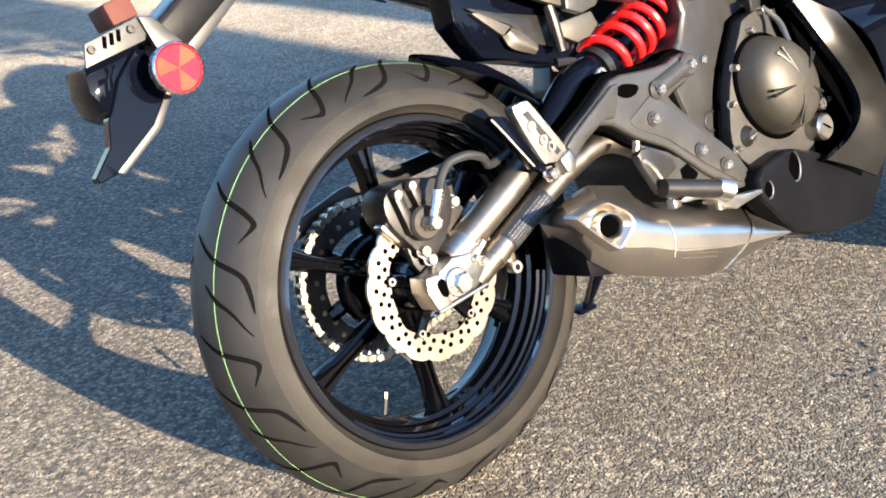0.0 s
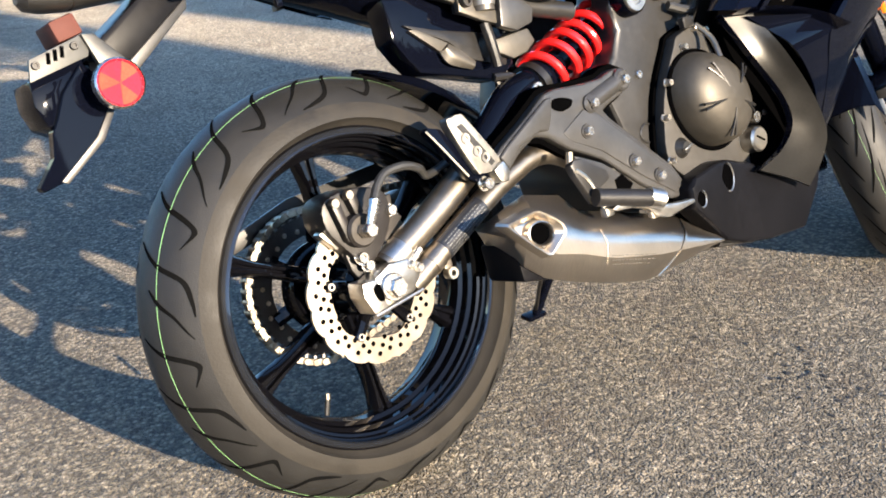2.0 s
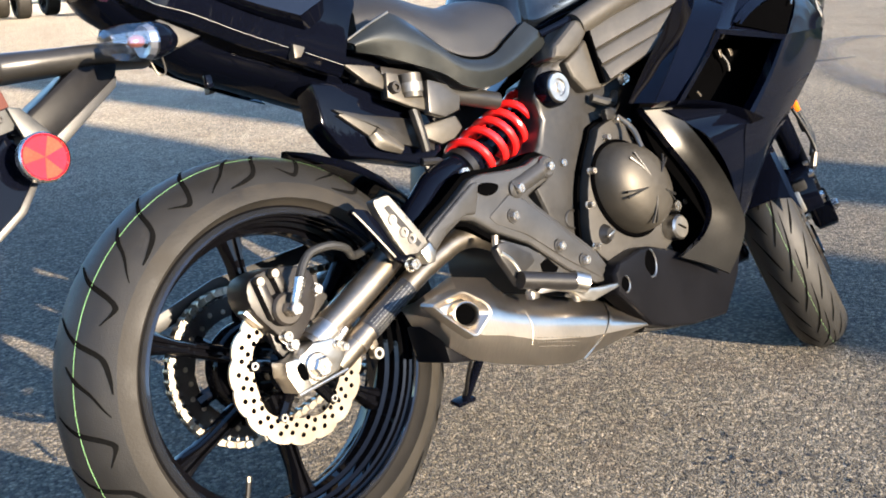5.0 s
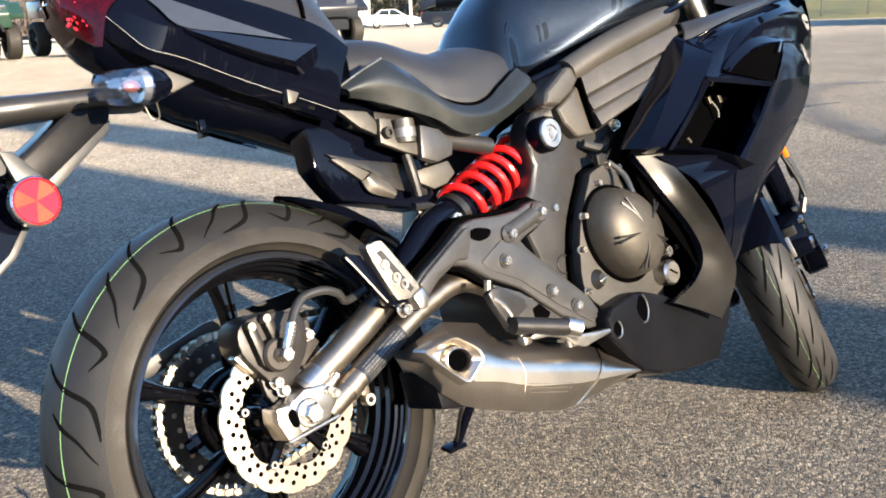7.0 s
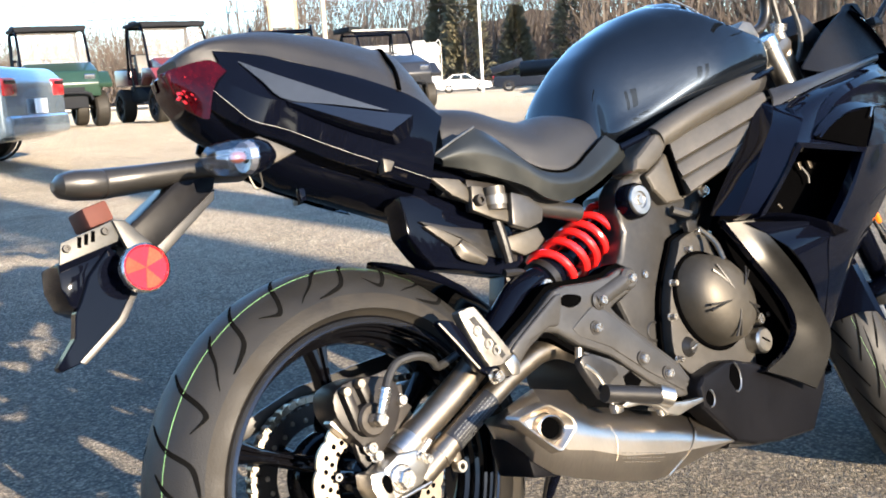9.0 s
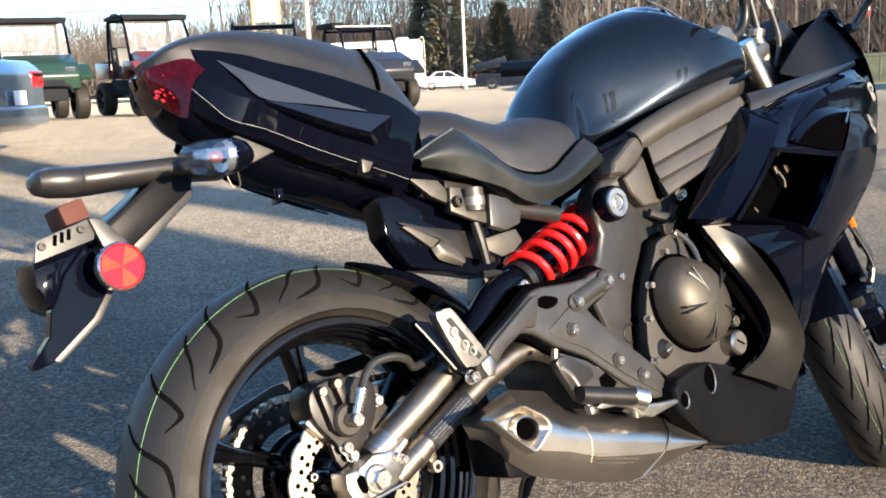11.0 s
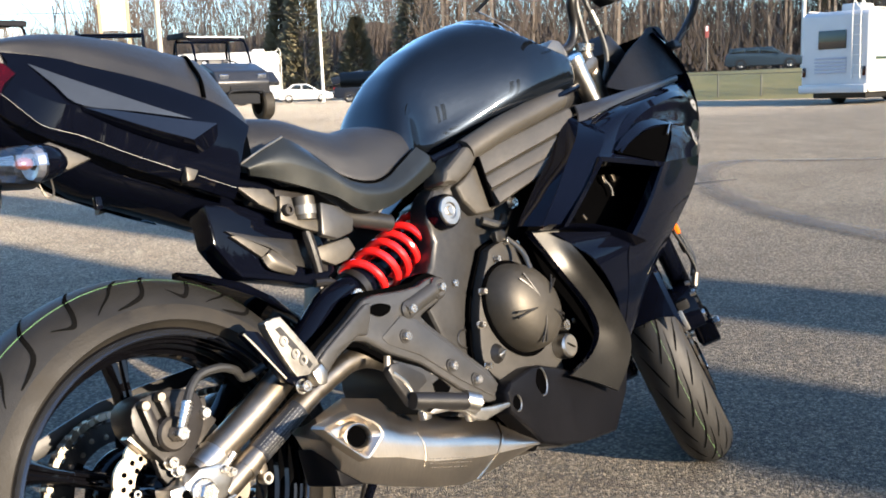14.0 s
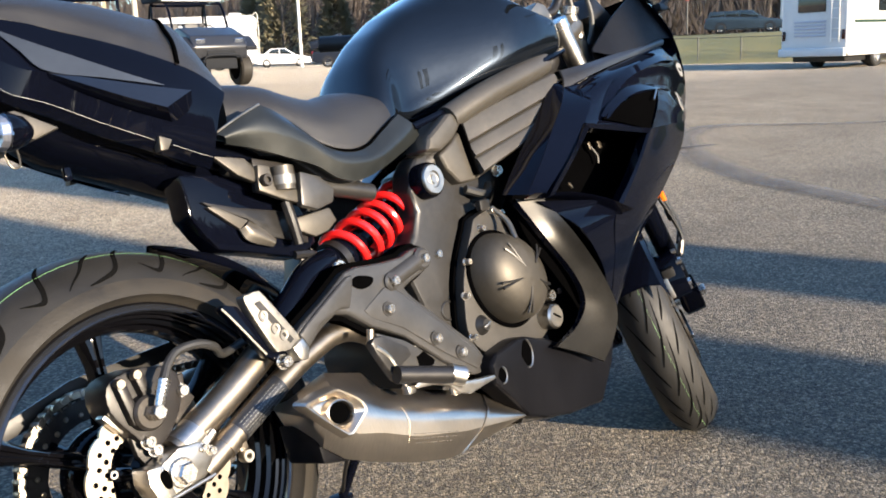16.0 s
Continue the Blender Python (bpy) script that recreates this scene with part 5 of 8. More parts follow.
# ---- tail
cowl = [
    [(-0.112, -0.060, 0.943), (-0.075, -0.074, 0.935), (-0.041, -0.086, 0.925), (-0.013, -0.094, 0.914), (0.063, -0.112, 0.888), (0.134, -0.127, 0.857), (0.174, -0.130, 0.836), (0.209, -0.128, 0.810)],
    [(-0.110, -0.063, 0.937), (-0.077, -0.079, 0.927), (-0.046, -0.092, 0.915), (-0.018, -0.101, 0.903), (0.052, -0.121, 0.875), (0.121, -0.135, 0.844), (0.162, -0.137, 0.823), (0.200, -0.134, 0.799)],
    [(-0.107, -0.066, 0.928), (-0.079, -0.083, 0.917), (-0.051, -0.096, 0.900), (-0.025, -0.105, 0.886), (0.036, -0.127, 0.853), (0.102, -0.141, 0.823), (0.147, -0.142, 0.804), (0.186, -0.138, 0.783)],
    [(-0.120, -0.072, 0.902), (-0.102, -0.090, 0.883), (-0.073, -0.106, 0.862), (-0.043, -0.116, 0.851), (0.024, -0.132, 0.820), (0.097, -0.141, 0.787), (0.133, -0.141, 0.771), (0.172, -0.138, 0.752)],
    [(-0.130, -0.073, 0.885), (-0.110, -0.086, 0.856), (-0.092, -0.095, 0.833), (-0.050, -0.107, 0.814), (0.006, -0.120, 0.784), (0.075, -0.127, 0.753), (0.119, -0.128, 0.735), (0.166, -0.126, 0.718)],
    [(-0.135, -0.060, 0.866), (-0.113, -0.072, 0.842), (-0.089, -0.085, 0.822), (-0.048, -0.096, 0.801), (0.008, -0.106, 0.770), (0.078, -0.112, 0.740), (0.121, -0.112, 0.722), (0.167, -0.110, 0.705)]]


def side_patch(name, rails, s, material, label="", thick=0.002, n=16, sharp=32):
    return add(name, patch([[(x, s * y, z) for x, y, z in r] for r in rails], thick, n), material, label, sharp=sharp)


for s in (1, -1):
    add("tail_cowl", patch([[(x, s * y, z) for x, y, z in (r if s > 0 else r[2:])] for r in cowl], 0.004, 36), GLOSS, "gloss black angular tail cowl" if s > 0 else "", sharp=18)
    grey_top = [(-0.087, -0.0815, 0.921), (-0.047, -0.1025, 0.895), (0.000, -0.1195, 0.870), (0.049, -0.1345, 0.845), (0.100, -0.1445, 0.823)]
    grey_low = [(-0.087, -0.0815, 0.920), (-0.070, -0.1030, 0.887), (-0.049, -0.1190, 0.855), (0.020, -0.1345, 0.839), (0.100, -0.1445, 0.8225)]
    fin_top = [(-0.046, -0.1185, 0.853), (0.011, -0.1345, 0.838), (0.074, -0.1460, 0.823), (0.137, -0.1500, 0.812)]
    fin_low = [(-0.047, -0.1190, 0.852), (-0.009, -0.1400, 0.829), (0.036, -0.1540, 0.807), (0.084, -0.1620, 0.789)]
    fin_under = [(-0.045, -0.1150, 0.846), (-0.005, -0.1280, 0.820), (0.043, -0.1370, 0.796), (0.102, -0.1400, 0.773)]
    end_top = [(0.137, -0.150, 0.812), (0.118, -0.155, 0.803), (0.100, -0.159, 0.795), (0.084, -0.162, 0.789)]
    end_low = [(0.140, -0.139, 0.790), (0.132, -0.140, 0.783), (0.120, -0.140, 0.777), (0.102, -0.140, 0.773)]
    side_patch("tail_panel", (grey_top, grey_low), s, GREY_PANEL, "grey metallic tail side panel" if s > 0 else "")
    side_patch("tail_fin", (fin_top, fin_low), s, FIN_SHEEN, "black blade under the side panel, sky sheen in its colour" if s > 0 else "")
    side_patch("tail_fin", (fin_low, fin_under), s, GLOSS)
    side_patch("tail_fin", (end_top, end_low), s, GLOSS, n=10)
    for line in () if s < 0 else ([(-0.131, -0.0755, 0.886), (-0.111, -0.0885, 0.856), (-0.093, -0.0975, 0.834), (-0.051, -0.1095, 0.815), (0.005, -0.1225, 0.784), (0.073, -0.1295, 0.753)], [(0.100, -0.1305, 0.743), (0.162, -0.1285, 0.719)]):
        add("pinstripe", tube([(x, s * y, z) for x, y, z in line], 0.00024, 6, n=40), WHITE_LINE, "thin pale pinstripe")
    add("cowl_tab", prism([(0.080, 0.757), (0.100, 0.750), (0.090, 0.737), (0.078, 0.736)], s * -0.134, s * -0.118, 0.002), RIB)
    lamp = add("tail_lamp_side", patch([[(x, s * y, z) for x, y, z in r] for r in (
        [(-0.173, -0.012, 0.926), (-0.156, -0.036, 0.928), (-0.119, -0.061, 0.930), (-0.106, -0.0785, 0.909)],
        [(-0.170, -0.014, 0.908), (-0.158, -0.046, 0.902), (-0.139, -0.067, 0.897), (-0.128, -0.0785, 0.889)],
        [(-0.161, -0.014, 0.892), (-0.158, -0.036, 0.873), (-0.146, -0.058, 0.852), (-0.140, -0.068, 0.847)])[:3 if s > 0 else 2]], 0.004, 14, 10), RED_LENS, "dark red faceted tail lamp" if s > 0 else "")
    # small bright red chips painted as glints in the lens
    rt = random.Random(3)
    for k in range(26 if s > 0 else 0):
        u, v = rt.uniform(0.1, 0.74), rt.uniform(0.15, 0.8)
        q = Vector((-0.165 + 0.05 * u - 0.008 * v, s * (-0.030 - 0.046 * u - 0.004), 0.922 - 0.055 * v - 0.006 * u))
        add("lamp_glint", box(0.005, 0.002, 0.004, Matrix.Translation(q) @ Matrix.Rotation(rt.uniform(0, 3), 4, "Y") @ Matrix.Rotation(s * radians(-42), 4, "Z"), 0.0006), LENS_GLINT, "", lamp)
add("tail_lamp", prism([(-0.171, 0.925), (-0.140, 0.931), (-0.120, 0.929), (-0.120, 0.860), (-0.150, 0.868), (-0.164, 0.892)], -0.030, 0.030, 0.006, 3), RED_LENS)
# undertail and mudguard
ut = bmesh.new()
UX = [(-0.152, 0.895, 0.866, 0.050), (-0.132, 0.875, 0.838, 0.068), (-0.080, 0.85, 0.797, 0.084), (-0.025, 0.82, 0.753, 0.092), (0.061, 0.79, 0.720, 0.110), (0.131, 0.76, 0.692, 0.112), (0.22, 0.74, 0.655, 0.112), (0.31, 0.70, 0.642, 0.105), (0.40, 0.66, 0.62, 0.09)]
keel = ((-1, 1), (-1, 0.90), (-0.92, 0.62), (-0.62, 0.24), (-0.2, 0), (0.2, 0), (0.62, 0.32), (0.92, 0.70), (1, 0.92), (1, 1))
rings(ut, [[Vector((x, u * w * 0.9, zl + (zt - zl) * v)) for u, v in keel] for x, zt, zl, w in UX])
add("undertail", ut, GLOSS, "matt black plastic undertail")
mg = add("inner_mudguard", prism([(0.128, 0.706), (0.130, 0.672), (0.130, 0.643), (0.150, 0.611), (0.167, 0.589), (0.235, 0.572), (0.314, 0.550), (0.352, 0.569), (0.330, 0.660), (0.250, 0.690)], -0.088, -0.040, 0.005), GLOSS, "black inner mudguard")
add("mudguard_panel", prism([(0.156, 0.653), (0.170, 0.652), (0.224, 0.623), (0.206, 0.612)], -0.096, -0.084, 0.002), RIB, "", mg)
add("mudguard_panel", patch([[(0.222, -0.099, 0.622), (0.242, -0.102, 0.606), (0.264, -0.100, 0.587)], [(0.212, -0.1040, 0.616), (0.226, -0.1060, 0.600), (0.258, -0.104, 0.581)], [(0.203, -0.097, 0.612), (0.214, -0.100, 0.592), (0.257, -0.097, 0.576)]], 0.004, 10, 8), RIB, "", mg)
add("mudguard_fold", prism([(0.150, 0.662), (0.210, 0.645), (0.290, 0.628), (0.340, 0.600), (0.330, 0.570), (0.266, 0.590), (0.226, 0.624), (0.160, 0.655)], -0.094, -0.086, 0.003), PLASTIC, "", mg)
add("hugger_stay", tube([(0.300, -0.09, 0.556), (0.330, -0.092, 0.552), (0.360, -0.085, 0.540)], 0.007, 8), PLASTIC, "", mg)
add("subframe_rail", tube([(0.20, -0.10, 0.708), (0.30, -0.106, 0.672), (0.47, -0.115, 0.628)], 0.015, 12), FRAME_PAINT)
add("subframe_plate", prism([(0.168, 0.722), (0.224, 0.713), (0.242, 0.690), (0.240, 0.672), (0.205, 0.690)], -0.120, -0.108, 0.003), RIB, "bronze-grey subframe plate")
rb = add("reservoir_bracket", prism([(0.238, 0.700), (0.260, 0.696), (0.262, 0.664), (0.311, 0.652), (0.307, 0.631), (0.270, 0.644), (0.231, 0.662)], -0.128, -0.116, 0.003), RIB, "bronze-grey bracket on the subframe")
add("bracket_back", prism([(0.240, 0.712), (0.318, 0.694), (0.312, 0.640), (0.236, 0.662)], -0.116, -0.104, 0.002), CALIPER, "", rb)
add("reservoir_clamp", tube([(0.279, -0.126, 0.656), (0.283, -0.126, 0.692)], 0.0175, 24), RIB, "", rb)
add("clamp_band", tube([(0.2800, -0.126, 0.664), (0.2815, -0.126, 0.678)], 0.0190, 24), CAST_GREY, "", rb)
add("reservoir_bolt", bolt(0.244, -0.129, 0.675, 0.0095, 0.009), CALIPER_FACE, "", rb)
add("subframe_cover", prism([(0.307, 0.680), (0.345, 0.668), (0.370, 0.645), (0.362, 0.624), (0.328, 0.617), (0.297, 0.628)], -0.138, -0.122, 0.004), PLATE_PAINT, "satin grey subframe cover")
add("stay_rod", tube([(0.288, -0.112, 0.640), (0.291, -0.114, 0.610), (0.296, -0.112, 0.572)], 0.0085, 10), PLASTIC)
add("lower_panel", prism([(0.306, 0.612), (0.378, 0.618), (0.388, 0.596), (0.366, 0.582), (0.337, 0.577), (0.302, 0.594)], -0.108, -0.096, 0.003), RIB, "bronze-grey lower subframe gusset")
# plate holder
fb = bmesh.new()
loops = []
for x, z, hh, hw in ((-0.085, 0.786, 0.020, 0.030), (-0.16, 0.787, 0.016, 0.034), (-0.235, 0.785, 0.0175, 0.034), (-0.284, 0.784, 0.019, 0.032), (-0.286, 0.784, 0.0175, 0.031), (-0.289, 0.784, 0.019, 0.032), (-0.32, 0.786, 0.0185, 0.030), (-0.337, 0.787, 0.0145, 0.024), (-0.345, 0.787, 0.006, 0.010)):
    loops.append([Vector((x, -0.018 + hw * math.copysign(abs(math.cos(a)) ** 0.8, math.cos(a)), z + hh * math.copysign(abs(math.sin(a)) ** 0.8, math.sin(a)))) for a in (2 * math.pi * k / 20 for k in range(20))])
rings(fb, loops)
add("plate_lamp_carrier", fb, FRAME_PAINT, "long black plastic plate lamp carrier")
add("plate_arm", prism([(-0.128, 0.790), (-0.165, 0.792), (-0.262, 0.728), (-0.295, 0.700), (-0.262, 0.690), (-0.228, 0.690), (-0.142, 0.752)], -0.040, 0.040, 0.006), COWL, "black plastic plate holder arm")
add("plate_arm_edge", prism([(-0.142, 0.757), (-0.146, 0.742), (-0.262, 0.655), (-0.276, 0.665)], -0.044, -0.036, 0.001), FRAME_PAINT)
flap = [(-0.330, 0.668), (-0.346, 0.638), (-0.355, 0.626), (-0.362, 0.596), (-0.389, 0.565), (-0.385, 0.559), (-0.361, 0.565), (-0.303, 0.606), (-0.277, 0.640), (-0.270, 0.668), (-0.298, 0.700)]
add("rear_flap", prism(flap, -0.038, -0.018, 0.0015, 1), GLOSS, "black angular rear mud flap", sharp=15)
add("flap_web", prism([(-0.362, 0.690), (-0.364, 0.660), (-0.356, 0.634), (-0.337, 0.622), (-0.300, 0.650), (-0.284, 0.696), (-0.292, 0.712)], -0.030, 0.045, 0.004, 2), GLOSS)
add("flap_edge", prism([(-0.363, 0.567), (-0.356, 0.562), (-0.298, 0.603), (-0.272, 0.640), (-0.2785, 0.644), (-0.306, 0.609)], -0.041, -0.036, 0.001), FRAME_PAINT)
pb = add("plate_bracket", prism([(-0.365, 0.711), (-0.296, 0.730), (-0.288, 0.726), (-0.296, 0.703), (-0.371, 0.685)], -0.066, -0.060, 0.001), BRACKET, "slotted bare metal plate bracket")
add("bracket_ear", prism([(-0.300, 0.730), (-0.284, 0.728), (-0.252, 0.690), (-0.270, 0.668), (-0.288, 0.690)], -0.072, -0.062, 0.003), BRACKET)
for i in range(3):
    add("bracket_slot", box(0.0048, 0.002, 0.0135, Matrix.Translation((-0.343 + 0.0088 * i, -0.0668, 0.7085 + 0.0024 * i)) @ Matrix.Rotation(radians(12), 4, "Y"), 0.001), DARK_HOLE, "", pb)
for x, z in ((-0.360, 0.703), (-0.310, 0.7175)):
    add("bracket_bolt", bolt(x, -0.067, z, 0.0050, 0.004), CALIPER, "", pb)
rf = add("side_reflector", lathe([(0.0, -0.006), (0.026, -0.006), (0.028, -0.004)], 36, (-0.274, -0.076, 0.664)), REFLECT_RED, "round red reflector")
add("reflector_rim", lathe([(0.027, 0.006), (0.027, -0.005), (0.0285, -0.008), (0.031, -0.006), (0.031, 0.006), (0, 0.006)], 36, (-0.274, -0.076, 0.664)), CHROME, "", rf)
for k in range(3):
    a = radians(20 + 120 * k)
    w = bmesh.new()
    vs = [w.verts.new((-0.274, -0.0825, 0.664))] + [w.verts.new((-0.274 + 0.026 * math.cos(a + radians(10 * i)), -0.0825, 0.664 + 0.026 * math.sin(a + radians(10 * i)))) for i in range(6)]
    for i in range(1, 6):
        w.faces.new((vs[0], vs[i], vs[i + 1]))
    add("reflector_segment", w, REFLECT_AMBER, "", rf)
add("small_red_lamp", box(0.034, 0.06, 0.027, Matrix.Translation((-0.300, 0.0, 0.745)) @ Matrix.Rotation(radians(-14), 4, "Y"), 0.004), mat("dull_red_plastic", (0.065, 0.024, 0.019), 0.6, vary=0.2, spec=0.1), "dull red number plate reflector")


def signal(s):
    # dark plastic stem given the bronze paint to stand in for sun glare
    st = add("signal_stem", prism([(-0.135, 0.800), (-0.112, 0.805), (-0.058, 0.779), (-0.095, 0.766), (-0.135, 0.776)], s * 0.105, s * 0.140, 0.006), RIB, "tapered turn signal stem")
    def oval(x, ry, rz, dy=0.0, dz=0.0, n=10):
        return [Vector((x, s * (0.172 + dy + ry * math.cos(a)), 0.772 + dz + rz * math.sin(a))) for a in (2 * math.pi * (k + 0.5) / n for k in range(n))]
    lens = bmesh.new()
    rings(lens, [oval(-0.210, 0.010, 0.008, -0.004, 0.004), oval(-0.204, 0.020, 0.015, -0.002, 0.003), oval(-0.190, 0.027, 0.021, 0.0, 0.001), oval(-0.170, 0.029, 0.0235), oval(-0.150, 0.029, 0.0235)])
    add("signal_lens", lens, LENS_CLEAR, "clear faceted turn signal lens", st, 12).visible_shadow = False
    bowl = bmesh.new()
    rings(bowl, [oval(-0.152, 0.027, 0.0215, n=14), oval(-0.160, 0.024, 0.019, n=14), oval(-0.156, 0.010, 0.008, n=14)], caps=False)
    add("signal_reflector", bowl, LENS_FROST, "", st, 20)
    bulb = bmesh.new()
    bmesh.ops.create_icosphere(bulb, subdivisions=2, radius=1.0)
    bmesh.ops.transform(bulb, matrix=Matrix.Translation((-0.170, s * 0.178, 0.772)) @ Matrix.Diagonal((0.012, 0.007, 0.008, 1)), verts=bulb.verts)
    add("signal_bulb", bulb, BULB, "amber bulb", st)
    h = bmesh.new()
    loops = []
    for x, r in ((-0.153, 0.024), (-0.140, 0.025), (-0.122, 0.020), (-0.110, 0.010)):
        loops.append([Vector((x, s * (0.168 - 0.25 * (x + 0.153)) + 1.2 * r * math.cos(a), 0.774 + 0.92 * r * math.sin(a))) for a in (2 * math.pi * k / 20 for k in range(20))])
    rings(h, loops)
    add("signal_housing", h, GLOSS, "", st)


signal(-1)
add("helmet_hook", tube([(-0.130, -0.118, 0.768), (-0.124, -0.120, 0.742), (-0.116, -0.120, 0.738), (-0.110, -0.118, 0.745), (-0.108, -0.112, 0.772)], 0.0013, 6), RIB, "thin wire hook")
add("tie_hook", box(0.010, 0.010, 0.018, Matrix.Translation((-0.040, -0.092, 0.726)), 0.003), GLOSS)

# ---- fairing
def both(name, rails, material, label="", thick=0.004, n=18, rows=0, sharp=32):
    for s in (1, -1):
        add(name, patch([[(x, s * y, z) for x, y, z in r] for r in rails], thick, n, rows), material, label if s > 0 else "", sharp=sharp)


both("fairing_rear_strip", [[(0.985, -0.205, 0.768), (0.905, -0.240, 0.722), (0.825, -0.258, 0.672), (0.760, -0.264, 0.618), (0.700, -0.262, 0.566)],
                            [(1.020, -0.232, 0.755), (0.960, -0.270, 0.715), (0.895, -0.284, 0.672), (0.810, -0.288, 0.615), (0.722, -0.284, 0.560)]], FAIRING, "gloss black fairing edge")
both("fairing_inner", [[(0.960, -0.188, 0.772), (0.870, -0.205, 0.706), (0.780, -0.216, 0.648), (0.730, -0.220, 0.612), (0.680, -0.226, 0.575)],
                       [(0.985, -0.204, 0.768), (0.905, -0.239, 0.722), (0.825, -0.257, 0.672), (0.760, -0.263, 0.618), (0.700, -0.261, 0.566)]], FAIRING, "gloss black inner fairing panel")
both("fairing_infill", [[(0.738, -0.252, 0.551), (0.774, -0.273, 0.515), (0.808, -0.289, 0.478), (0.868, -0.276, 0.400), (0.898, -0.249, 0.33)],
                        [(0.850, -0.293, 0.530), (0.955, -0.291, 0.508), (0.931, -0.289, 0.49), (0.924, -0.271, 0.41), (0.908, -0.249, 0.33)]], GLOSS, "")
both("fairing_upper", [[(0.965, -0.214, 0.750), (1.08, -0.231, 0.776), (1.25, -0.219, 0.805), (1.44, -0.190, 0.833), (1.605, -0.152, 0.840)],
                       [(0.965, -0.248, 0.735), (1.09, -0.262, 0.760), (1.25, -0.252, 0.786), (1.44, -0.212, 0.795), (1.615, -0.156, 0.790)],
                       [(0.905, -0.276, 0.682), (1.04, -0.268, 0.712), (1.22, -0.255, 0.738), (1.42, -0.218, 0.750), (1.60, -0.162, 0.742)],
                       [(0.895, -0.285, 0.670), (1.02, -0.284, 0.655), (1.148, -0.279, 0.638), (1.35, -0.236, 0.672), (1.56, -0.170, 0.700)]], FAIRING, "gloss black upper side fairing", 0.004, 40, 20, 120)
both("fairing_crease", [[(0.944, -0.266, 0.676), (1.003, -0.2665, 0.714), (1.086, -0.267, 0.757), (1.20, -0.260, 0.784), (1.33, -0.241, 0.802), (1.45, -0.212, 0.806)],
                        [(0.955, -0.283, 0.668), (1.012, -0.279, 0.702), (1.092, -0.277, 0.744), (1.20, -0.270, 0.770), (1.33, -0.251, 0.788), (1.45, -0.220, 0.792)]], FAIRING, "", 0.008, 26)
both("fairing_crease", [[(0.965, -0.282, 0.682), (1.010, -0.280, 0.706), (1.100, -0.277, 0.734), (1.225, -0.262, 0.736), (1.36, -0.232, 0.732)],
                        [(0.975, -0.291, 0.674), (1.020, -0.290, 0.694), (1.105, -0.287, 0.718), (1.225, -0.272, 0.724), (1.36, -0.240, 0.722)]], FAIRING, "", 0.008, 24)
# near-black skin on the fairing stands in for the shade inside its vent
both("vent_shade", [[(0.960, -0.2885, 0.676), (1.03, -0.286, 0.697), (1.12, -0.2815, 0.715), (1.255, -0.2655, 0.724)],
                      [(0.962, -0.2890, 0.674), (1.02, -0.2895, 0.664), (1.08, -0.2885, 0.652), (1.145, -0.283, 0.640)]], DARK_HOLE, "near-black sheet standing for shade inside the fairing vent", 0.003, 16)
both("fairing_cheek", [[(1.255, -0.262, 0.726), (1.33, -0.244, 0.724), (1.42, -0.220, 0.720), (1.50, -0.190, 0.715)],
                       [(1.215, -0.276, 0.690), (1.31, -0.262, 0.686), (1.42, -0.230, 0.680), (1.50, -0.196, 0.680)],
                       [(1.150, -0.286, 0.642), (1.27, -0.272, 0.644), (1.40, -0.236, 0.648), (1.49, -0.200, 0.660)]], FAIRING, "gloss black fairing cheek", 0.004, 18, 10)
both("fairing_front", [[(1.148, -0.280, 0.638), (1.040, -0.290, 0.567), (0.931, -0.292, 0.497), (0.922, -0.272, 0.41), (0.908, -0.250, 0.33), (0.868, -0.228, 0.255)],
                       [(1.33, -0.238, 0.665), (1.22, -0.256, 0.570), (1.10, -0.262, 0.495), (1.03, -0.252, 0.415), (0.975, -0.236, 0.335), (0.915, -0.220, 0.262)],
                       [(1.56, -0.170, 0.705), (1.45, -0.198, 0.605), (1.295, -0.207, 0.512), (1.13, -0.210, 0.42), (1.036, -0.205, 0.34), (0.965, -0.198, 0.275)]], GLOSS, "gloss black lower side fairing", 0.004, 26, 12, 40)
both("fairing_front_lip", [[(1.56, -0.170, 0.705), (1.45, -0.198, 0.605), (1.295, -0.207, 0.512), (1.13, -0.210, 0.42), (1.036, -0.205, 0.34), (0.965, -0.198, 0.275)],
                           [(1.46, -0.120, 0.70), (1.38, -0.150, 0.605), (1.24, -0.160, 0.512), (1.09, -0.165, 0.42), (1.00, -0.16, 0.34), (0.93, -0.15, 0.275)]], PLASTIC, "", 0.004, 20)
both("opening_frame", [[(0.725, -0.290, 0.556), (0.81, -0.294, 0.615), (0.893, -0.291, 0.672)], [(0.742, -0.289, 0.556), (0.825, -0.292, 0.612), (0.903, -0.289, 0.662)]], GLOSS, "", 0.03, 12)
both("opening_frame", [[(0.893, -0.291, 0.672), (1.02, -0.290, 0.657), (1.150, -0.284, 0.641)], [(0.903, -0.289, 0.662), (1.02, -0.288, 0.647), (1.142, -0.283, 0.632)]], GLOSS, "", 0.03, 12)
both("opening_frame", [[(1.150, -0.284, 0.641), (1.042, -0.295, 0.568), (0.933, -0.298, 0.497)], [(1.140, -0.281, 0.639), (1.032, -0.292, 0.568), (0.925, -0.294, 0.502)]], GLOSS, "", 0.02, 12)
both("side_fin", [[(0.690, -0.286, 0.566), (0.790, -0.300, 0.552), (0.880, -0.310, 0.526), (0.950, -0.318, 0.494)], [(0.690, -0.262, 0.560), (0.790, -0.268, 0.545), (0.880, -0.272, 0.518), (0.944, -0.290, 0.488)]], FAIRING, "thin black fairing fin", 0.004, 16)
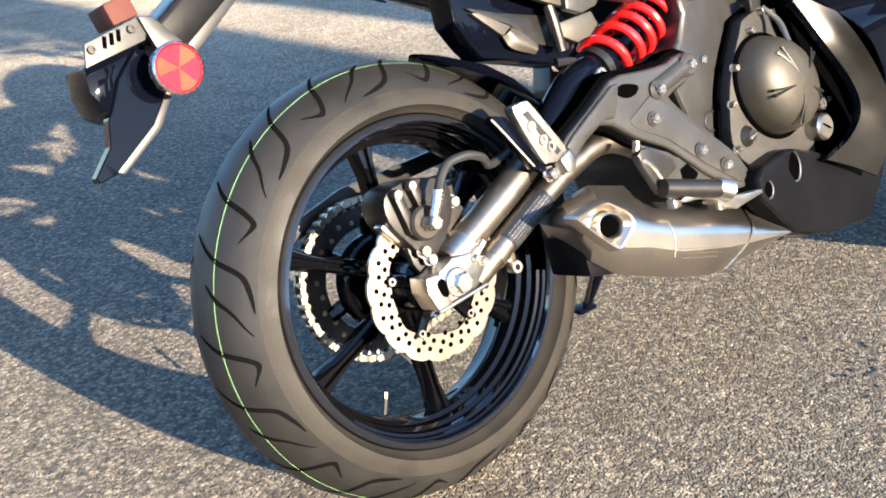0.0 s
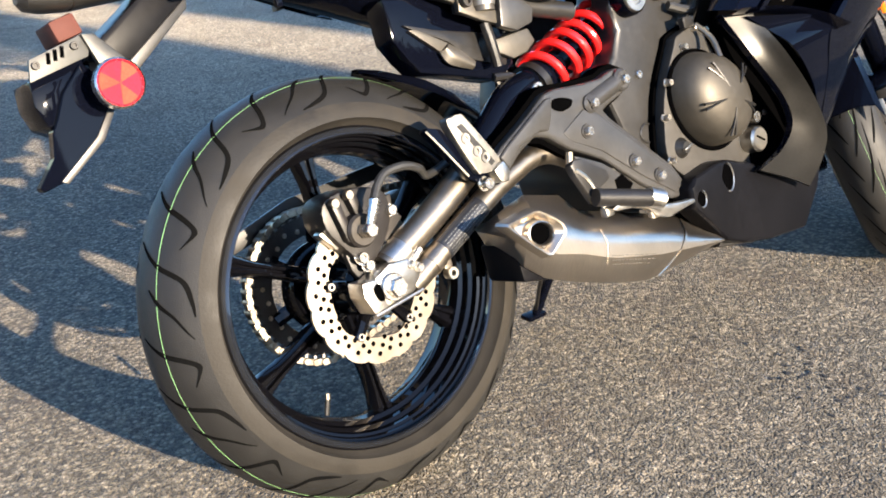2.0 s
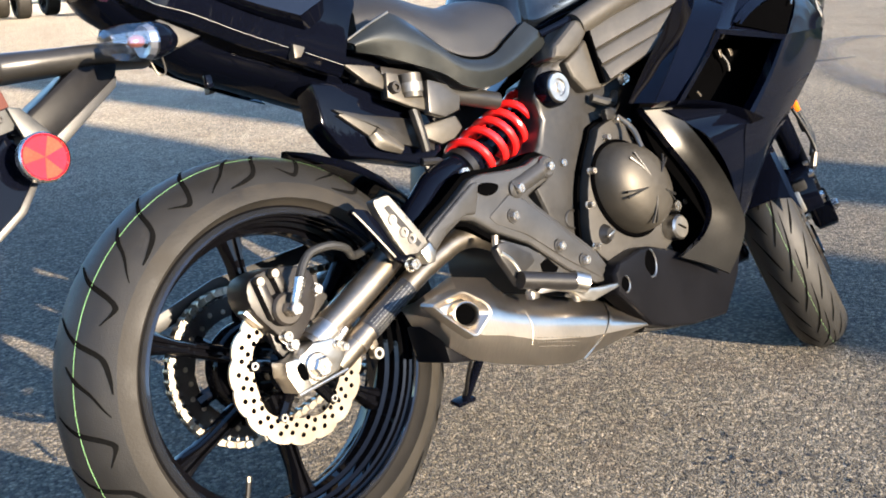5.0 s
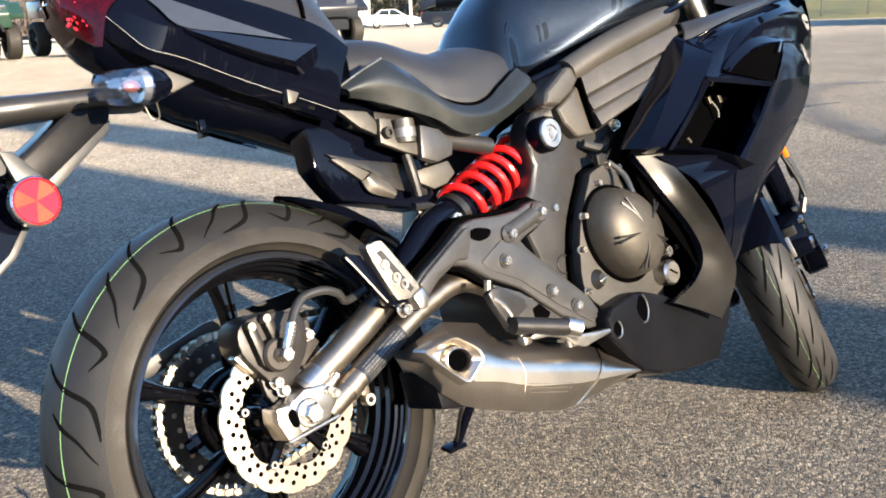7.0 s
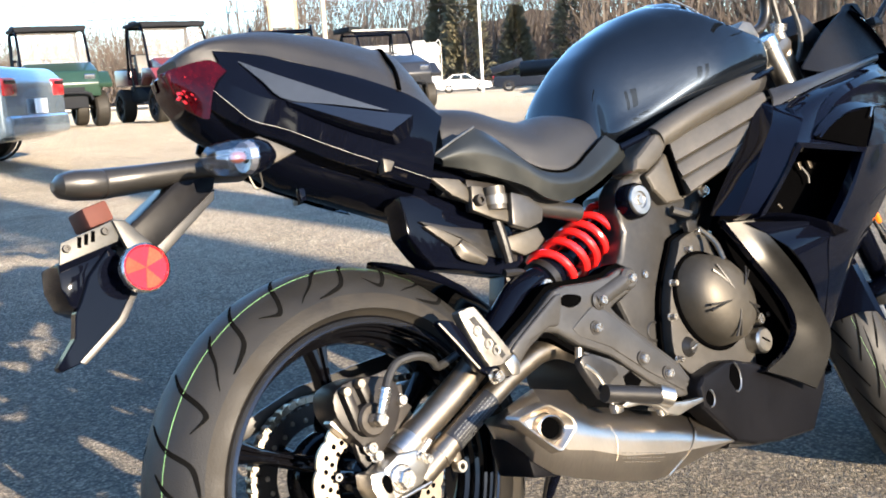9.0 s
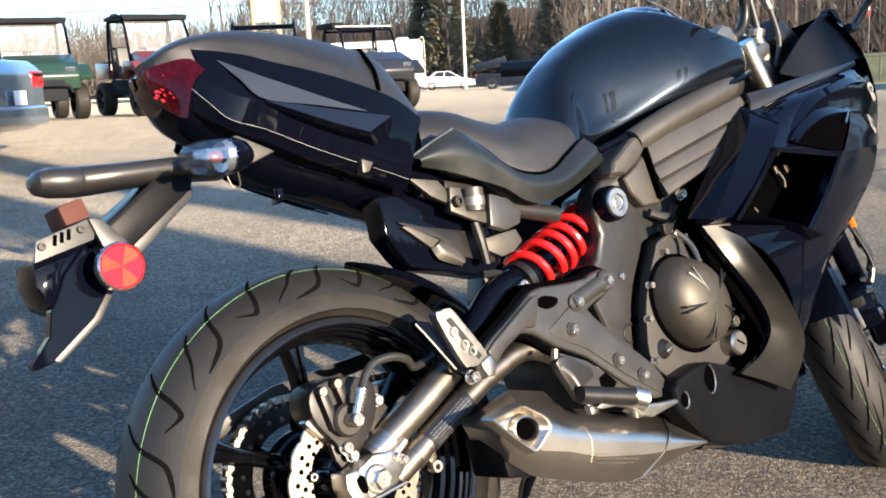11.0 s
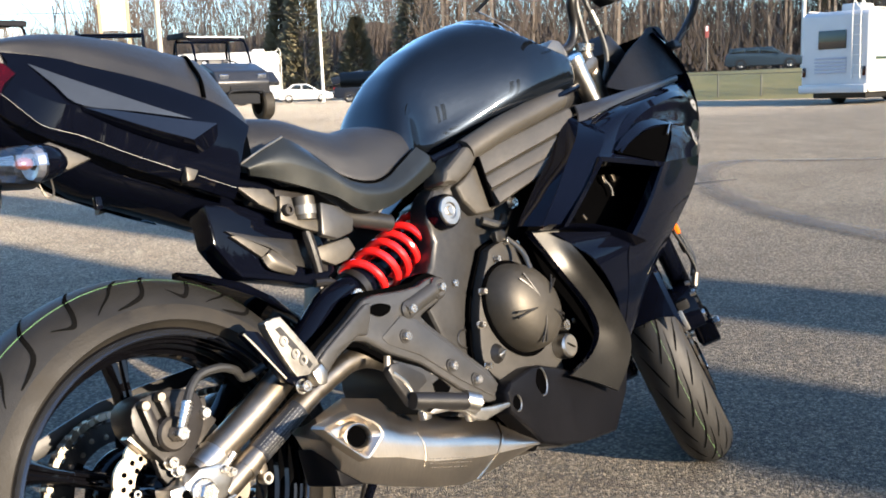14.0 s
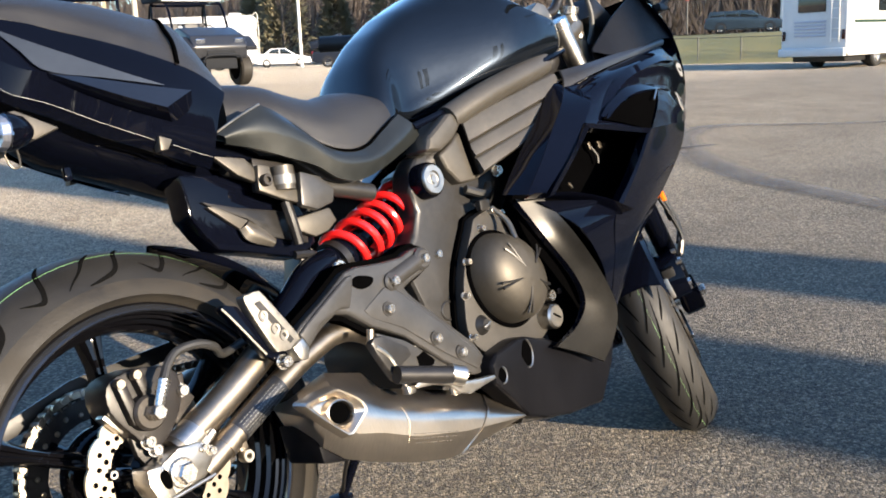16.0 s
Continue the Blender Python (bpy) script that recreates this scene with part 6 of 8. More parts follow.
# near-black filler closes the view in, standing in for the inner shade
add("dark_backing", prism([(0.72, 0.53), (0.92, 0.72), (1.46, 0.735), (1.23, 0.515), (1.07, 0.42), (0.98, 0.34), (0.90, 0.25), (0.78, 0.25), (0.79, 0.40)], -0.185, -0.165, 0.004), DARK_HOLE, "near-black filler standing for the shade inside the fairing")
add("radiator", box(0.04, 0.34, 0.28, Matrix.Translation((1.13, 0, 0.56)) @ Matrix.Rotation(radians(-20), 4, "Y"), 0.004), PLASTIC, "black radiator")
add("shroud_bracket", prism([(1.030, 0.640), (1.040, 0.643), (1.043, 0.628), (1.035, 0.624)], -0.200, -0.192, 0.002), PIPE_STEEL)
add("shroud_bracket", prism([(1.066, 0.641), (1.080, 0.639), (1.082, 0.626), (1.072, 0.624)], -0.200, -0.192, 0.002), PIPE_STEEL)
add("shroud_hose", tube([(1.040, -0.198, 0.632), (1.054, -0.200, 0.612), (1.056, -0.198, 0.596)], 0.003, 8), HOSE)
add("shroud_bracket", tube([(0.912, -0.21, 0.570), (0.922, -0.21, 0.560)], 0.003, 8), PIPE_STEEL)
add("vent_strut", tube([(1.185, -0.285, 0.700), (1.222, -0.276, 0.722)], 0.0022, 8), ALU)
both("boomerang_trim", [[(0.756, -0.254, 0.552), (0.783, -0.285, 0.481), (0.847, -0.282, 0.396), (0.896, -0.268, 0.319), (0.891, -0.254, 0.268), (0.857, -0.240, 0.224)],
                        [(0.733, -0.240, 0.558), (0.767, -0.266, 0.479), (0.824, -0.268, 0.398), (0.861, -0.260, 0.328), (0.850, -0.248, 0.279), (0.798, -0.238, 0.255)],
                        [(0.710, -0.226, 0.564), (0.742, -0.252, 0.481), (0.799, -0.256, 0.404), (0.823, -0.250, 0.348), (0.790, -0.242, 0.309), (0.727, -0.234, 0.287)]], SILVER_TRIM, "satin grey curved trim round the engine", 0.005, 30, 10, 45)
both("trim_edge", [[(0.710, -0.226, 0.564), (0.742, -0.252, 0.481), (0.799, -0.256, 0.404), (0.823, -0.250, 0.348), (0.790, -0.242, 0.309), (0.727, -0.234, 0.287)],
                   [(0.708, -0.217, 0.563), (0.740, -0.243, 0.480), (0.797, -0.247, 0.403), (0.821, -0.241, 0.347), (0.788, -0.233, 0.308), (0.725, -0.225, 0.286)]], GLOSS, "", 0.003, 26)
bell = add("belly_cowl", prism([(0.562, 0.266), (0.563, 0.300), (0.581, 0.315), (0.645, 0.325), (0.672, 0.323), (0.730, 0.304), (0.826, 0.262), (0.930, 0.272), (0.965, 0.270), (0.930, 0.205), (0.868, 0.142), (0.760, 0.152), (0.683, 0.168), (0.633, 0.188)], -0.212, -0.165, 0.010, 3), COWL, "semi-gloss black belly cowl")
add("belly_cowl", prism([(0.60, 0.27), (0.65, 0.32), (0.83, 0.28), (0.96, 0.27), (0.868, 0.142), (0.655, 0.168)], 0.165, 0.212, 0.01), PLASTIC)
add("belly_floor", prism([(0.655, 0.168), (0.70, 0.20), (0.93, 0.24), (0.93, 0.205), (0.868, 0.142), (0.76, 0.146)], -0.17, 0.17, 0.006), PLASTIC)
for x, z, rx, rz in ((0.662, 0.294, 0.014, 0.023), (0.583, 0.276, 0.010, 0.013)):
    add("cowl_hole", prism(smooth_poly([(x - rx, z), (x, z + rz), (x + rx, z), (x, z - rz)], 24), -0.2135, -0.2115, 0), DARK_HOLE, "", bell)
    add("hole_rim", tube([(x + rx * 1.1 * math.cos(radians(a)), -0.2135, z + rz * 1.1 * math.sin(radians(a))) for a in range(-110, 71, 20)], 0.0016, 6), ALU, "", bell)
# nose, screen, dash
both("fairing_top_strip", [[(0.991, -0.198, 0.793), (1.071, -0.213, 0.801), (1.197, -0.205, 0.818), (1.507, -0.170, 0.860)],
                           [(0.975, -0.212, 0.772), (1.060, -0.226, 0.787), (1.190, -0.218, 0.808), (1.502, -0.178, 0.852)],
                           [(0.962, -0.215, 0.752), (1.051, -0.228, 0.773), (1.187, -0.220, 0.797), (1.496, -0.178, 0.842)]], FRAME_PAINT, "satin grey strip along the fairing top", 0.004, 20, 8)
both("cockpit_panel", [[(1.157, -0.185, 0.838), (1.304, -0.165, 0.913), (1.429, -0.150, 0.965), (1.470, -0.142, 0.985)],
                       [(1.147, -0.190, 0.830), (1.201, -0.203, 0.819), (1.319, -0.195, 0.832), (1.400, -0.186, 0.844)]], COCKPIT, "black cockpit side panel", 0.004, 16)
both("cockpit_panel", [[(1.470, -0.142, 0.985), (1.500, -0.138, 0.990), (1.530, -0.134, 0.993), (1.559, -0.130, 0.992)],
                       [(1.400, -0.186, 0.844), (1.440, -0.182, 0.850), (1.480, -0.176, 0.856), (1.560, -0.166, 0.862)]], COCKPIT, "", 0.004, 12)
both("nose_side", [[(1.500, -0.145, 0.985), (1.57, -0.148, 0.93), (1.605, -0.150, 0.885), (1.62, -0.155, 0.82), (1.60, -0.162, 0.74), (1.53, -0.172, 0.66)],
                   [(1.550, -0.07, 0.985), (1.62, -0.08, 0.93), (1.67, -0.08, 0.87), (1.69, -0.085, 0.80), (1.67, -0.09, 0.73), (1.60, -0.10, 0.65)],
                   [(1.560, 0.0, 0.985), (1.64, 0.0, 0.93), (1.69, 0.0, 0.87), (1.71, 0.0, 0.80), (1.69, 0.0, 0.73), (1.62, 0.0, 0.64)]], FAIRING, "gloss black nose cowl", 0.004, 20, 10)
both("cockpit_edge", [[(1.500, -0.140, 0.978), (1.56, -0.150, 0.935), (1.60, -0.152, 0.88), (1.612, -0.156, 0.83)],
                      [(1.465, -0.158, 0.968), (1.520, -0.170, 0.92), (1.560, -0.174, 0.868), (1.575, -0.174, 0.82)]], FAIRING, "", 0.01, 12)
glass = [[(1.255, 0.19, 1.128), (1.385, 0.185, 1.078), (1.43, 0.165, 1.0)], [(1.238, 0.12, 1.142), (1.39, 0.115, 1.09), (1.49, 0.10, 0.995)], [(1.230, 0.0, 1.150), (1.40, 0.0, 1.10), (1.53, 0.0, 0.99)]]
scr = skin(glass + flip(glass[1::-1]), 16, 20)
bmesh.ops.solidify(scr, geom=scr.faces[:], thickness=0.003)
add("windscreen", scr, SCREEN, "clear low windscreen").visible_shadow = False
# aluminium on the clear plastic edges stands in for the sky they reflect
add("screen_edge", tube([(1.43, 0.166, 1.0), (1.385, 0.186, 1.079), (1.255, 0.191, 1.129)], 0.0021, 6, n=16), ALU)
add("screen_edge", patch([[(1.255, 0.190, 1.128), (1.238, 0.12, 1.142), (1.230, 0.0, 1.150), (1.238, -0.12, 1.142), (1.255, -0.190, 1.128)], [(1.248, 0.192, 1.132), (1.231, 0.121, 1.146), (1.223, 0.0, 1.154), (1.231, -0.121, 1.146), (1.248, -0.192, 1.132)]], 0.006, 20), ALU, "rolled rear edge of the screen")
add("dash_panel", box(0.10, 0.22, 0.07, Matrix.Translation((1.36, 0, 0.93)) @ Matrix.Rotation(radians(35), 4, "Y"), 0.02), PLASTIC, "black instrument panel")
ml = add("mirror_stalk", tube([(1.560, -0.165, 0.940), (1.585, -0.185, 0.975), (1.596, -0.210, 1.010), (1.602, -0.230, 1.047), (1.640, -0.26, 1.063), (1.66, -0.29, 1.085)], 0.0085, 10, r2=0.0095), PLASTIC, "black mirror stalk")
mh = box(0.05, 0.15, 0.085, Matrix.Translation((1.68, -0.33, 1.120)) @ Matrix.Rotation(radians(12), 4, "Z"), 0.02, 3)
add("mirror_housing", mh, GLOSS, "", ml)
add("mirror_glass", box(0.003, 0.13, 0.068, Matrix.Translation((1.654, -0.336, 1.120)) @ Matrix.Rotation(radians(12), 4, "Z"), 0.001), MIRRORLIKE, "", ml)
add("mirror_base", box(0.04, 0.03, 0.02, Matrix.Translation((1.555, -0.158, 0.938)), 0.005), PLASTIC)

# ---- steered front end
AX = Vector((-math.sin(radians(25)), 0, math.cos(radians(25))))
PV = Vector((1.52, 0, 0))
STEER = Matrix.Translation((-0.005, -0.050, -0.088)) @ Matrix.Translation(PV) @ Matrix.Rotation(radians(33), 4, AX) @ Matrix.Translation(-PV)


def front(name, bm, material, label="", parent=None, sharp=32):
    ob = add(name, bm, material, label, parent, sharp)
    if parent is None:
        ob.matrix_basis = STEER
    return ob


FR = 0.300
fw, FC, on_front, groove_front, _ = wheel("front_wheel", 1.41, 0.300, FR, 0.060, 0.232, 0.046, 0, 0, 0.15, 0, bike, STEER)
cast_wheel(fw, FC, 0.232, 0.046, ((18, 5), (52, 65), (138, 125), (172, 185), (258, 245), (292, 305)), 0.036, 0.05)
for k in range(22):
    t = radians(360.0 / 22 * k)
    for path, wd in (([(-0.04, 0.010), (0.10, -0.006), (0.26, -0.018), (0.46, -0.024)], 0.0046), ([(0.06, 0.016), (0.20, 0.030), (0.36, 0.046)], 0.0042), ([(0.00, -0.030), (0.12, -0.042), (0.26, -0.052)], 0.0042)):
        add("tread_groove", groove_front([(t - a, y) for a, y in path], wd), GROOVE, "", fw)
stripe(on_front, -0.010, 0.00022, fw)
wave_disc(0.150, -0.068, FC, 20, fw, 0.10)
wave_disc(0.150, 0.068, FC, 20, fw, 0.10)
for s in (-1, 1):
    top = Vector((1.41, 0, 0.30)) + AX * 0.72 + Vector((-0.055, 0, 0))
    low = Vector((1.405, 0, 0.30))
    y = s * 0.105
    fk = front("fork_leg", tube([(low.x, y, low.z - 0.03), (low.x - 0.02, y, low.z + 0.05), tuple(low + AX * 0.34 + Vector((-0.035, y, 0)))], 0.0235, 16), GLOSS, "black fork lower leg")
    front("fork_tube", tube([tuple(low + AX * 0.30 + Vector((-0.032, y, 0))), tuple(top + Vector((0, y, 0)))], 0.0205, 16), ALU, "", fk)
    front("fork_cap", tube([tuple(top + Vector((0, y, 0))), tuple(top + AX * 0.02 + Vector((0, y, 0)))], 0.023, 16), CHROME, "", fk)
    cp2 = front("front_caliper", prism(smooth_poly([(1.255, 0.340), (1.262, 0.405), (1.295, 0.425), (1.335, 0.410), (1.340, 0.355), (1.315, 0.318), (1.280, 0.315)], 24), s * 0.055, s * 0.118, 0.010), GLOSS, "black front brake caliper")
    for x, z in ((1.282, 0.395), (1.290, 0.340)):
        front("caliper_bolt", lathe([(0.0, s * 0.126), (0.008, s * 0.126), (0.009, s * 0.112)], 8, (x, 0, z)), CHROME, "", cp2)
    front("caliper_pad", box(0.03, 0.02, 0.05, Matrix.Translation((1.268, s * 0.070, 0.345)), 0.004), PIPE_STEEL, "", cp2)
    front("axle_clamp", prism([(1.370, 0.265), (1.360, 0.320), (1.395, 0.350), (1.440, 0.335), (1.445, 0.275), (1.410, 0.255)], s * 0.085, s * 0.135, 0.008), GLOSS, "black fork axle clamp")
    front("axle_nut", lathe([(0.0, s * 0.150), (0.012, s * 0.150), (0.015, s * 0.147), (0.015, s * 0.130)], 6, (1.41, 0, 0.30)), CHROME)
    front("front_hose", tube([(1.285, s * 0.128, 0.400), (1.300, s * 0.150, 0.440), (1.275, s * 0.145, 0.52), (1.21, s * 0.12, 0.66)], 0.005, 8), PLASTIC, "black front brake hose")
    front("front_hose", tube([(1.296, s * 0.138, 0.430), (1.318, s * 0.156, 0.470), (1.300, s * 0.150, 0.540), (1.235, s * 0.128, 0.67)], 0.0062, 8), HOSE)
    front("hose_clip", box(0.016, 0.016, 0.030, Matrix.Translation((1.292, s * 0.147, 0.500)) @ Matrix.Rotation(radians(-20), 4, "Y"), 0.004), SATIN)
    for dx, dz in ((1.262, 0.392), (1.276, 0.418), (1.330, 0.372), (1.306, 0.326)):
        front("caliper_pin", lathe([(0.0, s * 0.1235), (0.0055, s * 0.1235), (0.0065, s * 0.112)], 8, (dx, 0, dz)), PIPE_STEEL, "", cp2)
    front("caliper_bridge", box(0.040, 0.030, 0.018, Matrix.Translation((1.262, s * 0.086, 0.372)) @ Matrix.Rotation(radians(70), 4, "Y"), 0.005), SATIN, "", cp2)
    front("hose_joint", tube([(1.288, s * 0.130, 0.405), (1.297, s * 0.146, 0.432)], 0.0075, 8), PIPE_STEEL)
    front("fork_reflector", box(0.014, 0.012, 0.055, Matrix.Translation(tuple(low + AX * 0.285 + Vector((-0.045, s * 0.150, 0)))) @ Matrix.Rotation(radians(-25), 4, "Y"), 0.004), AMBER, "amber side reflector")
front("front_axle", tube([(1.41, -0.13, 0.30), (1.41, 0.13, 0.30)], 0.012, 12), CHROME)
fen = []
for a in (30, 55, 80, 105, 130, 150, 165):
    r = 0.316
    fen.append([(1.41 + r * math.cos(radians(a)), y, 0.30 + r * math.sin(radians(a)) - dz) for y, dz in ((-0.070, 0.045), (-0.060, 0.012), (-0.03, 0.0), (0.03, 0.0), (0.060, 0.012), (0.070, 0.045))])
bm = bmesh.new()
for lift in (0.0, 0.003):
    rings(bm, [[Vector(v) + Vector((0, 0, lift)) for v in l] for l in fen], close=False, caps=False)
front("front_fender", bm, GLOSS, "gloss black front fender")
front("lower_clamp", box(0.10, 0.26, 0.03, Matrix.Translation(tuple(Vector((1.375, 0, 0.30)) + AX * 0.50)) @ Matrix.Rotation(radians(-25), 4, "Y"), 0.008), PIPE_STEEL, "grey triple clamp")
# bars, clamps and cables
add("fork_top", tube([(1.228, -0.10, 0.938), (1.266, -0.10, 0.820)], 0.0180, 20), PIPE_STEEL, "bright fork tube below its cap")
add("fork_top_cap", lathe([(0.0, -0.008), (0.012, -0.008), (0.014, -0.002), (0.024, 0.0), (0.024, 0.016), (0, 0.016)], 20), CHROME).matrix_basis = Matrix.Translation((1.228, -0.10, 0.940)) @ Matrix.Rotation(radians(108), 4, "X")
add("top_clamp", prism([(1.100, 0.885), (1.120, 0.905), (1.180, 0.898), (1.235, 0.928), (1.258, 0.915), (1.250, 0.890), (1.190, 0.872), (1.120, 0.868)], -0.118, -0.06, 0.008), PIPE_STEEL, "bronze-grey top clamp")
add("clamp_bolt", tube([(1.165, -0.09, 0.892), (1.175, -0.09, 0.850)], 0.013, 12), PIPE_STEEL)
add("clamp_nut", bolt(1.172, -0.105, 0.866, 0.012, 0.010), CHROME)
add("ignition_cap", prism([(1.045, 0.928), (1.100, 0.962), (1.128, 0.958), (1.150, 0.925), (1.125, 0.915), (1.090, 0.926)], -0.11, -0.055, 0.006), PIPE_STEEL, "bronze-grey bar clamp")
add("clamp_block", tube([(1.130, -0.085, 0.935), (1.150, -0.085, 0.895)], 0.016, 14), ALU)
add("handlebar", tube([(1.110, -0.080, 0.935), (1.178, -0.088, 0.946), (1.208, -0.094, 0.972), (1.212, -0.102, 1.008), (1.197, -0.115, 1.047), (1.200, -0.135, 1.085), (1.15, -0.26, 1.13), (1.05, -0.40, 1.13)], 0.0115, 12, n=60), PLASTIC, "black handlebar")
add("grip", tube([(1.15, -0.26, 1.13), (1.05, -0.40, 1.13)], 0.017, 14), RUBBER, "black rubber grip")
add("switch_box", box(0.10, 0.05, 0.06, Matrix.Translation((1.170, -0.150, 1.085)) @ Matrix.Rotation(radians(-20), 4, "Y"), 0.012, 3), GLOSS, "black switch housing")
add("lever_mount", box(0.11, 0.05, 0.05, Matrix.Translation((1.300, -0.125, 1.085)) @ Matrix.Rotation(radians(25), 4, "Y"), 0.012, 3), PLASTIC)
add("brake_reservoir", lathe([(0.0, -0.02), (0.024, -0.02), (0.026, 0.02), (0.0, 0.022)], 20), PLASTIC, "black brake fluid reservoir").matrix_basis = Matrix.Translation((1.31, -0.13, 1.135)) @ Matrix.Rotation(radians(90), 4, "X")
add("brake_lever", tube([(1.33, -0.14, 1.10), (1.30, -0.28, 1.10), (1.22, -0.42, 1.09)], 0.006, 8), GLOSS)
add("mount_bolt", bolt(1.375, -0.135, 1.060, 0.010, 0.010), CHROME)
add("bar_cable", tube([(1.255, -0.120, 1.10), (1.250, -0.120, 1.050), (1.265, -0.120, 1.021), (1.282, -0.120, 0.988), (1.293, -0.120, 0.934), (1.289, -0.112, 0.890), (1.262, -0.10, 0.845)], 0.0058, 8), HOSE, "black control cable")
add("cable_sleeve", tube([(1.262, -0.121, 1.028), (1.279, -0.121, 0.996)], 0.0070, 8), CAST_GREY)
add("bar_cable", tube([(1.235, -0.115, 1.09), (1.222, -0.112, 1.040), (1.232, -0.108, 0.985), (1.245, -0.104, 0.93)], 0.0062, 8), HOSE)
add("bar_cable", tube([(1.220, -0.11, 1.07), (1.245, -0.10, 0.99), (1.27, -0.09, 0.90), (1.27, -0.08, 0.83)], 0.005, 8), HOSE)
add("handlebar", tube([(1.06, 0.16, 0.93), (1.05, 0.22, 0.96), (1.01, 0.30, 0.990), (0.975, 0.36, 1.008)], 0.0115, 12), PLASTIC)
add("grip", tube([(0.998, 0.32, 0.998), (0.935, 0.40, 1.016)], 0.0185, 14), RUBBER)
add("key_barrel", tube([(1.16, 0.0, 0.90), (1.15, 0.0, 0.94)], 0.016, 14), PLASTIC)

# ---------------------------------------------------------------- surroundings
GRASS = mat("dry_winter_grass", (0.076, 0.084, 0.024), 0.9, vary=0.3, scale=3, color2=(0.180, 0.152, 0.056))
BARK = mat("grey_bark", (0.052, 0.042, 0.034), 0.9, vary=0.3, scale=0.6, color2=(0.165, 0.134, 0.106))
TWIG = mat("brown_twigs", (0.035, 0.027, 0.022), 0.9, vary=0.4, scale=0.25, color2=(0.095, 0.070, 0.052))
CEDAR = mat("cedar_green", (0.075, 0.072, 0.040), 0.9, vary=0.4, scale=1.2, color2=(0.22, 0.175, 0.090))
WHITE = mat("white_gelcoat", (0.47, 0.47, 0.46), 0.35, vary=0.05, scale=2)
PALE_METAL = mat("pale_pole_metal", (0.60, 0.58, 0.52), 0.5, vary=0.1, scale=5)
WOOD_POLE = mat("weathered_pole", (0.34, 0.29, 0.22), 0.8, vary=0.2, scale=6)
SILVER_BLUE = mat("silver_blue_car_paint", (0.15, 0.195, 0.235), 0.25, metal=0.5, coat=0.8, vary=0.05, scale=30)
WHITE_PAINT = mat("white_car_paint", (0.50, 0.50, 0.50), 0.25, coat=0.8, vary=0.05, scale=10)
BLUE_PAINT = mat("slate_blue_car_paint", (0.014, 0.023, 0.032), 0.30, coat=0.4, vary=0.08, scale=10)
DARK_PAINT = mat("dark_truck_paint", (0.006, 0.008, 0.014), 0.4, coat=0.25, vary=0.1, scale=10, spec=0.2)
CAR_GLASS = mat("dark_car_glass", (0.01, 0.013, 0.015), 0.06, vary=0.05, scale=10, spec=0.6)
HUNTER = mat("dark_green_body", (0.012, 0.032, 0.020), 0.35, coat=0.4, vary=0.1, scale=15)
MAROON = mat("maroon_body", (0.13, 0.025, 0.028), 0.35, coat=0.4, vary=0.1, scale=15)
BLACK_BODY = mat("charcoal_body", (0.011, 0.012, 0.015), 0.40, coat=0.2, vary=0.1, scale=15)
GREY_BAND = mat("grey_stripe_paint", (0.33, 0.35, 0.40), 0.4, vary=0.05, scale=3)
SIGN_WHITE = mat("white_sign_face", (0.75, 0.75, 0.72), 0.5, vary=0.05, scale=2)
SIGN_DARK = mat("dark_sign_face", (0.02, 0.022, 0.018), 0.5)
SIGN_YELLOW = mat("yellow_sign_print", (0.65, 0.55, 0.06), 0.5)
ROOF_BLACK = mat("weathered_black_roof", (0.010, 0.011, 0.013), 0.75, vary=0.2, scale=20, spec=0.1)
SIGN_POST = mat("tan_sign_post", (0.26, 0.20, 0.12), 0.7, vary=0.15, scale=4)
TAIL_RED = mat("red_tail_plastic", (0.30, 0.012, 0.015), 0.2, coat=0.6, vary=0.3, scale=30)
SIGN_RED = mat("red_sign_paint", (0.22, 0.05, 0.045), 0.6)
TAN = mat("pale_tan_panel", (0.5, 0.42, 0.32), 0.5, vary=0.1, scale=3)
FENCE = mat("galvanised_wire", (0.075, 0.075, 0.07), 0.5, metal=0.6, vary=0.1, scale=10)
HAZY = thin_sheet("scuffed_clear_plastic", 0.05, 0.5)
EYE = Vector((-0.72, -1.10, 0))


def sub(name, bm, material, parent, label=""):
    return part(name, bm, material, parent, label)


def upright(p, heading):
    """Pose standing on the lot at p, with local +x along heading."""
    a = math.atan2(heading[1], heading[0])
    return Matrix.Translation((p[0], p[1], lot(p[0], p[1]))) @ Matrix.Rotation(a, 4, "Z")


def road_wheel(parent, x, y, r, w, name="wheel", lug=False):
    c = (x, y, r)
    tb = lathe([(r * 0.62, -w / 2), (r * 0.9, -w / 2), (r, -w * 0.36), (r, w * 0.36), (r * 0.9, w / 2), (r * 0.62, w / 2)], 32, c, closed=True)
    wh = sub(name, tb, RUBBER if not lug else SIDEWALL, parent)
    s = -1 if y < 0 else 1
    hubc = lathe([(0.0, s * w * 0.30), (r * 0.22, s * w * 0.34), (r * 0.5, s * w * 0.22), (r * 0.62, s * w * 0.40), (r * 0.65, 0)], 24, c)
    sub("wheel_rim", hubc, ALU if not lug else SATIN, wh)
    for k in range(5):
        a = 2 * math.pi * k / 5
        sub("rim_spoke", tube([(x + r * 0.15 * math.cos(a), y + s * w * 0.36, r + r * 0.15 * math.sin(a)), (x + r * 0.6 * math.cos(a), y + s * w * 0.38, r + r * 0.6 * math.sin(a))], r * 0.07, 6), ALU if not lug else SATIN, wh)
    return wh


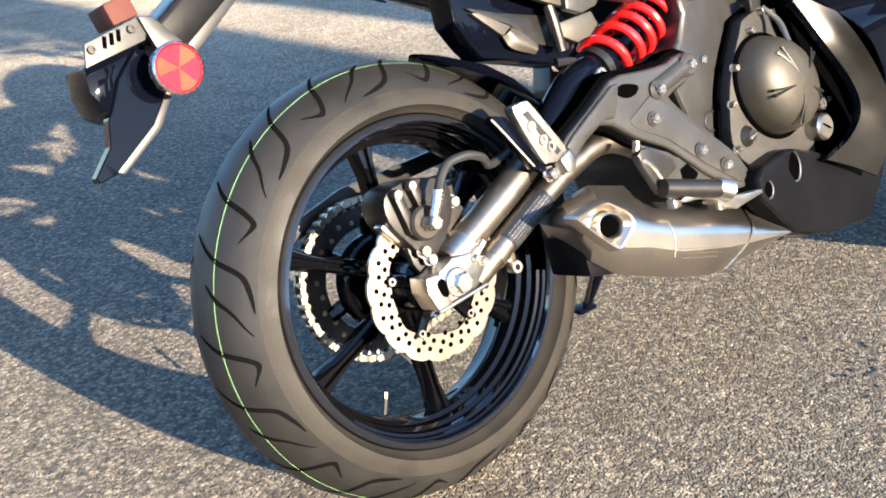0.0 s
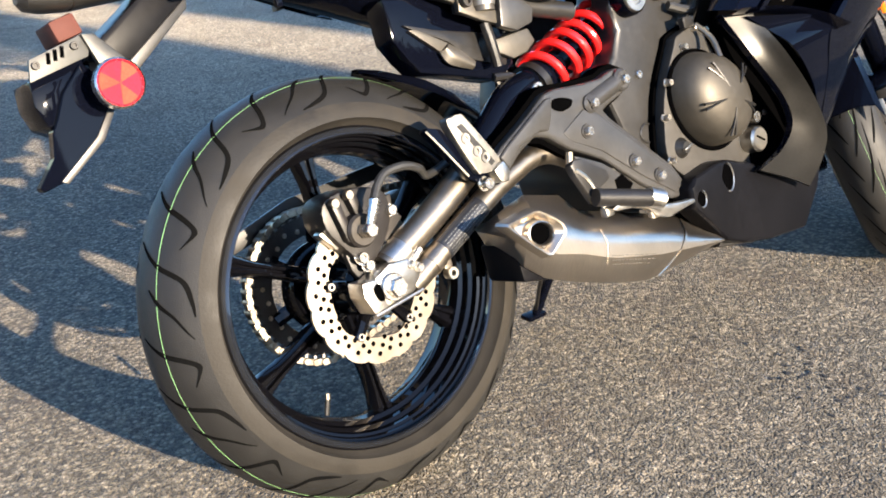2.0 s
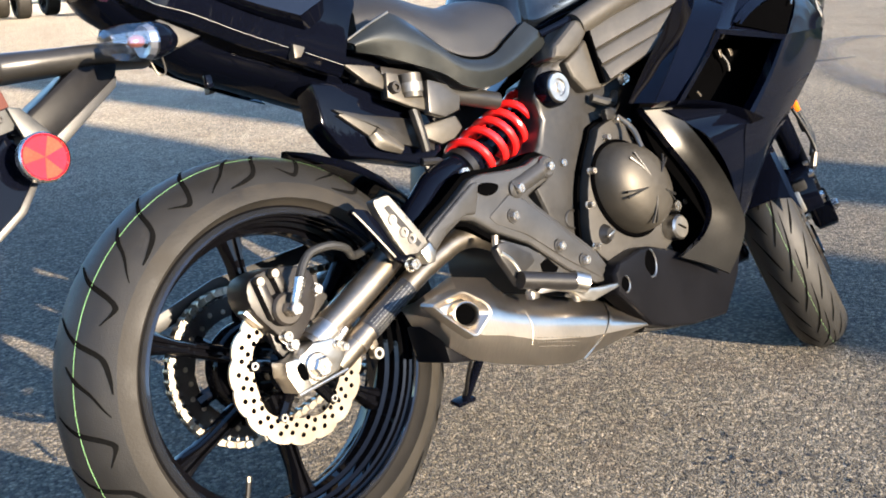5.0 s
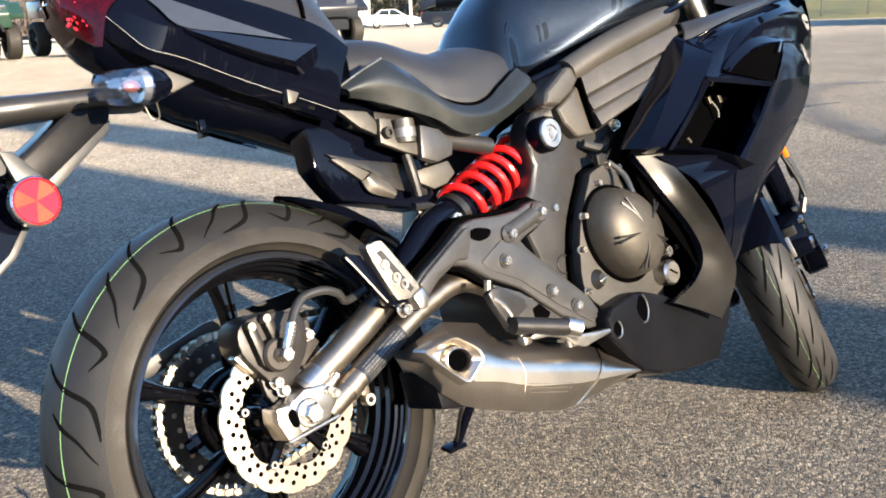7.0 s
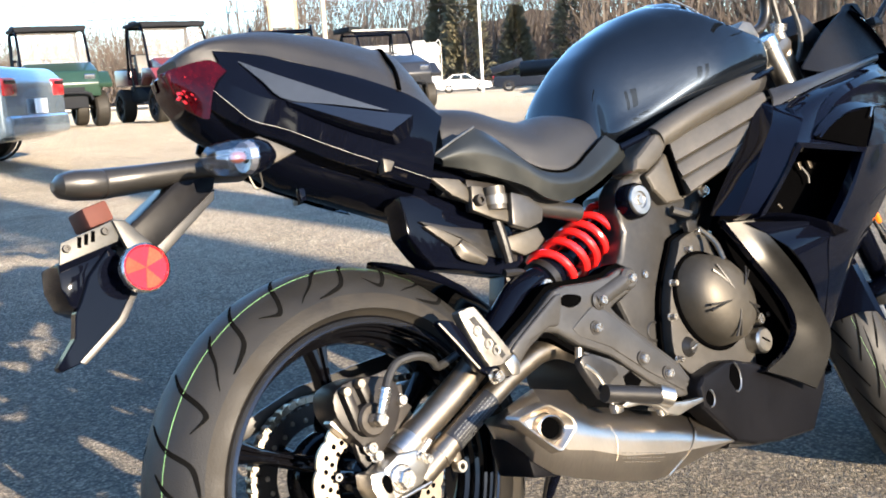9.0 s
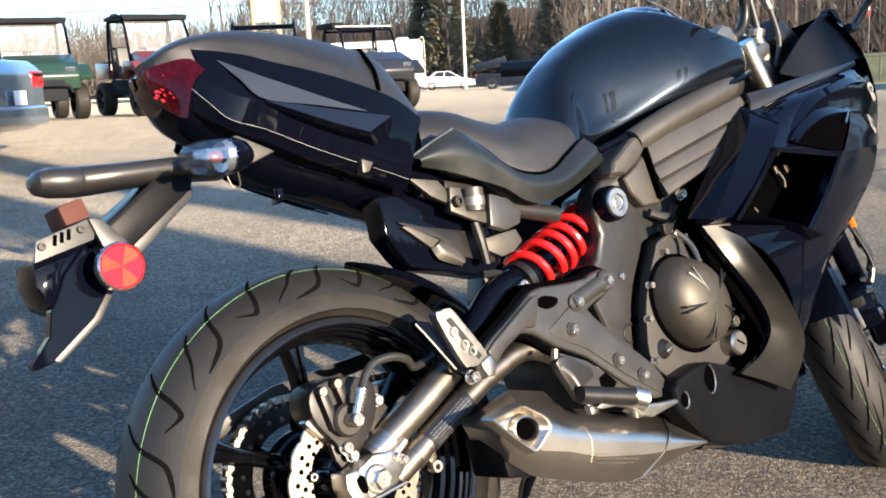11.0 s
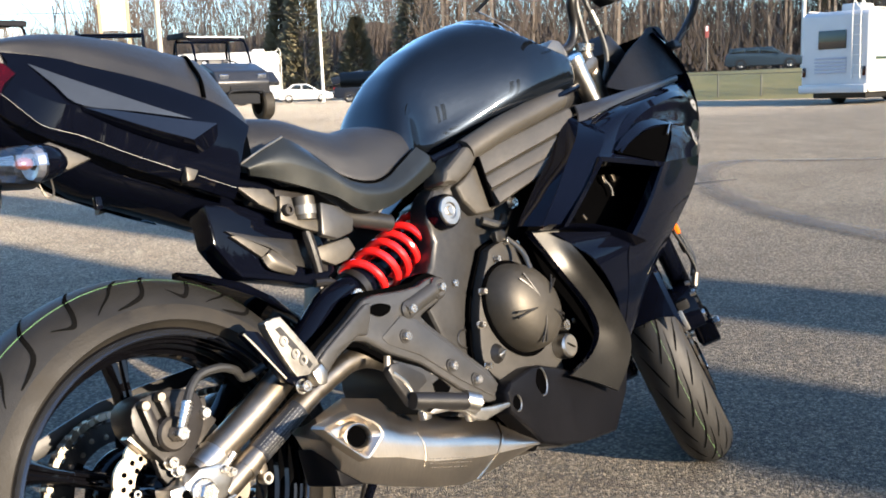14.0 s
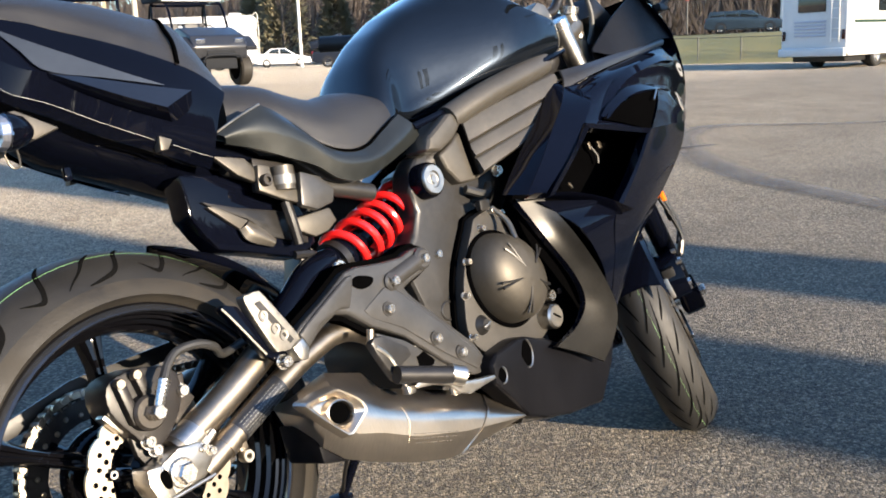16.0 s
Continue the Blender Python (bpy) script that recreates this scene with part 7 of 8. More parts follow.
def car(name, p, heading, paint, L, W, H, lower, cabin, glass, label, category, wheel_r=0.33, wb=0.60, band=None):
    """Car from a side outline: lower body, cabin and side windows as (x/L, z/H) outlines; x 0 is the tail, 1 the nose."""
    e = tagged(empty(name, upright(p, heading)), label, category)

    def P(o):
        return [((u - 0.5) * L, v * H) for u, v in o]
    sub("body", prism(P(lower), -W / 2, W / 2, 0.07, 4), paint, e)
    cb = prism(P(cabin), -W * 0.41, W * 0.41, 0.05, 3)
    sub("cabin", cb, paint, e)
    for g in glass:
        for s in (-1, 1):
            sub("side_window", prism(P(g), s * W * 0.405, s * W * 0.4145, 0.004), CAR_GLASS, e)
    # front and rear screens
    (x0, z0), (x1, z1) = P(cabin)[0], P(cabin)[1]
    (x2, z2), (x3, z3) = P(cabin)[2], P(cabin)[3]
    for (a, b), (c, d), nm in (((x0, z0), (x1, z1), "rear_window"), ((x3, z3), (x2, z2), "windscreen")):
        n = Vector((d - b, 0, a - c)).normalized() * (0.012 if nm == "rear_window" else -0.012)
        if nm == "rear_window" and n.x > 0 or nm == "windscreen" and n.x < 0:
            n = -n
        bm = bmesh.new()
        q = [(a + (c - a) * 0.1, -0.36, b + (d - b) * 0.1), (a + (c - a) * 0.1, 0.36, b + (d - b) * 0.1), (a + (c - a) * 0.88, 0.32, b + (d - b) * 0.88), (a + (c - a) * 0.88, -0.32, b + (d - b) * 0.88)]
        rings(bm, [[Vector((u, v * W, w)) for u, v, w in q], [Vector((u, v * W, w)) + n for u, v, w in q]])
        sub(nm, bm, CAR_GLASS, e)
    for fx in (-wb / 2, wb / 2):
        for s in (-1, 1):
            road_wheel(e, fx * L, s * (W / 2 - 0.10), wheel_r, 0.21)
            ar = lathe([(wheel_r * 1.02, -0.004), (wheel_r * 1.12, -0.004), (wheel_r * 1.12, 0.004), (wheel_r * 1.02, 0.004)], 28, (fx * L, s * (W / 2 + 0.002), wheel_r), closed=True)
            sub("wheel_arch", ar, PLASTIC, e)
    for s in (-1, 1):
        sub("tail_light", box(0.05, 0.34 * W / 1.8, 0.19, Matrix.Translation((-L / 2 + 0.012, s * (W / 2 - 0.20), H * 0.565)), 0.02), TAIL_RED, e, "red tail lamp")
        sub("lamp_band", box(0.05, 0.30 * W / 1.8, 0.05, Matrix.Translation((-L / 2 + 0.008, s * (W / 2 - 0.20), H * 0.60)), 0.01), RED_LENS, e)
        sub("headlight", box(0.08, 0.34, 0.14, Matrix.Translation((L / 2 - 0.05, s * (W / 2 - 0.24), H * 0.46)), 0.02), MIRRORLIKE, e)
        sub("door_mirror", box(0.10, 0.14, 0.10, Matrix.Translation((L * 0.16, s * (W / 2 + 0.03), H * 0.66)), 0.03), paint, e)
        for dx in (-0.06, 0.13):
            sub("door_handle", box(0.14, 0.02, 0.025, Matrix.Translation((L * dx, s * (W / 2 + 0.004), H * 0.56)), 0.006), paint, e)
    sub("rear_bumper", box(0.16, W * 0.97, 0.22, Matrix.Translation((-L / 2 + 0.04, 0, H * 0.28)), 0.06, 3), paint, e)
    sub("front_bumper", box(0.16, W * 0.97, 0.20, Matrix.Translation((L / 2 - 0.04, 0, H * 0.26)), 0.06, 3), paint, e)
    sub("number_plate", box(0.02, 0.32, 0.16, Matrix.Translation((-L / 2 - 0.045, 0, H * 0.42)), 0.004), SIGN_WHITE, e, "plain pale number plate")
    sub("grille", box(0.03, W * 0.45, 0.12, Matrix.Translation((L / 2 + 0.01, 0, H * 0.40)), 0.01), PLASTIC, e)
    if band:
        band(e)
    return e


SEDAN_LOWER = [(0.0, 0.22), (0.0, 0.62), (0.03, 0.72), (0.20, 0.74), (0.70, 0.66), (0.93, 0.54), (1.0, 0.42), (1.0, 0.22), (0.96, 0.16), (0.04, 0.16)]
SEDAN_CABIN = [(0.13, 0.66), (0.28, 0.99), (0.55, 1.0), (0.75, 0.62), (0.5, 0.60)]
SEDAN_GLASS = [[(0.22, 0.70), (0.30, 0.94), (0.43, 0.96), (0.43, 0.69)], [(0.45, 0.69), (0.45, 0.96), (0.54, 0.95), (0.68, 0.67)]]
WAGON_CABIN = [(0.02, 0.62), (0.06, 0.97), (0.58, 1.0), (0.74, 0.62), (0.4, 0.60)]
WAGON_GLASS = [[(0.06, 0.68), (0.09, 0.92), (0.24, 0.94), (0.24, 0.68)], [(0.26, 0.68), (0.26, 0.94), (0.42, 0.95), (0.42, 0.67)], [(0.44, 0.67), (0.44, 0.95), (0.57, 0.94), (0.68, 0.66)]]
TRUCK_LOWER = [(0.0, 0.24), (0.0, 0.60), (0.40, 0.61), (0.74, 0.62), (0.97, 0.56), (1.0, 0.40), (1.0, 0.24), (0.96, 0.18), (0.04, 0.18)]
TRUCK_CABIN = [(0.38, 0.58), (0.42, 0.98), (0.62, 1.0), (0.76, 0.60), (0.5, 0.58)]
TRUCK_GLASS = [[(0.43, 0.64), (0.45, 0.92), (0.52, 0.94), (0.52, 0.64)], [(0.54, 0.64), (0.54, 0.94), (0.61, 0.94), (0.70, 0.63)]]

car("sedan", (0.97, 11.48), (-0.78, 0.62), SILVER_BLUE, 4.6, 1.78, 1.42, SEDAN_LOWER, SEDAN_CABIN, SEDAN_GLASS, "silver-blue sedan parked on the lot", "car")
car("white_coupe", (55.2, 62.6), (0.76, -0.65), WHITE_PAINT, 4.6, 1.75, 1.55, SEDAN_LOWER, SEDAN_CABIN, SEDAN_GLASS, "white two-door car parked at the lot's far edge", "car")
wg = car("station_wagon", (60.25, 24.26), (0.36, -0.93), BLUE_PAINT, 4.9, 1.85, 1.40, SEDAN_LOWER, WAGON_CABIN, WAGON_GLASS, "slate-blue station wagon beyond the grass", "car")
wg.location.z = 1.31
car("pickup_truck", (48.9, 48.2), (0.70, -0.71), DARK_PAINT, 5.4, 1.95, 1.80, TRUCK_LOWER, TRUCK_CABIN, TRUCK_GLASS, "dark pickup truck with a raised bed cover", "truck", 0.38)
bc = empty("bed_cover", upright((47.7, 49.4), (0.70, -0.71)))
tagged(bc, "black folding cover standing over a truck bed", "cover")
sub("cover_panel", box(2.3, 1.9, 0.5, Matrix.Translation((0, 0, 1.75)) @ Matrix.Rotation(radians(-14), 4, "Y"), 0.05), DARK_PAINT, bc)


def side_by_side(p, heading, paint, label, roof=True, screen=True, height=1.86):
    """Utility side-by-side: hood, tub, seats, cargo bed, cage, wheels."""
    e = tagged(empty("utility_vehicle", upright(p, heading)), label, "utility vehicle", "parked utility vehicles")
    sub("hood", prism([(0.50, 0.62), (0.50, 1.16), (0.75, 1.20), (1.28, 1.02), (1.42, 0.80), (1.36, 0.55)], -0.60, 0.60, 0.05, 3), paint, e)
    for s in (-1, 1):
        sub("front_fender", prism([(0.55, 0.70), (0.66, 1.02), (1.15, 1.00), (1.44, 0.78), (1.40, 0.70), (1.12, 0.86), (0.78, 0.84)], s * 0.56, s * 0.80, 0.02), paint, e)
        sub("headlamp", box(0.06, 0.20, 0.12, Matrix.Translation((1.36, s * 0.42, 0.90)) @ Matrix.Rotation(radians(20), 4, "Y"), 0.03), MIRRORLIKE, e)
        sub("seat", box(0.45, 0.48, 0.16, Matrix.Translation((-0.15, s * 0.30, 0.78)), 0.05, 3), VINYL, e)
        sub("seat_back", box(0.14, 0.48, 0.55, Matrix.Translation((-0.40, s * 0.30, 1.05)) @ Matrix.Rotation(radians(-10), 4, "Y"), 0.05, 3), VINYL, e)
        sub("cage_bar", tube([(0.62, s * 0.62, 0.95), (0.28, s * 0.60, height - 0.06), (-0.50, s * 0.60, height - 0.04), (-0.62, s * 0.62, 0.85)], 0.026, 8, n=24), GLOSS, e)
        sub("cage_bar", tube([(-0.48, s * 0.60, height - 0.05), (-0.40, s * 0.62, 0.60)], 0.024, 8), GLOSS, e)
        for x in (0.98, -0.98):
            road_wheel(e, x, s * 0.62, 0.33, 0.25, lug=True)
            sub("suspension_arm", tube([(x, s * 0.25, 0.42), (x, s * 0.55, 0.34)], 0.03, 6), SATIN, e)
    sub("grille", box(0.05, 0.62, 0.14, Matrix.Translation((1.385, 0, 0.66)), 0.02), ROOF_BLACK, e)
    sub("bumper", tube([(1.45, -0.42, 0.50), (1.50, -0.30, 0.62), (1.50, 0.30, 0.62), (1.45, 0.42, 0.50)], 0.03, 8), ROOF_BLACK, e)
    sub("skid_plate", box(0.10, 0.7, 0.22, Matrix.Translation((1.34, 0, 0.46)), 0.03), ROOF_BLACK, e)
    sub("floor_tub", prism([(-0.62, 0.40), (-0.62, 0.70), (0.0, 0.66), (0.40, 0.52), (0.62, 0.70), (0.75, 0.42)], -0.62, 0.62, 0.03), ROOF_BLACK, e)
    sub("cargo_bed", prism([(-1.40, 0.72), (-1.42, 1.05), (-0.60, 1.02), (-0.60, 0.72)], -0.66, 0.66, 0.03), paint, e)
    sub("bed_hollow", box(0.70, 1.16, 0.04, Matrix.Translation((-1.0, 0, 1.045)), 0.01), ROOF_BLACK, e)
    sub("steering_wheel", tube([(0.22 + 0.05 * math.cos(a), 0.30 + 0.17 * math.cos(a), 1.10 + 0.16 * math.sin(a)) for a in (2 * math.pi * k / 12 for k in range(13))], 0.015, 6), PLASTIC, e)
    for x in (0.28, -0.48):
        sub("cage_bar", tube([(x, -0.60, height - 0.05), (x, 0.60, height - 0.05)], 0.024, 8), GLOSS, e)
    sub("cage_bar", tube([(-0.45, -0.60, 1.30), (-0.45, 0.60, 1.30)], 0.022, 8), GLOSS, e)
    if roof:
        sub("roof", box(1.05, 1.30, 0.07, Matrix.Translation((-0.10, 0, height)), 0.03, 3), ROOF_BLACK, e, "black plastic roof")
        sub("roof_lip", tube([(0.42, -0.62, height - 0.05), (0.45, 0.0, height - 0.04), (0.42, 0.62, height - 0.05)], 0.03, 8), ROOF_BLACK, e)
    if screen:
        g = box(0.006, 1.16, 0.84, Matrix.Translation((0.46, 0, 1.42)) @ Matrix.Rotation(radians(-19), 4, "Y"), 0)
        ob = sub("windshield", g, HAZY, e, "clear windshield")
        ob.visible_shadow = False
        sub("windshield_bar", tube([(0.62, -0.57, 1.00), (0.62, 0.57, 1.00)], 0.02, 6), ROOF_BLACK, e)
    return e


side_by_side((5.69, 18.20), (-0.16, -0.99), HUNTER, "dark green utility vehicle with roof and windshield")
side_by_side((7.69, 17.31), (-0.07, -1.0), MAROON, "maroon utility vehicle with roof and clear windshield")
side_by_side((9.75, 16.40), (0.55, 0.83), BLACK_BODY, "utility vehicle with an open tubular cage", roof=False, screen=False, height=1.72)
side_by_side((12.09, 16.37), (-0.20, -0.98), BLACK_BODY, "charcoal utility vehicle with a thin roof rack", roof=False, screen=False, height=1.74)
rack = tagged(empty("roof_rack", upright((12.12, 16.52), (-0.20, -0.98))), "slatted rack on the charcoal vehicle's cage", "rack")
for i in range(5):
    sub("rack_slat", box(0.05, 1.30, 0.022, Matrix.Translation((-0.50 + 0.22 * i, 0, 1.765)), 0.006), PALE_METAL if i == 4 else GLOSS, rack)
sub("rack_box", box(0.9, 0.30, 0.12, Matrix.Translation((-0.1, -0.56, 1.80)), 0.03), ROOF_BLACK, rack, "dark box at the end of the rack")


def coach(name, p, heading, L, W, H, label, category, windows, stripes=True, pane=None):
    """Boxy white motorhome or bus; x 0 is the rear."""
    e = tagged(empty(name, upright(p, heading)), label, category)
    b = bmesh.new()
    prism([(0, 0.55), (0, H - 0.12), (0.18, H), (L - 0.5, H), (L - 0.05, H * 0.72), (L, H * 0.45), (L, 0.5), (L - 0.2, 0.42), (0.2, 0.42)], -W / 2, W / 2, 0.08, 3, b)
    sub("body", b, WHITE, e)
    sub("rear_window", box(0.04, W * 0.42, 0.62, Matrix.Translation((-0.015, W * 0.03, H * 0.70)), 0.05, 3), CAR_GLASS, e)
    for i in range(5):
        sub("louvre", box(0.03, W * 0.48, 0.075, Matrix.Translation((-0.015, W * 0.05, H * 0.355 + 0.115 * i)), 0.01), GREY_BAND, e)
    sub("rear_bumper", box(0.22, W * 1.0, 0.28, Matrix.Translation((-0.08, 0, 0.56)), 0.06), WHITE, e)
    for s in (-1, 1):
        sub("tail_light", box(0.04, 0.12, 0.32, Matrix.Translation((-0.02, s * (W / 2 - 0.12), H * 0.36)), 0.02), RED_LENS, e)
        sub("lower_band", box(L * 0.9, 0.02, 0.5, Matrix.Translation((L * 0.5, s * (W / 2 + 0.006), 1.05)), 0.005), TAN if stripes else GREY_BAND, e)
        sub("side_stripe", box(L * 0.55, 0.02, 0.10, Matrix.Translation((L * 0.34, s * (W / 2 + 0.008), 1.55)), 0.005), HUNTER, e)
        for x, w in windows:
            sub("side_window", box(w, 0.03, 0.66, Matrix.Translation((x, s * (W / 2 + 0.004), H * 0.70)), 0.04, 2), pane or CAR_GLASS, e)
        for x in (L * 0.30, L * 0.80):
            road_wheel(e, x, s * (W / 2 - 0.18), 0.42, 0.30)
        sub("roof_rail", tube([(0.2, s * (W / 2 - 0.1), H + 0.05), (L * 0.7, s * (W / 2 - 0.1), H + 0.05)], 0.02, 6), PALE_METAL, e)
    for y in (-W * 0.40, -W * 0.28):
        sub("ladder_rail", tube([(-0.08, y, 0.9), (-0.08, y, H + 0.1), (0.3, y, H + 0.12)], 0.018, 6), PALE_METAL, e)
    for k in range(7):
        sub("ladder_rung", tube([(-0.08, -W * 0.40, 1.0 + 0.33 * k), (-0.08, -W * 0.28, 1.0 + 0.33 * k)], 0.014, 6), PALE_METAL, e)
    sub("roof_unit", box(0.9, 0.7, 0.28, Matrix.Translation((1.5, 0, H + 0.14)), 0.06, 3), WHITE, e)
    sub("undercarriage", box(L * 0.9, W * 0.8, 0.3, Matrix.Translation((L * 0.5, 0, 0.38)), 0.05), PLASTIC, e)
    return e


coach("motorhome", (33.4, 10.7), (0.985, -0.17), 7.5, 2.4, 3.15, "white motorhome with a ladder and rear window", "motorhome", [(2.6, 1.0), (4.4, 1.2)])
coach("white_bus", (47.8, 56.9), (-0.74, 0.67), 9.8, 2.5, 3.85, "long white bus with pale slatted side", "bus", [(1.6 + 0.42 * k, 0.30) for k in range(19)], False, GREY_BAND)


# ---- poles, signs, wires, fence
def pole(name, p, z0, h, r, material, label, category, r2=None):
    e = tagged(empty(name, Matrix.Translation((p[0], p[1], z0))), label, category)
    sub("shaft", tube([(0, 0, 0), (0, 0, h)], r, 12, r2=r2), material, e)
    return e


lp = pole("lamp_pole", (53.1, 58.0), lot(53, 58), 11.0, 0.13, PALE_METAL, "tall pale light pole on the lot", "pole", 0.09)
sub("lamp_head", box(0.9, 0.35, 0.14, Matrix.Translation((0.35, 0, 11.0)), 0.04), PALE_METAL, lp)
lp = pole("lamp_pole", (69.0, 25.2), 1.0, 10.0, 0.16, PALE_METAL, "tall pale light pole by the road", "pole", 0.12)
sub("lamp_head", box(0.9, 0.35, 0.14, Matrix.Translation((0.35, 0, 10.0)), 0.04), PALE_METAL, lp)
up = pole("utility_pole", (37.8, 57.3), lot(37.8, 57.3), 12.0, 0.20, WOOD_POLE, "weathered wooden utility pole", "pole", 0.15)
sub("cross_arm", box(0.12, 2.4, 0.12, Matrix.Translation((0, 0, 11.0)), 0.01), WOOD_POLE, up)
for k, (z, dx) in enumerate(((8.6, 0.0), (7.7, 0.2), (6.6, -0.2))):
    bm = tube([(-60, 98, z + 1.0), (-10, 76, z - 0.9), (37.8, 57.3, z), (75, 44, z - 0.5), (120, 22, z + 0.6)], 0.022, 5, n=40)
    tagged(part("overhead_wire", bm, SATIN), "thin dark overhead wire", "wire", "overhead wires")
sg = tagged(empty("pylon_sign", upright((30.3, 50.3), (-0.52, -0.85))), "tall sign with tan posts and a blank white board", "sign")
for s in (-1, 1):
    sub("sign_post", box(0.24, 0.20, 9.4, Matrix.Translation((0, s * 0.76, 4.7)), 0.02), SIGN_POST, sg)
sub("sign_board", box(0.14, 1.32, 1.70, Matrix.Translation((0, 0, 5.55)), 0.02), SIGN_WHITE, sg)
sub("sign_header", box(0.20, 1.30, 0.62, Matrix.Translation((0, 0, 7.25)), 0.02), SIGN_DARK, sg)
for k, w in enumerate((0.26, 0.18, 0.30, 0.22)):
    sub("sign_print", box(0.02, w, 0.16, Matrix.Translation((0.13, -0.46 + 0.30 * k, 7.20)), 0.002), SIGN_YELLOW, sg)
sub("sign_board", box(0.14, 1.32, 1.0, Matrix.Translation((0, 0, 8.6)), 0.02), SIGN_WHITE, sg)
rs = pole("road_sign", (53.3, 24.9), 1.30, 2.55, 0.04, FENCE, "small red and white road sign on a post", "sign")
sub("sign_plate", box(0.02, 0.21, 0.66, Matrix.Translation((-0.05, 0, 2.25)) @ Matrix.Rotation(radians(25), 4, "Z"), 0.004), SIGN_RED, rs)
sub("sign_mark", box(0.022, 0.12, 0.26, Matrix.Translation((-0.055, 0, 2.42)) @ Matrix.Rotation(radians(25), 4, "Z"), 0.002), SIGN_WHITE, rs)

# grass bank beyond the lot, with a chain-link fence on its foot
bm = bmesh.new()
loops = []
for k in range(25):
    a = radians(-20 + 62 * k / 24)
    d = Vector((math.cos(a), math.sin(a), 0))
    loops.append([EYE + d * r + Vector((0, 0, z + 0.05 * math.sin(7 * k + r))) for r, z in ((46.6, lot(46.6 * d.x, 46.6 * d.y) - 0.1), (47.4, lot(47 * d.x, 47 * d.y) + 0.06), (50, 0.58), (53, 1.12), (60, 1.24), (71, 1.31), (90, 1.45), (130, 2.2))])
rings(bm, loops, close=False, caps=False)
tagged(part("grass_bank", bm, GRASS, sharp=80), "dry grass bank rising to the road", "grass", kind="structure")
bm = bmesh.new()
for k in range(60):
    a0, a1 = (radians(-20 + 62 * (k + j) / 60) for j in (0, 1))
    q = [EYE + Vector((math.cos(a), math.sin(a), 0)) * r + Vector((0, 0, z)) for a, r, z in ((a0, 63.0, 1.30), (a0, 70, 1.35), (a1, 70, 1.35), (a1, 63.0, 1.30))]
    bm.faces.new([bm.verts.new(v) for v in q])
tagged(part("road", bm, mat("road_asphalt", (0.07, 0.066, 0.06), 0.9, vary=0.15, scale=3), smooth=False), "narrow grey asphalt road on the bank", "road", kind="structure")
fe = tagged(empty("chain_link_fence"), "low chain-link fence along the grass", "fence")
for k in range(24):
    a = radians(-14 + 2.3 * k)
    o = EYE + Vector((math.cos(a), math.sin(a), 0)) * 47.6
    a2 = radians(-14 + 2.3 * (k + 1))
    o2 = EYE + Vector((math.cos(a2), math.sin(a2), 0)) * 47.6
    sub("fence_post", tube([o + Vector((0, 0, lot(o.x, o.y))), o + Vector((0, 0, lot(o.x, o.y) + 1.2))], 0.03, 6), FENCE, fe)
    sub("fence_rail", tube([o + Vector((0, 0, lot(o.x, o.y) + 1.16)), o2 + Vector((0, 0, lot(o2.x, o2.y) + 1.16))], 0.018, 5), FENCE, fe)
    bm = bmesh.new()
    for i in range(14):
        u, w = i / 14, min(1, i / 14 + 0.35)
        for z0, z1 in ((0.12, 1.06), (1.06, 0.12)):
            tube([o.lerp(o2, u) + Vector((0, 0, z0 + lot(o.x, o.y))), o.lerp(o2, w) + Vector((0, 0, z1 + lot(o.x, o.y)))], 0.003, 3, bm=bm)
    sub("fence_mesh", bm, FENCE, fe)

# ---- woods
rng = random.Random(7)


def limb(bm, a, b, r0, r1):
    d = (b - a).normalized()
    s = d.orthogonal().normalized()
    t = d.cross(s)
    va = [bm.verts.new(a + r0 * (math.cos(k * 2.0944) * s + math.sin(k * 2.0944) * t)) for k in range(3)]
    vb = [bm.verts.new(b + r1 * (math.cos(k * 2.0944) * s + math.sin(k * 2.0944) * t)) for k in range(3)]
    for k in range(3):
        bm.faces.new((va[k], va[(k + 1) % 3], vb[(k + 1) % 3], vb[k]))


def bare_tree(bm, o, h, depth=3):
    """Tapered trunk with forking limbs and twigs."""
    def grow(a, d, ln, r, lev):
        b = a + d * ln
        limb(bm, a, b, r, r * 0.62)
        if lev == 0:
            return
        for k in range(rng.choice((2, 3, 3)) if lev > 1 else 4):
            nd = (d + Vector((rng.gauss(0, 0.42), rng.gauss(0, 0.42), rng.uniform(-0.05, 0.4)))).normalized()
            grow(a.lerp(b, rng.uniform(0.55, 1.0)), nd, ln * rng.uniform(0.45, 0.75), r * 0.5, lev - 1)
    grow(o, Vector((rng.gauss(0, 0.03), rng.gauss(0, 0.03), 1)).normalized(), h * 0.52, h * 0.0062 + 0.025, depth)


def bearing(a, r, z=0.0):
    return EYE + Vector((math.cos(a), math.sin(a), 0)) * r + Vector((0, 0, z))


wood = bmesh.new()
for k in range(520):
    a = radians(rng.uniform(-25, 84))
    deg = math.degrees(a)
    r = rng.uniform(78, 105) if deg < 42 else rng.uniform(105, 150)
    h = rng.uniform(13, 21) if deg < 62 else rng.uniform(7, 12)
    bare_tree(wood, bearing(a, r, 1.2), h)
tagged(part("bare_woods", wood, BARK, smooth=False), "bare winter trees with grey-brown trunks", "woods", kind="stuff")


def wood_top(deg):
    """Height of the thick growth by bearing: tall in the middle, low towards the open sky."""
    return float(np.interp(deg, (-30, 30, 36, 56, 61, 90), (5.5, 6.0, 14.0, 14.0, 7.0, 5.0)))


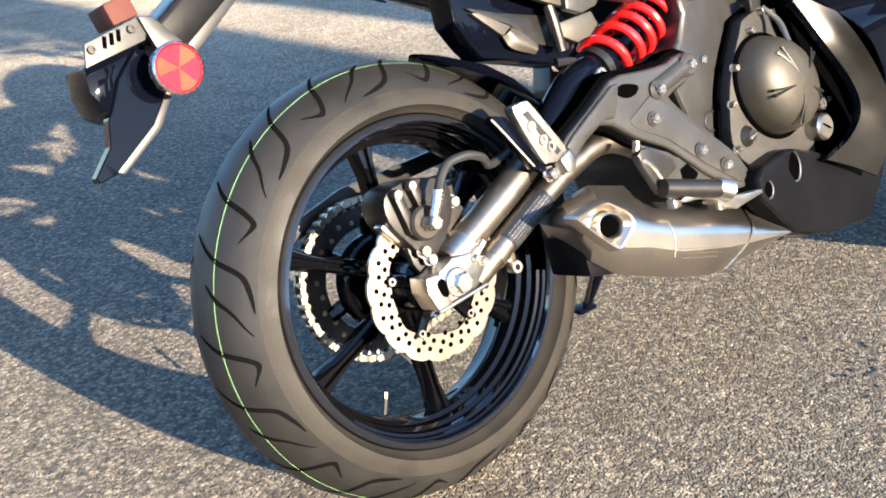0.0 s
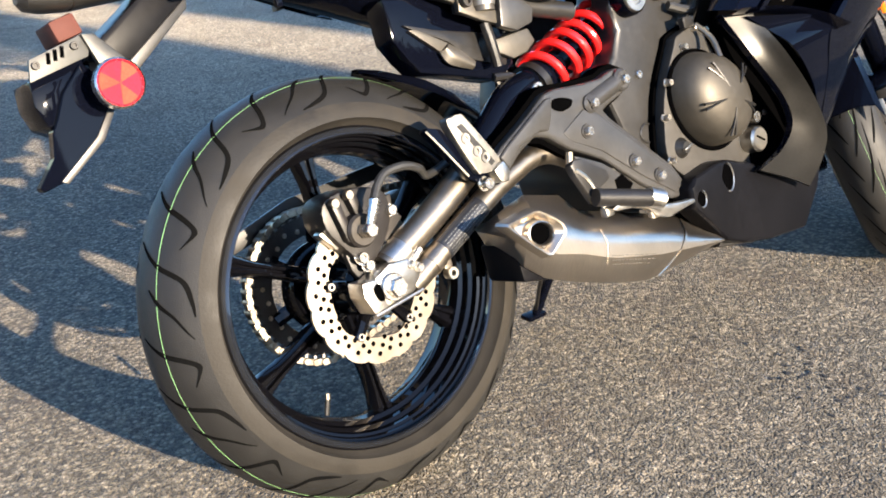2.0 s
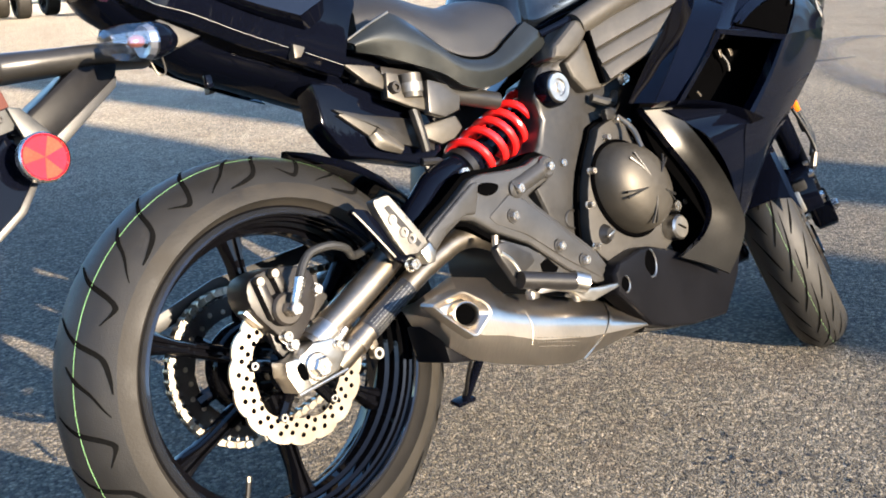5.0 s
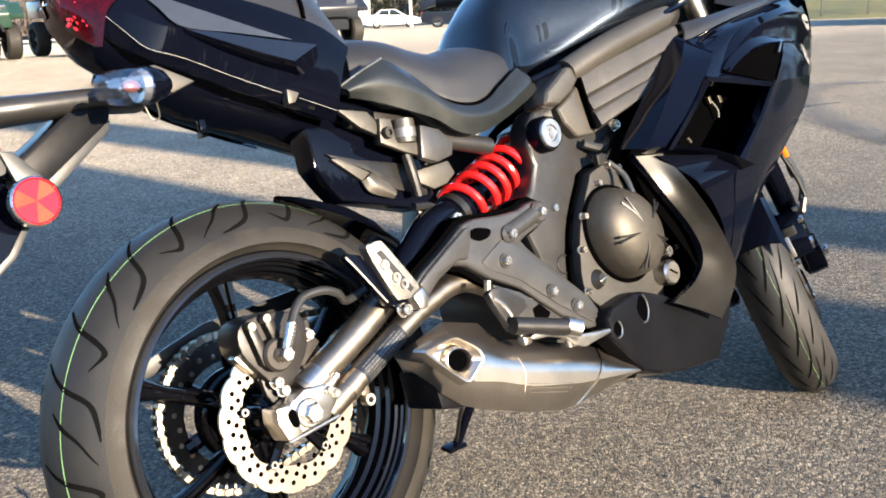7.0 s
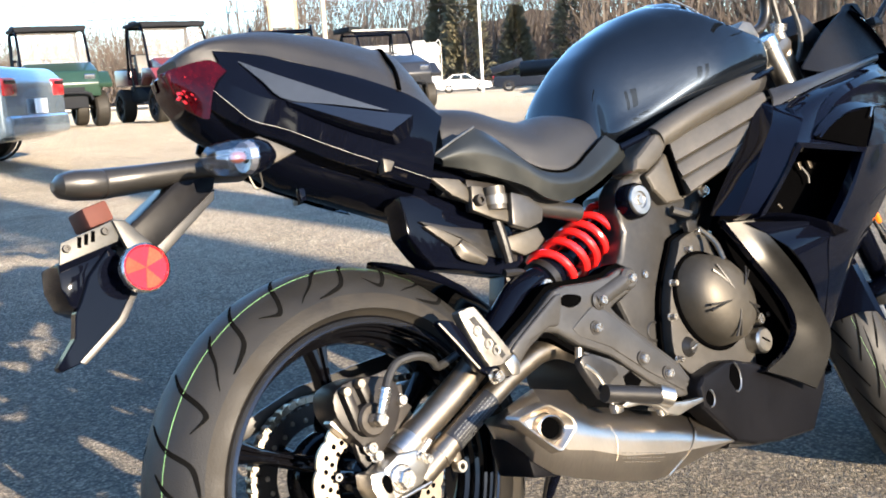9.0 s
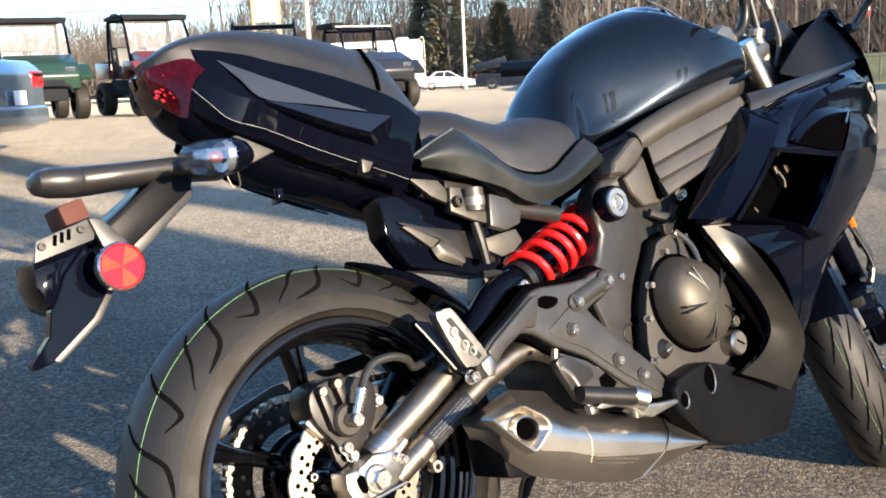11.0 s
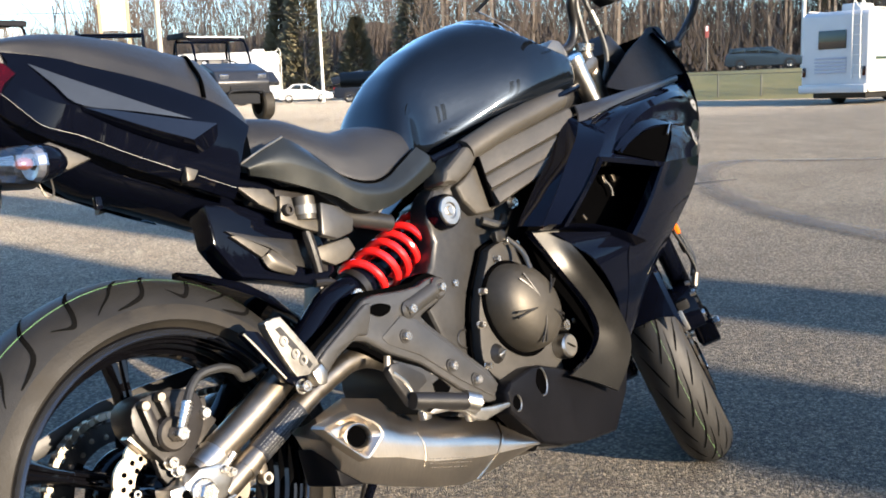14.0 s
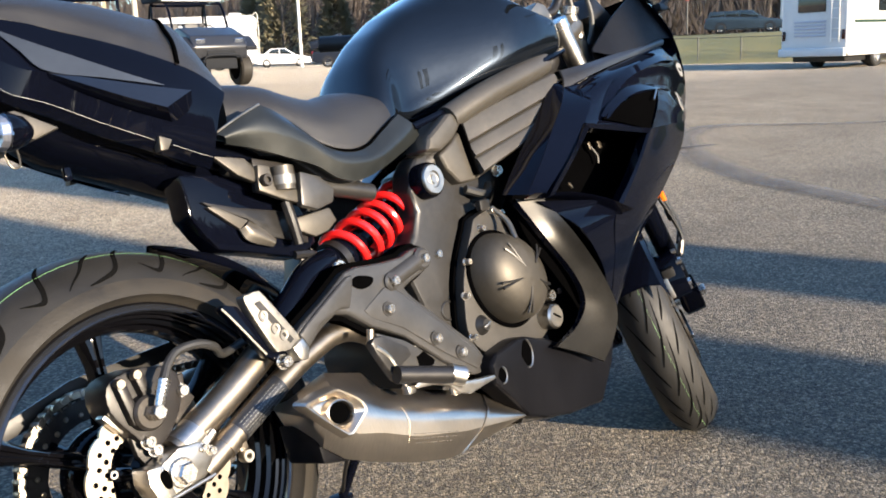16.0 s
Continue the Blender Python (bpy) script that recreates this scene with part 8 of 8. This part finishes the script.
tw = bmesh.new()
for k in range(80000):
    deg = rng.uniform(-26, 86)
    a = radians(deg)
    deep = 78 if deg < 42 else 106
    r = deep + rng.uniform(0, 50)
    top = wood_top(deg)
    z = 1.0 + rng.random() ** 1.3 * top
    ln, w = rng.uniform(1.2, 4.5), rng.uniform(0.012, 0.05) * (2.5 if z < top * 0.4 else 1.0)
    o = bearing(a, r, z)
    d = Vector((rng.gauss(0, 0.45), rng.gauss(0, 0.45), 1)).normalized()
    s = Vector((-math.sin(a), math.cos(a), 0)) * w
    tw.faces.new((tw.verts.new(o - s), tw.verts.new(o + s), tw.verts.new(o + d * ln)))
tagged(part("brush", tw, TWIG, smooth=False), "tangled brown brush and twigs under the trees", "brush", kind="stuff")
hill = bmesh.new()
loops = []
for k in range(60):
    deg = -28 + 116 * k / 59
    a = radians(deg)
    t = 0.9 * wood_top(deg)
    loops.append([bearing(a, 158, 0.5), bearing(a, 160, t * (0.85 + 0.25 * noise.noise(Vector((k * 0.45, 0, 0)))))])
rings(hill, loops, close=False, caps=False)
tagged(part("wooded_hill", hill, TWIG, smooth=False), "brown wooded rise far behind the lot", "hill", kind="structure")


def cedar(deg, r, h, w):
    """Evergreen with a ragged cone of small sprays."""
    o = bearing(radians(deg), r, 0.6)
    e = tagged(empty("cedar_tree", Matrix.Translation(o)), "dark evergreen cedar among bare trees", "tree", "cedars")
    sub("trunk", tube([(0, 0, 0), (0, 0, h * 0.9)], 0.16, 8, r2=0.03), BARK, e)
    bm = bmesh.new()
    for k in range(2600):
        u = rng.random() ** 0.8
        rad = w * (1 - u) ** 0.75 * (0.72 + 0.35 * noise.noise(Vector((u * 6, math.sin(k), 3)))) * rng.uniform(0.55, 1.08)
        a = rng.uniform(0, 6.2832)
        p = Vector((rad * math.cos(a), rad * math.sin(a), 0.6 + u * (h - 0.6)))
        d = Vector((math.cos(a) * 0.6, math.sin(a) * 0.6, rng.uniform(-0.3, 0.9))).normalized()
        s = d.orthogonal().normalized() * rng.uniform(0.12, 0.30)
        bm.faces.new((bm.verts.new(p - s), bm.verts.new(p + s), bm.verts.new(p + d * rng.uniform(0.4, 0.9))))
    sub("crown", bm, CEDAR, e)


for deg, r, h, w in ((49.9, 101, 10.5, 3.0), (48.6, 98, 14.0, 3.6), (45.6, 100, 7.5, 2.6), (42.2, 98, 14.0, 3.4), (18.5, 84, 15, 3.6), (12.0, 84, 13, 3.4)):
    cedar(deg, r, h, w)

# ---- behind the camera: two posts and a board added for shadow, brush for reflections
SHADOW_CASTER = mat("shadow_caster", (0.11, 0.10, 0.09), 0.6, vary=0.1, scale=5)
# unseen posts, placed only so that their shadow bands cross the lot
for x, wide in ((2.58, 0.72), (3.92, 0.66)):
    pl_ = tagged(empty("shadow_post", Matrix.Translation((x, -15.0, lot(x, -15)))), "square unseen post added to cast a shadow band on the lot", "pillar", "canopy pillars")
    sub("shaft", box(wide, wide, 8.8, Matrix.Translation((0, 0, 4.4)), 0.02), SHADOW_CASTER, pl_)
    sub("plinth", box(wide + 0.16, wide + 0.16, 0.4, Matrix.Translation((0, 0, 0.2)), 0.02), SHADOW_CASTER, pl_)
# unseen board added to shade the ground beyond the motorcycle
bd = tagged(empty("shadow_board", Matrix.Translation((1.347, -15.0, lot(1.347, -15)))), "plain unseen board added to shade the ground", "board")
sub("board", box(1.66, 0.08, 1.80, Matrix.Translation((0, 0, 5.69)), 0.02), SHADOW_CASTER, bd)
for z in (5.1, 6.3):
    sub("board_arm", box(0.10, 0.05, 0.05, Matrix.Translation((0.85, 0.0, z)), 0.005), SHADOW_CASTER, bd)
# unseen brush added so that glossy paint reflects a dark horizon
back = bmesh.new()
for k in range(16000):
    a = radians(rng.uniform(150, 345))
    o = bearing(a, rng.uniform(60, 90), rng.random() ** 1.1 * 11)
    d = Vector((rng.gauss(0, 0.4), rng.gauss(0, 0.4), 1)).normalized()
    s = Vector((-math.sin(a), math.cos(a), 0)) * rng.uniform(0.2, 0.6)
    back.faces.new((back.verts.new(o - s), back.verts.new(o + s), back.verts.new(o + d * rng.uniform(1, 4))))
tagged(part("reflection_brush", back, TWIG, smooth=False), "unseen brown winter brush added to darken reflections", "brush", kind="stuff")

# old curved tyre marks on the lot
SKID = mat("dark_tyre_mark", (0.13, 0.12, 0.107), 0.85, vary=0.3, scale=20)
sk = SKID.node_tree
fade = sk.nodes.new("ShaderNodeTexNoise")
fade.inputs["Scale"].default_value, fade.inputs["Detail"].default_value = 3.0, 8
cut = sk.nodes.new("ShaderNodeMapRange")
cut.inputs[1].default_value, cut.inputs[2].default_value, cut.inputs[3].default_value, cut.inputs[4].default_value = 0.25, 0.75, 0.04, 0.26
sk.links.new(fade.outputs[0], cut.inputs[0]), sk.links.new(cut.outputs[0], sk.nodes["Principled BSDF"].inputs["Alpha"])
for pts, wd in (([(4.45, 0.0), (4.88, 0.6), (5.20, 1.10), (5.60, 1.60), (6.25, 2.15), (7.10, 2.68), (7.90, 2.92), (8.40, 2.84), (8.80, 2.42), (9.20, 2.02), (9.80, 1.50)], 0.16), ([(4.3, 1.9), (5.2, 2.35), (6.1, 2.50), (6.9, 2.30)], 0.10)):
    c = spline([(x, y, 0) for x, y in pts], 70)
    bm = bmesh.new()
    for layer in range(4):
        prev = None
        for i, q in enumerate(c):
            t = (c[min(i + 1, 69)] - c[max(i - 1, 0)]).normalized()
            nrm = Vector((-t.y, t.x, 0)) * wd * (1 - 0.22 * layer) * (0.5 + 0.5 * math.sin(math.pi * min(1, 0.1 + i / 69)))
            e = [bm.verts.new(Vector((v.x, v.y, lot(v.x, v.y) + 0.010 + 0.0006 * layer))) for v in (q - nrm, q + nrm)]
            if prev:
                bm.faces.new((prev[0], prev[1], e[1], e[0]))
            prev = e
    tagged(part("tyre_mark", bm, SKID), "old dark curved tyre mark on asphalt", "tyre mark", kind="structure")
# dark crumbs and small patches of tar on the lot
crumb = bmesh.new()
rc = random.Random(21)
for k in range(90):
    x, y = (rc.gauss(0.72, 0.06), rc.gauss(-0.30, 0.14)) if k < 40 else (rc.uniform(0.2, 7.0), rc.uniform(-1.2, 2.6))
    m = Matrix.Translation((x, y, lot(x, y) + 0.001)) @ Matrix.Rotation(rc.uniform(0, 6), 4, "Z") @ Matrix.Diagonal((rc.uniform(0.003, 0.009), rc.uniform(0.002, 0.006), rc.uniform(0.001, 0.003), 1))
    bmesh.ops.create_icosphere(crumb, subdivisions=1, radius=1.0, matrix=m)
tagged(part("tar_crumbs", crumb, mat("tar_crumb", (0.022, 0.020, 0.018), 0.8, vary=0.3, scale=60)), "dark crumbs of tar and grit on asphalt", "grit", kind="stuff")
